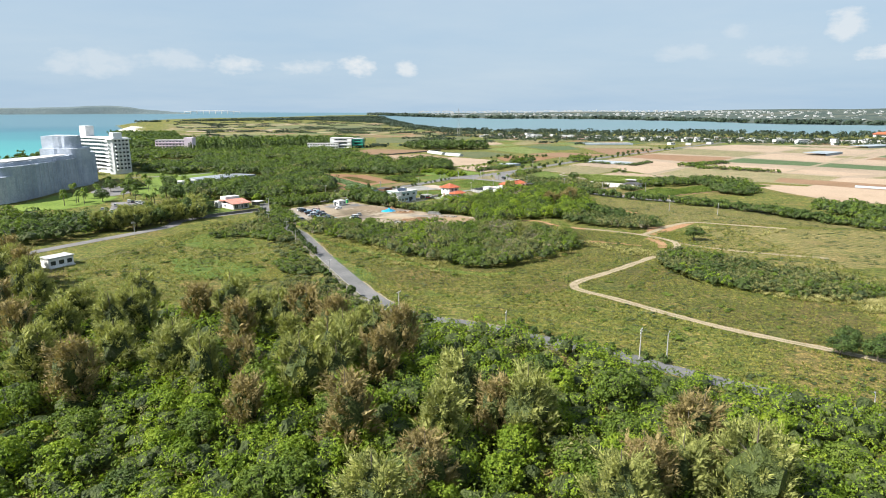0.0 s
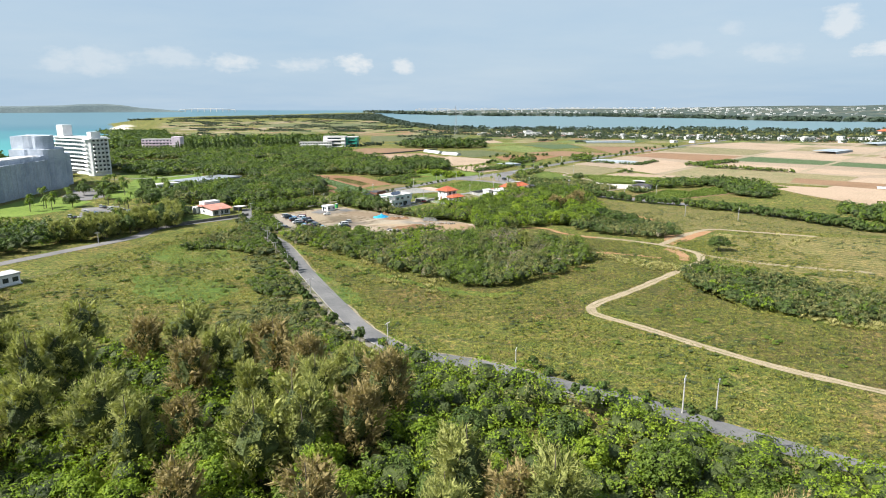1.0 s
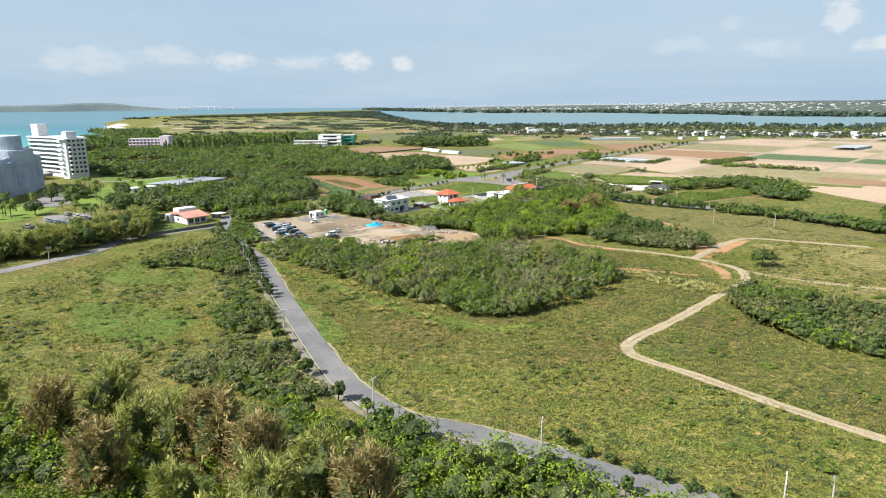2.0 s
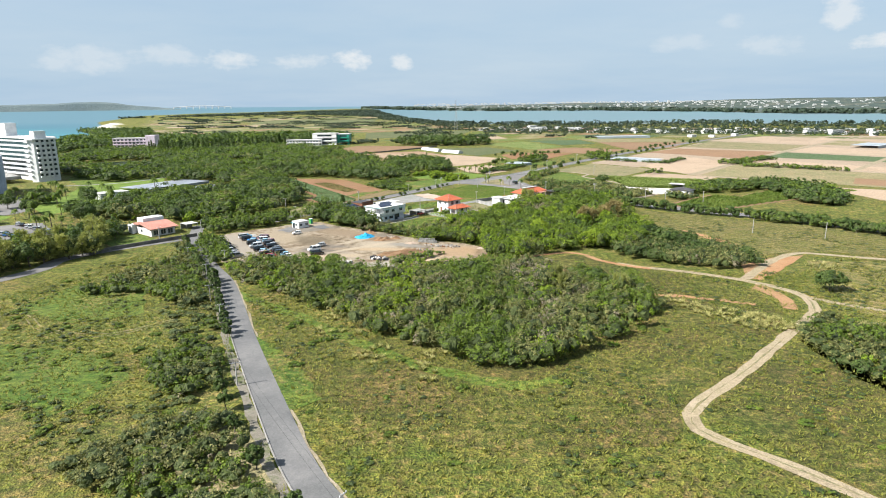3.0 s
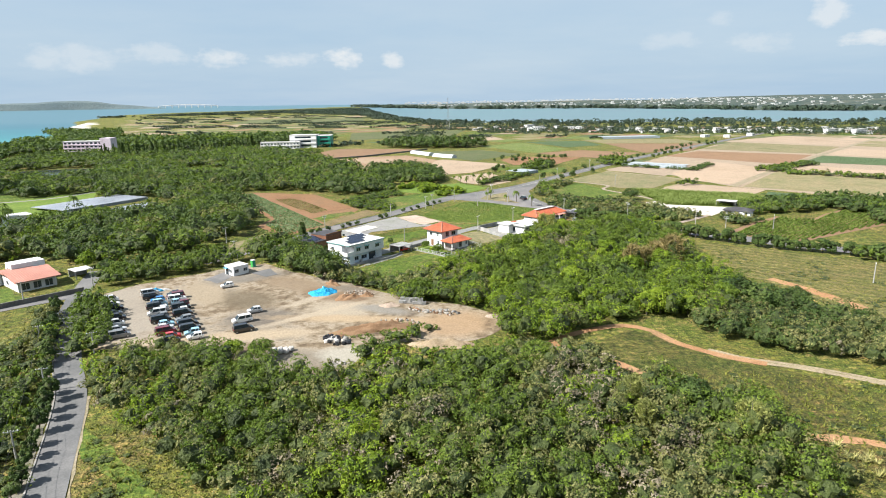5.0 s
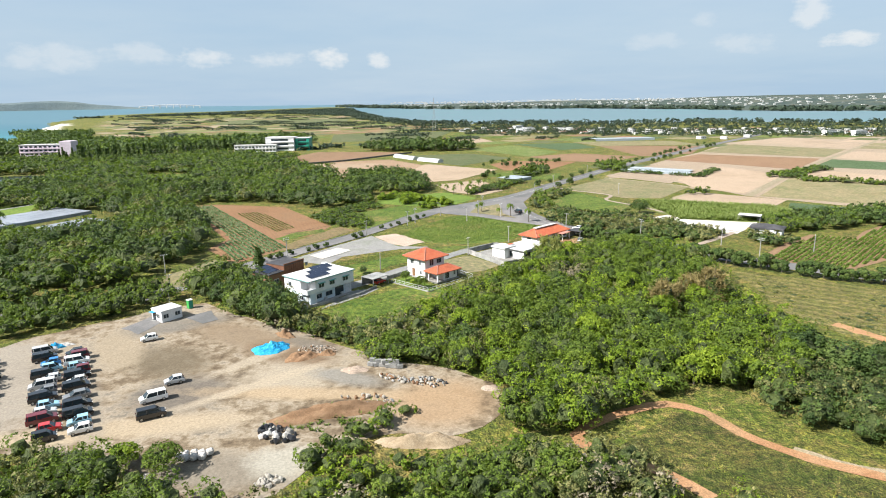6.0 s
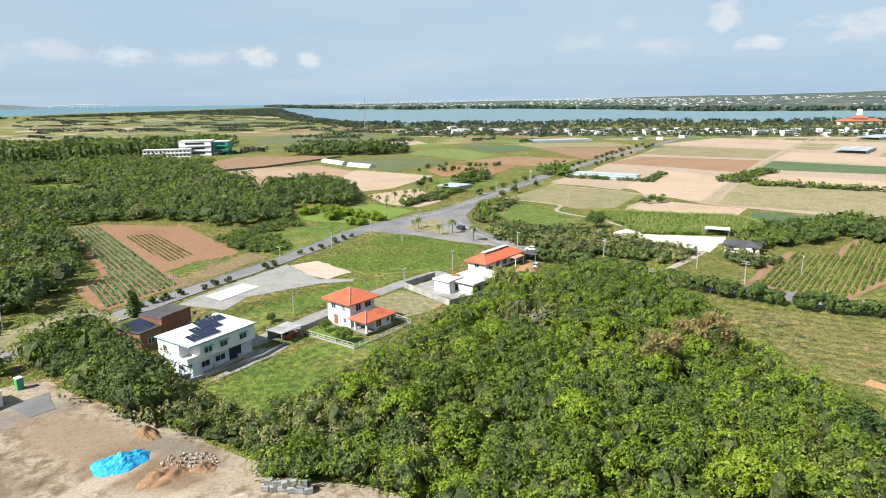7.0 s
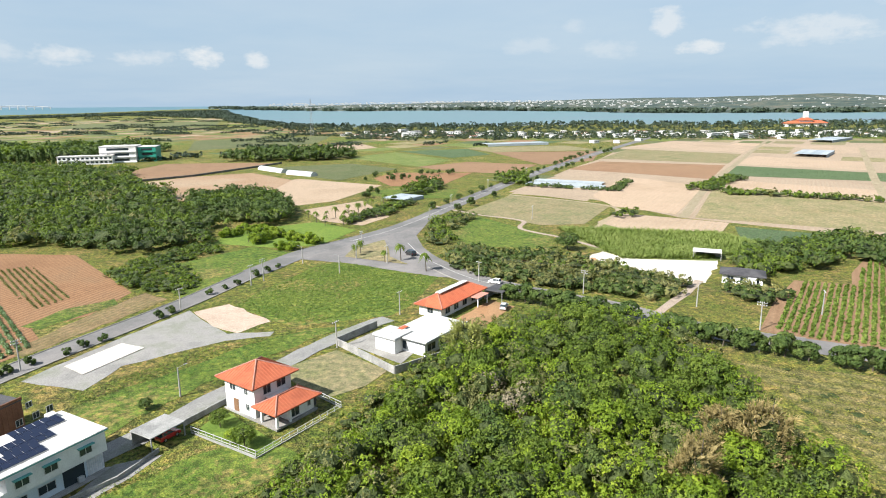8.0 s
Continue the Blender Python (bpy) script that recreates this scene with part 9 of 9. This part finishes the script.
for i in range(230):
    y = wr.uniform(820, 2700)
    x = wr.uniform(-0.42 * y, 0.28 * y)
    a = radians(43 + 90 * (wr.random() < 0.5)) + wr.normal(0, 0.05)
    ln = wr.uniform(25, 110)
    k = np.arange(0, ln, 5.0)
    strips.append(np.stack((x + k * math.cos(a), y + k * math.sin(a)), 1) + wr.normal(0, 0.6, (len(k), 2)))
strips = np.concatenate(strips)
strips = strips[inside(strips, COAST)]
thicket("windbreaks", None, "thin dark hedges and windbreaks between far fields", 4.5, (1.6, 3.6), [("fartree", 1.0)], 1.6, 1.0, 35, "hedge", 0.75, strips)
thicket("field_bushes", [(210, 560), (262, 600), (270, 594), (218, 552)], "row of green bushes between fields", 4, (2, 3.4), [("mid", 0.6), ("dark", 0.4)], 0.9, 3, 36)
thicket("field_bushes", [(222, 552), (272, 505), (268, 500), (216, 546)], "row of green bushes between fields", 4, (1.6, 2.8), [("mid", 0.6), ("olive", 0.4)], 0.9, 3, 37)
thicket("field_bushes", [(120, 618), (136, 640), (150, 634), (136, 608)], "clump of green trees by the main road", 5, (4, 6.5), [("mid", 0.6), ("dark", 0.4)], 0.9, 3.5, 38)
thicket("field_bushes", [(64, 590), (82, 622), (92, 612), (74, 580)], "clump of green trees by the main road", 5, (3, 5), [("mid", 0.6), ("dark", 0.4)], 0.9, 3.5, 39)
thicket("field_bushes", [(54, 470), (60, 500), (72, 520), (80, 512), (66, 490), (60, 468)], "scrub inside the road bend", 3.4, (1.5, 3), [("mid", 0.4), ("olive", 0.4), ("dark", 0.2)], 0.55, 6, 40)
thicket("field_bushes", [(30, 512), (48, 530), (64, 556), (58, 560), (40, 540), (26, 518)], "shrubs along the park edge", 3.4, (1.4, 2.8), [("mid", 0.6), ("dark", 0.4)], 0.55, 6, 41)
thicket("field_bushes", [(136, 500), (142, 504), (147, 498), (140, 494)], "single green bush in the fields", 3.4, (2.5, 3.6), [("mid", 1)], 0.6, 7, 42)

# far town on the other shore, and the island
def far_town():
    rng = np.random.default_rng(51)
    n = 900
    d = 1500 * rng.uniform(0.05, 1.0, n) ** 0.6
    t = rng.uniform(0, 1, n)
    line = np.array([(-140, 3740), (60, 3480), (340, 3330), (610, 3230), (745, 3200), (950, 2980), (1180, 2740), (1300, 2400), (1560, 2200), (2000, 1950)], float)
    k = np.minimum((t * (len(line) - 1)).astype(int), len(line) - 2)
    f = (t * (len(line) - 1) - k)[:, None]
    base = line[k] * (1 - f) + line[k + 1] * f
    base += base / np.linalg.norm(base, axis=1)[:, None] * d[:, None]
    r = np.hypot(base[:, 0], base[:, 1])
    ok = r < 4850
    base, d, r = base[ok], d[ok], r[ok]
    n = len(base)
    z = SEA + 37.0 * ((r - 1500) / 3450) ** 1.6 + 2 + np.clip(d / 900, 0, 1) ** 0.7 * (13 + np.clip((base[:, 0] - 200) / 3000, 0, 1) * 20)
    w, h = rng.uniform(2.5, 7, n), rng.uniform(1.5, 3.6, n) * np.where(rng.random(n) < 0.05, 2.2, 1)
    c = np.array([(-1, -1, -0.6), (1, -1, -0.6), (1, 1, -0.6), (-1, 1, -0.6), (-1, -1, 1), (1, -1, 1), (1, 1, 1), (-1, 1, 1)], float)
    v = c[None] * np.stack((w, w * 0.6, h), 1)[:, None] + np.stack((base[:, 0], base[:, 1], z), 1)[:, None]
    q = np.array([(0, 1, 5, 4), (1, 2, 6, 5), (2, 3, 7, 6), (3, 0, 4, 7), (4, 5, 6, 7)])
    q = (np.arange(n)[:, None, None] * 8 + q[None]).reshape(-1, 4)
    return tagged(new("far_town", fast_mesh("far_town", v.reshape(-1, 3), q, [M["plaster"]])), "white houses of a town on the far shore", "town", kind="stuff")


far_town()
# the island's haze is painted: pale blue-grey base colours
M["island"] = surface("haze_tinted_island_land", [(0.14, 0.19, 0.20), (0.17, 0.22, 0.22)], 0.004, 0.03, 1.0, 0)


def ridge(name, pts, base, material, label, seed, rough=4):
    """A far low land mass: a thick wall of hills along a line."""
    bm = bmesh.new()
    line = curve_points([(x, y, h) for x, y, h in pts], 40)
    rows = []
    for i, q in enumerate(line):
        h = max(0.3, q.z + rough * noise.noise(Vector((i * 0.35, seed, 0))) * min(1, q.z / 10))
        r = math.hypot(q.x, q.y)
        u = Vector((q.x / r, q.y / r, 0))
        b = SEA + 37.0 * max(0, (r - 1500) / 3450) ** 1.6 + base
        p = Vector((q.x, q.y, 0))
        rows.append([bm.verts.new((*(p - u * 40).xy, b - 2)), bm.verts.new((*p.xy, b + h * 0.8)), bm.verts.new((*(p + u * 30).xy, b + h)), bm.verts.new((*(p + u * 120).xy, b - 2))])
    for a, b in zip(rows, rows[1:]):
        for k in range(3):
            bm.faces.new((a[k], a[k + 1], b[k + 1], b[k]))
    bmesh.ops.recalc_face_normals(bm, faces=bm.faces)
    return tagged(new(name, finish(bm, name, material)), label, "land", kind="structure")


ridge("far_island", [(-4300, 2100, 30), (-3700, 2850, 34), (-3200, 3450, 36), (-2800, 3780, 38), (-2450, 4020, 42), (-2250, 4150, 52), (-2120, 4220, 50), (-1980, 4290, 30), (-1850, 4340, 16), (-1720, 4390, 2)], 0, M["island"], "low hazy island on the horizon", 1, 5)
bridge = thing("far_bridge", "long low white bridge far out at sea", "bridge")
bm = bmesh.new()
for i in range(10):
    a = [(-1760, 4375), (-1420, 4500)]
    p = [a[0][k] + (a[1][k] - a[0][k]) * i / 9 for k in (0, 1)]
    b = SEA + 37.0 * ((math.hypot(*p) - 1500) / 3450) ** 1.6
    part("pier", boxed(p[0] - 2.5, p[1] - 2.5, b - 2, p[0] + 2.5, p[1] + 2.5, b + 13 + 9 * math.sin(math.pi * i / 9)), M["plaster"], bridge)
    if i:
        rod(bm, (*last, lz), (*p, b + 13 + 9 * math.sin(math.pi * i / 9)), 2.2, sides=4)
    last, lz = p, b + 13 + 9 * math.sin(math.pi * i / 9)
part("deck", bm, M["plaster"], bridge)

# lattice mast on the plain
mast = thing("lattice_mast", "tall red and white lattice radio mast", "mast", pose(31, 1200, 1.3))
for s in range(8):
    z0, z1 = s * 6.5, (s + 1) * 6.5
    w0, w1 = 2.6 - 0.3 * s, 2.6 - 0.3 * (s + 1)
    c = ((-1, -1), (1, -1), (1, 1), (-1, 1))
    for (ax, ay), (bx, by) in zip(c, c[1:] + c[:1]):
        leg = part("leg", rod(bmesh.new(), (ax * w0, ay * w0, z0), (ax * w1, ay * w1, z1), 0.2, sides=4), M["steel"], mast)
        part("brace", rod(bmesh.new(), (ax * w0, ay * w0, z0), (bx * w1, by * w1, z1), 0.12, sides=4), M["steel"], leg)

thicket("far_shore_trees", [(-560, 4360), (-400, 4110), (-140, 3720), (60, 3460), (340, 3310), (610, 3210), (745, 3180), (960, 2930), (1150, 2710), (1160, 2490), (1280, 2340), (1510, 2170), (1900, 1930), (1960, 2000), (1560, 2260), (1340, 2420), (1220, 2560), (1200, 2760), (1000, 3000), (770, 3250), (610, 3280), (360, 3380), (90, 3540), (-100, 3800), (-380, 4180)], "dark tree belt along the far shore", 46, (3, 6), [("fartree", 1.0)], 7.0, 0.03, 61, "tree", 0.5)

vinyl = patch("vinyl_sheet", [(268, 405), (276, 417), (300, 396), (292, 386)], M["film"], "white plastic mulch sheet on a field", 0.14, category="sheet")
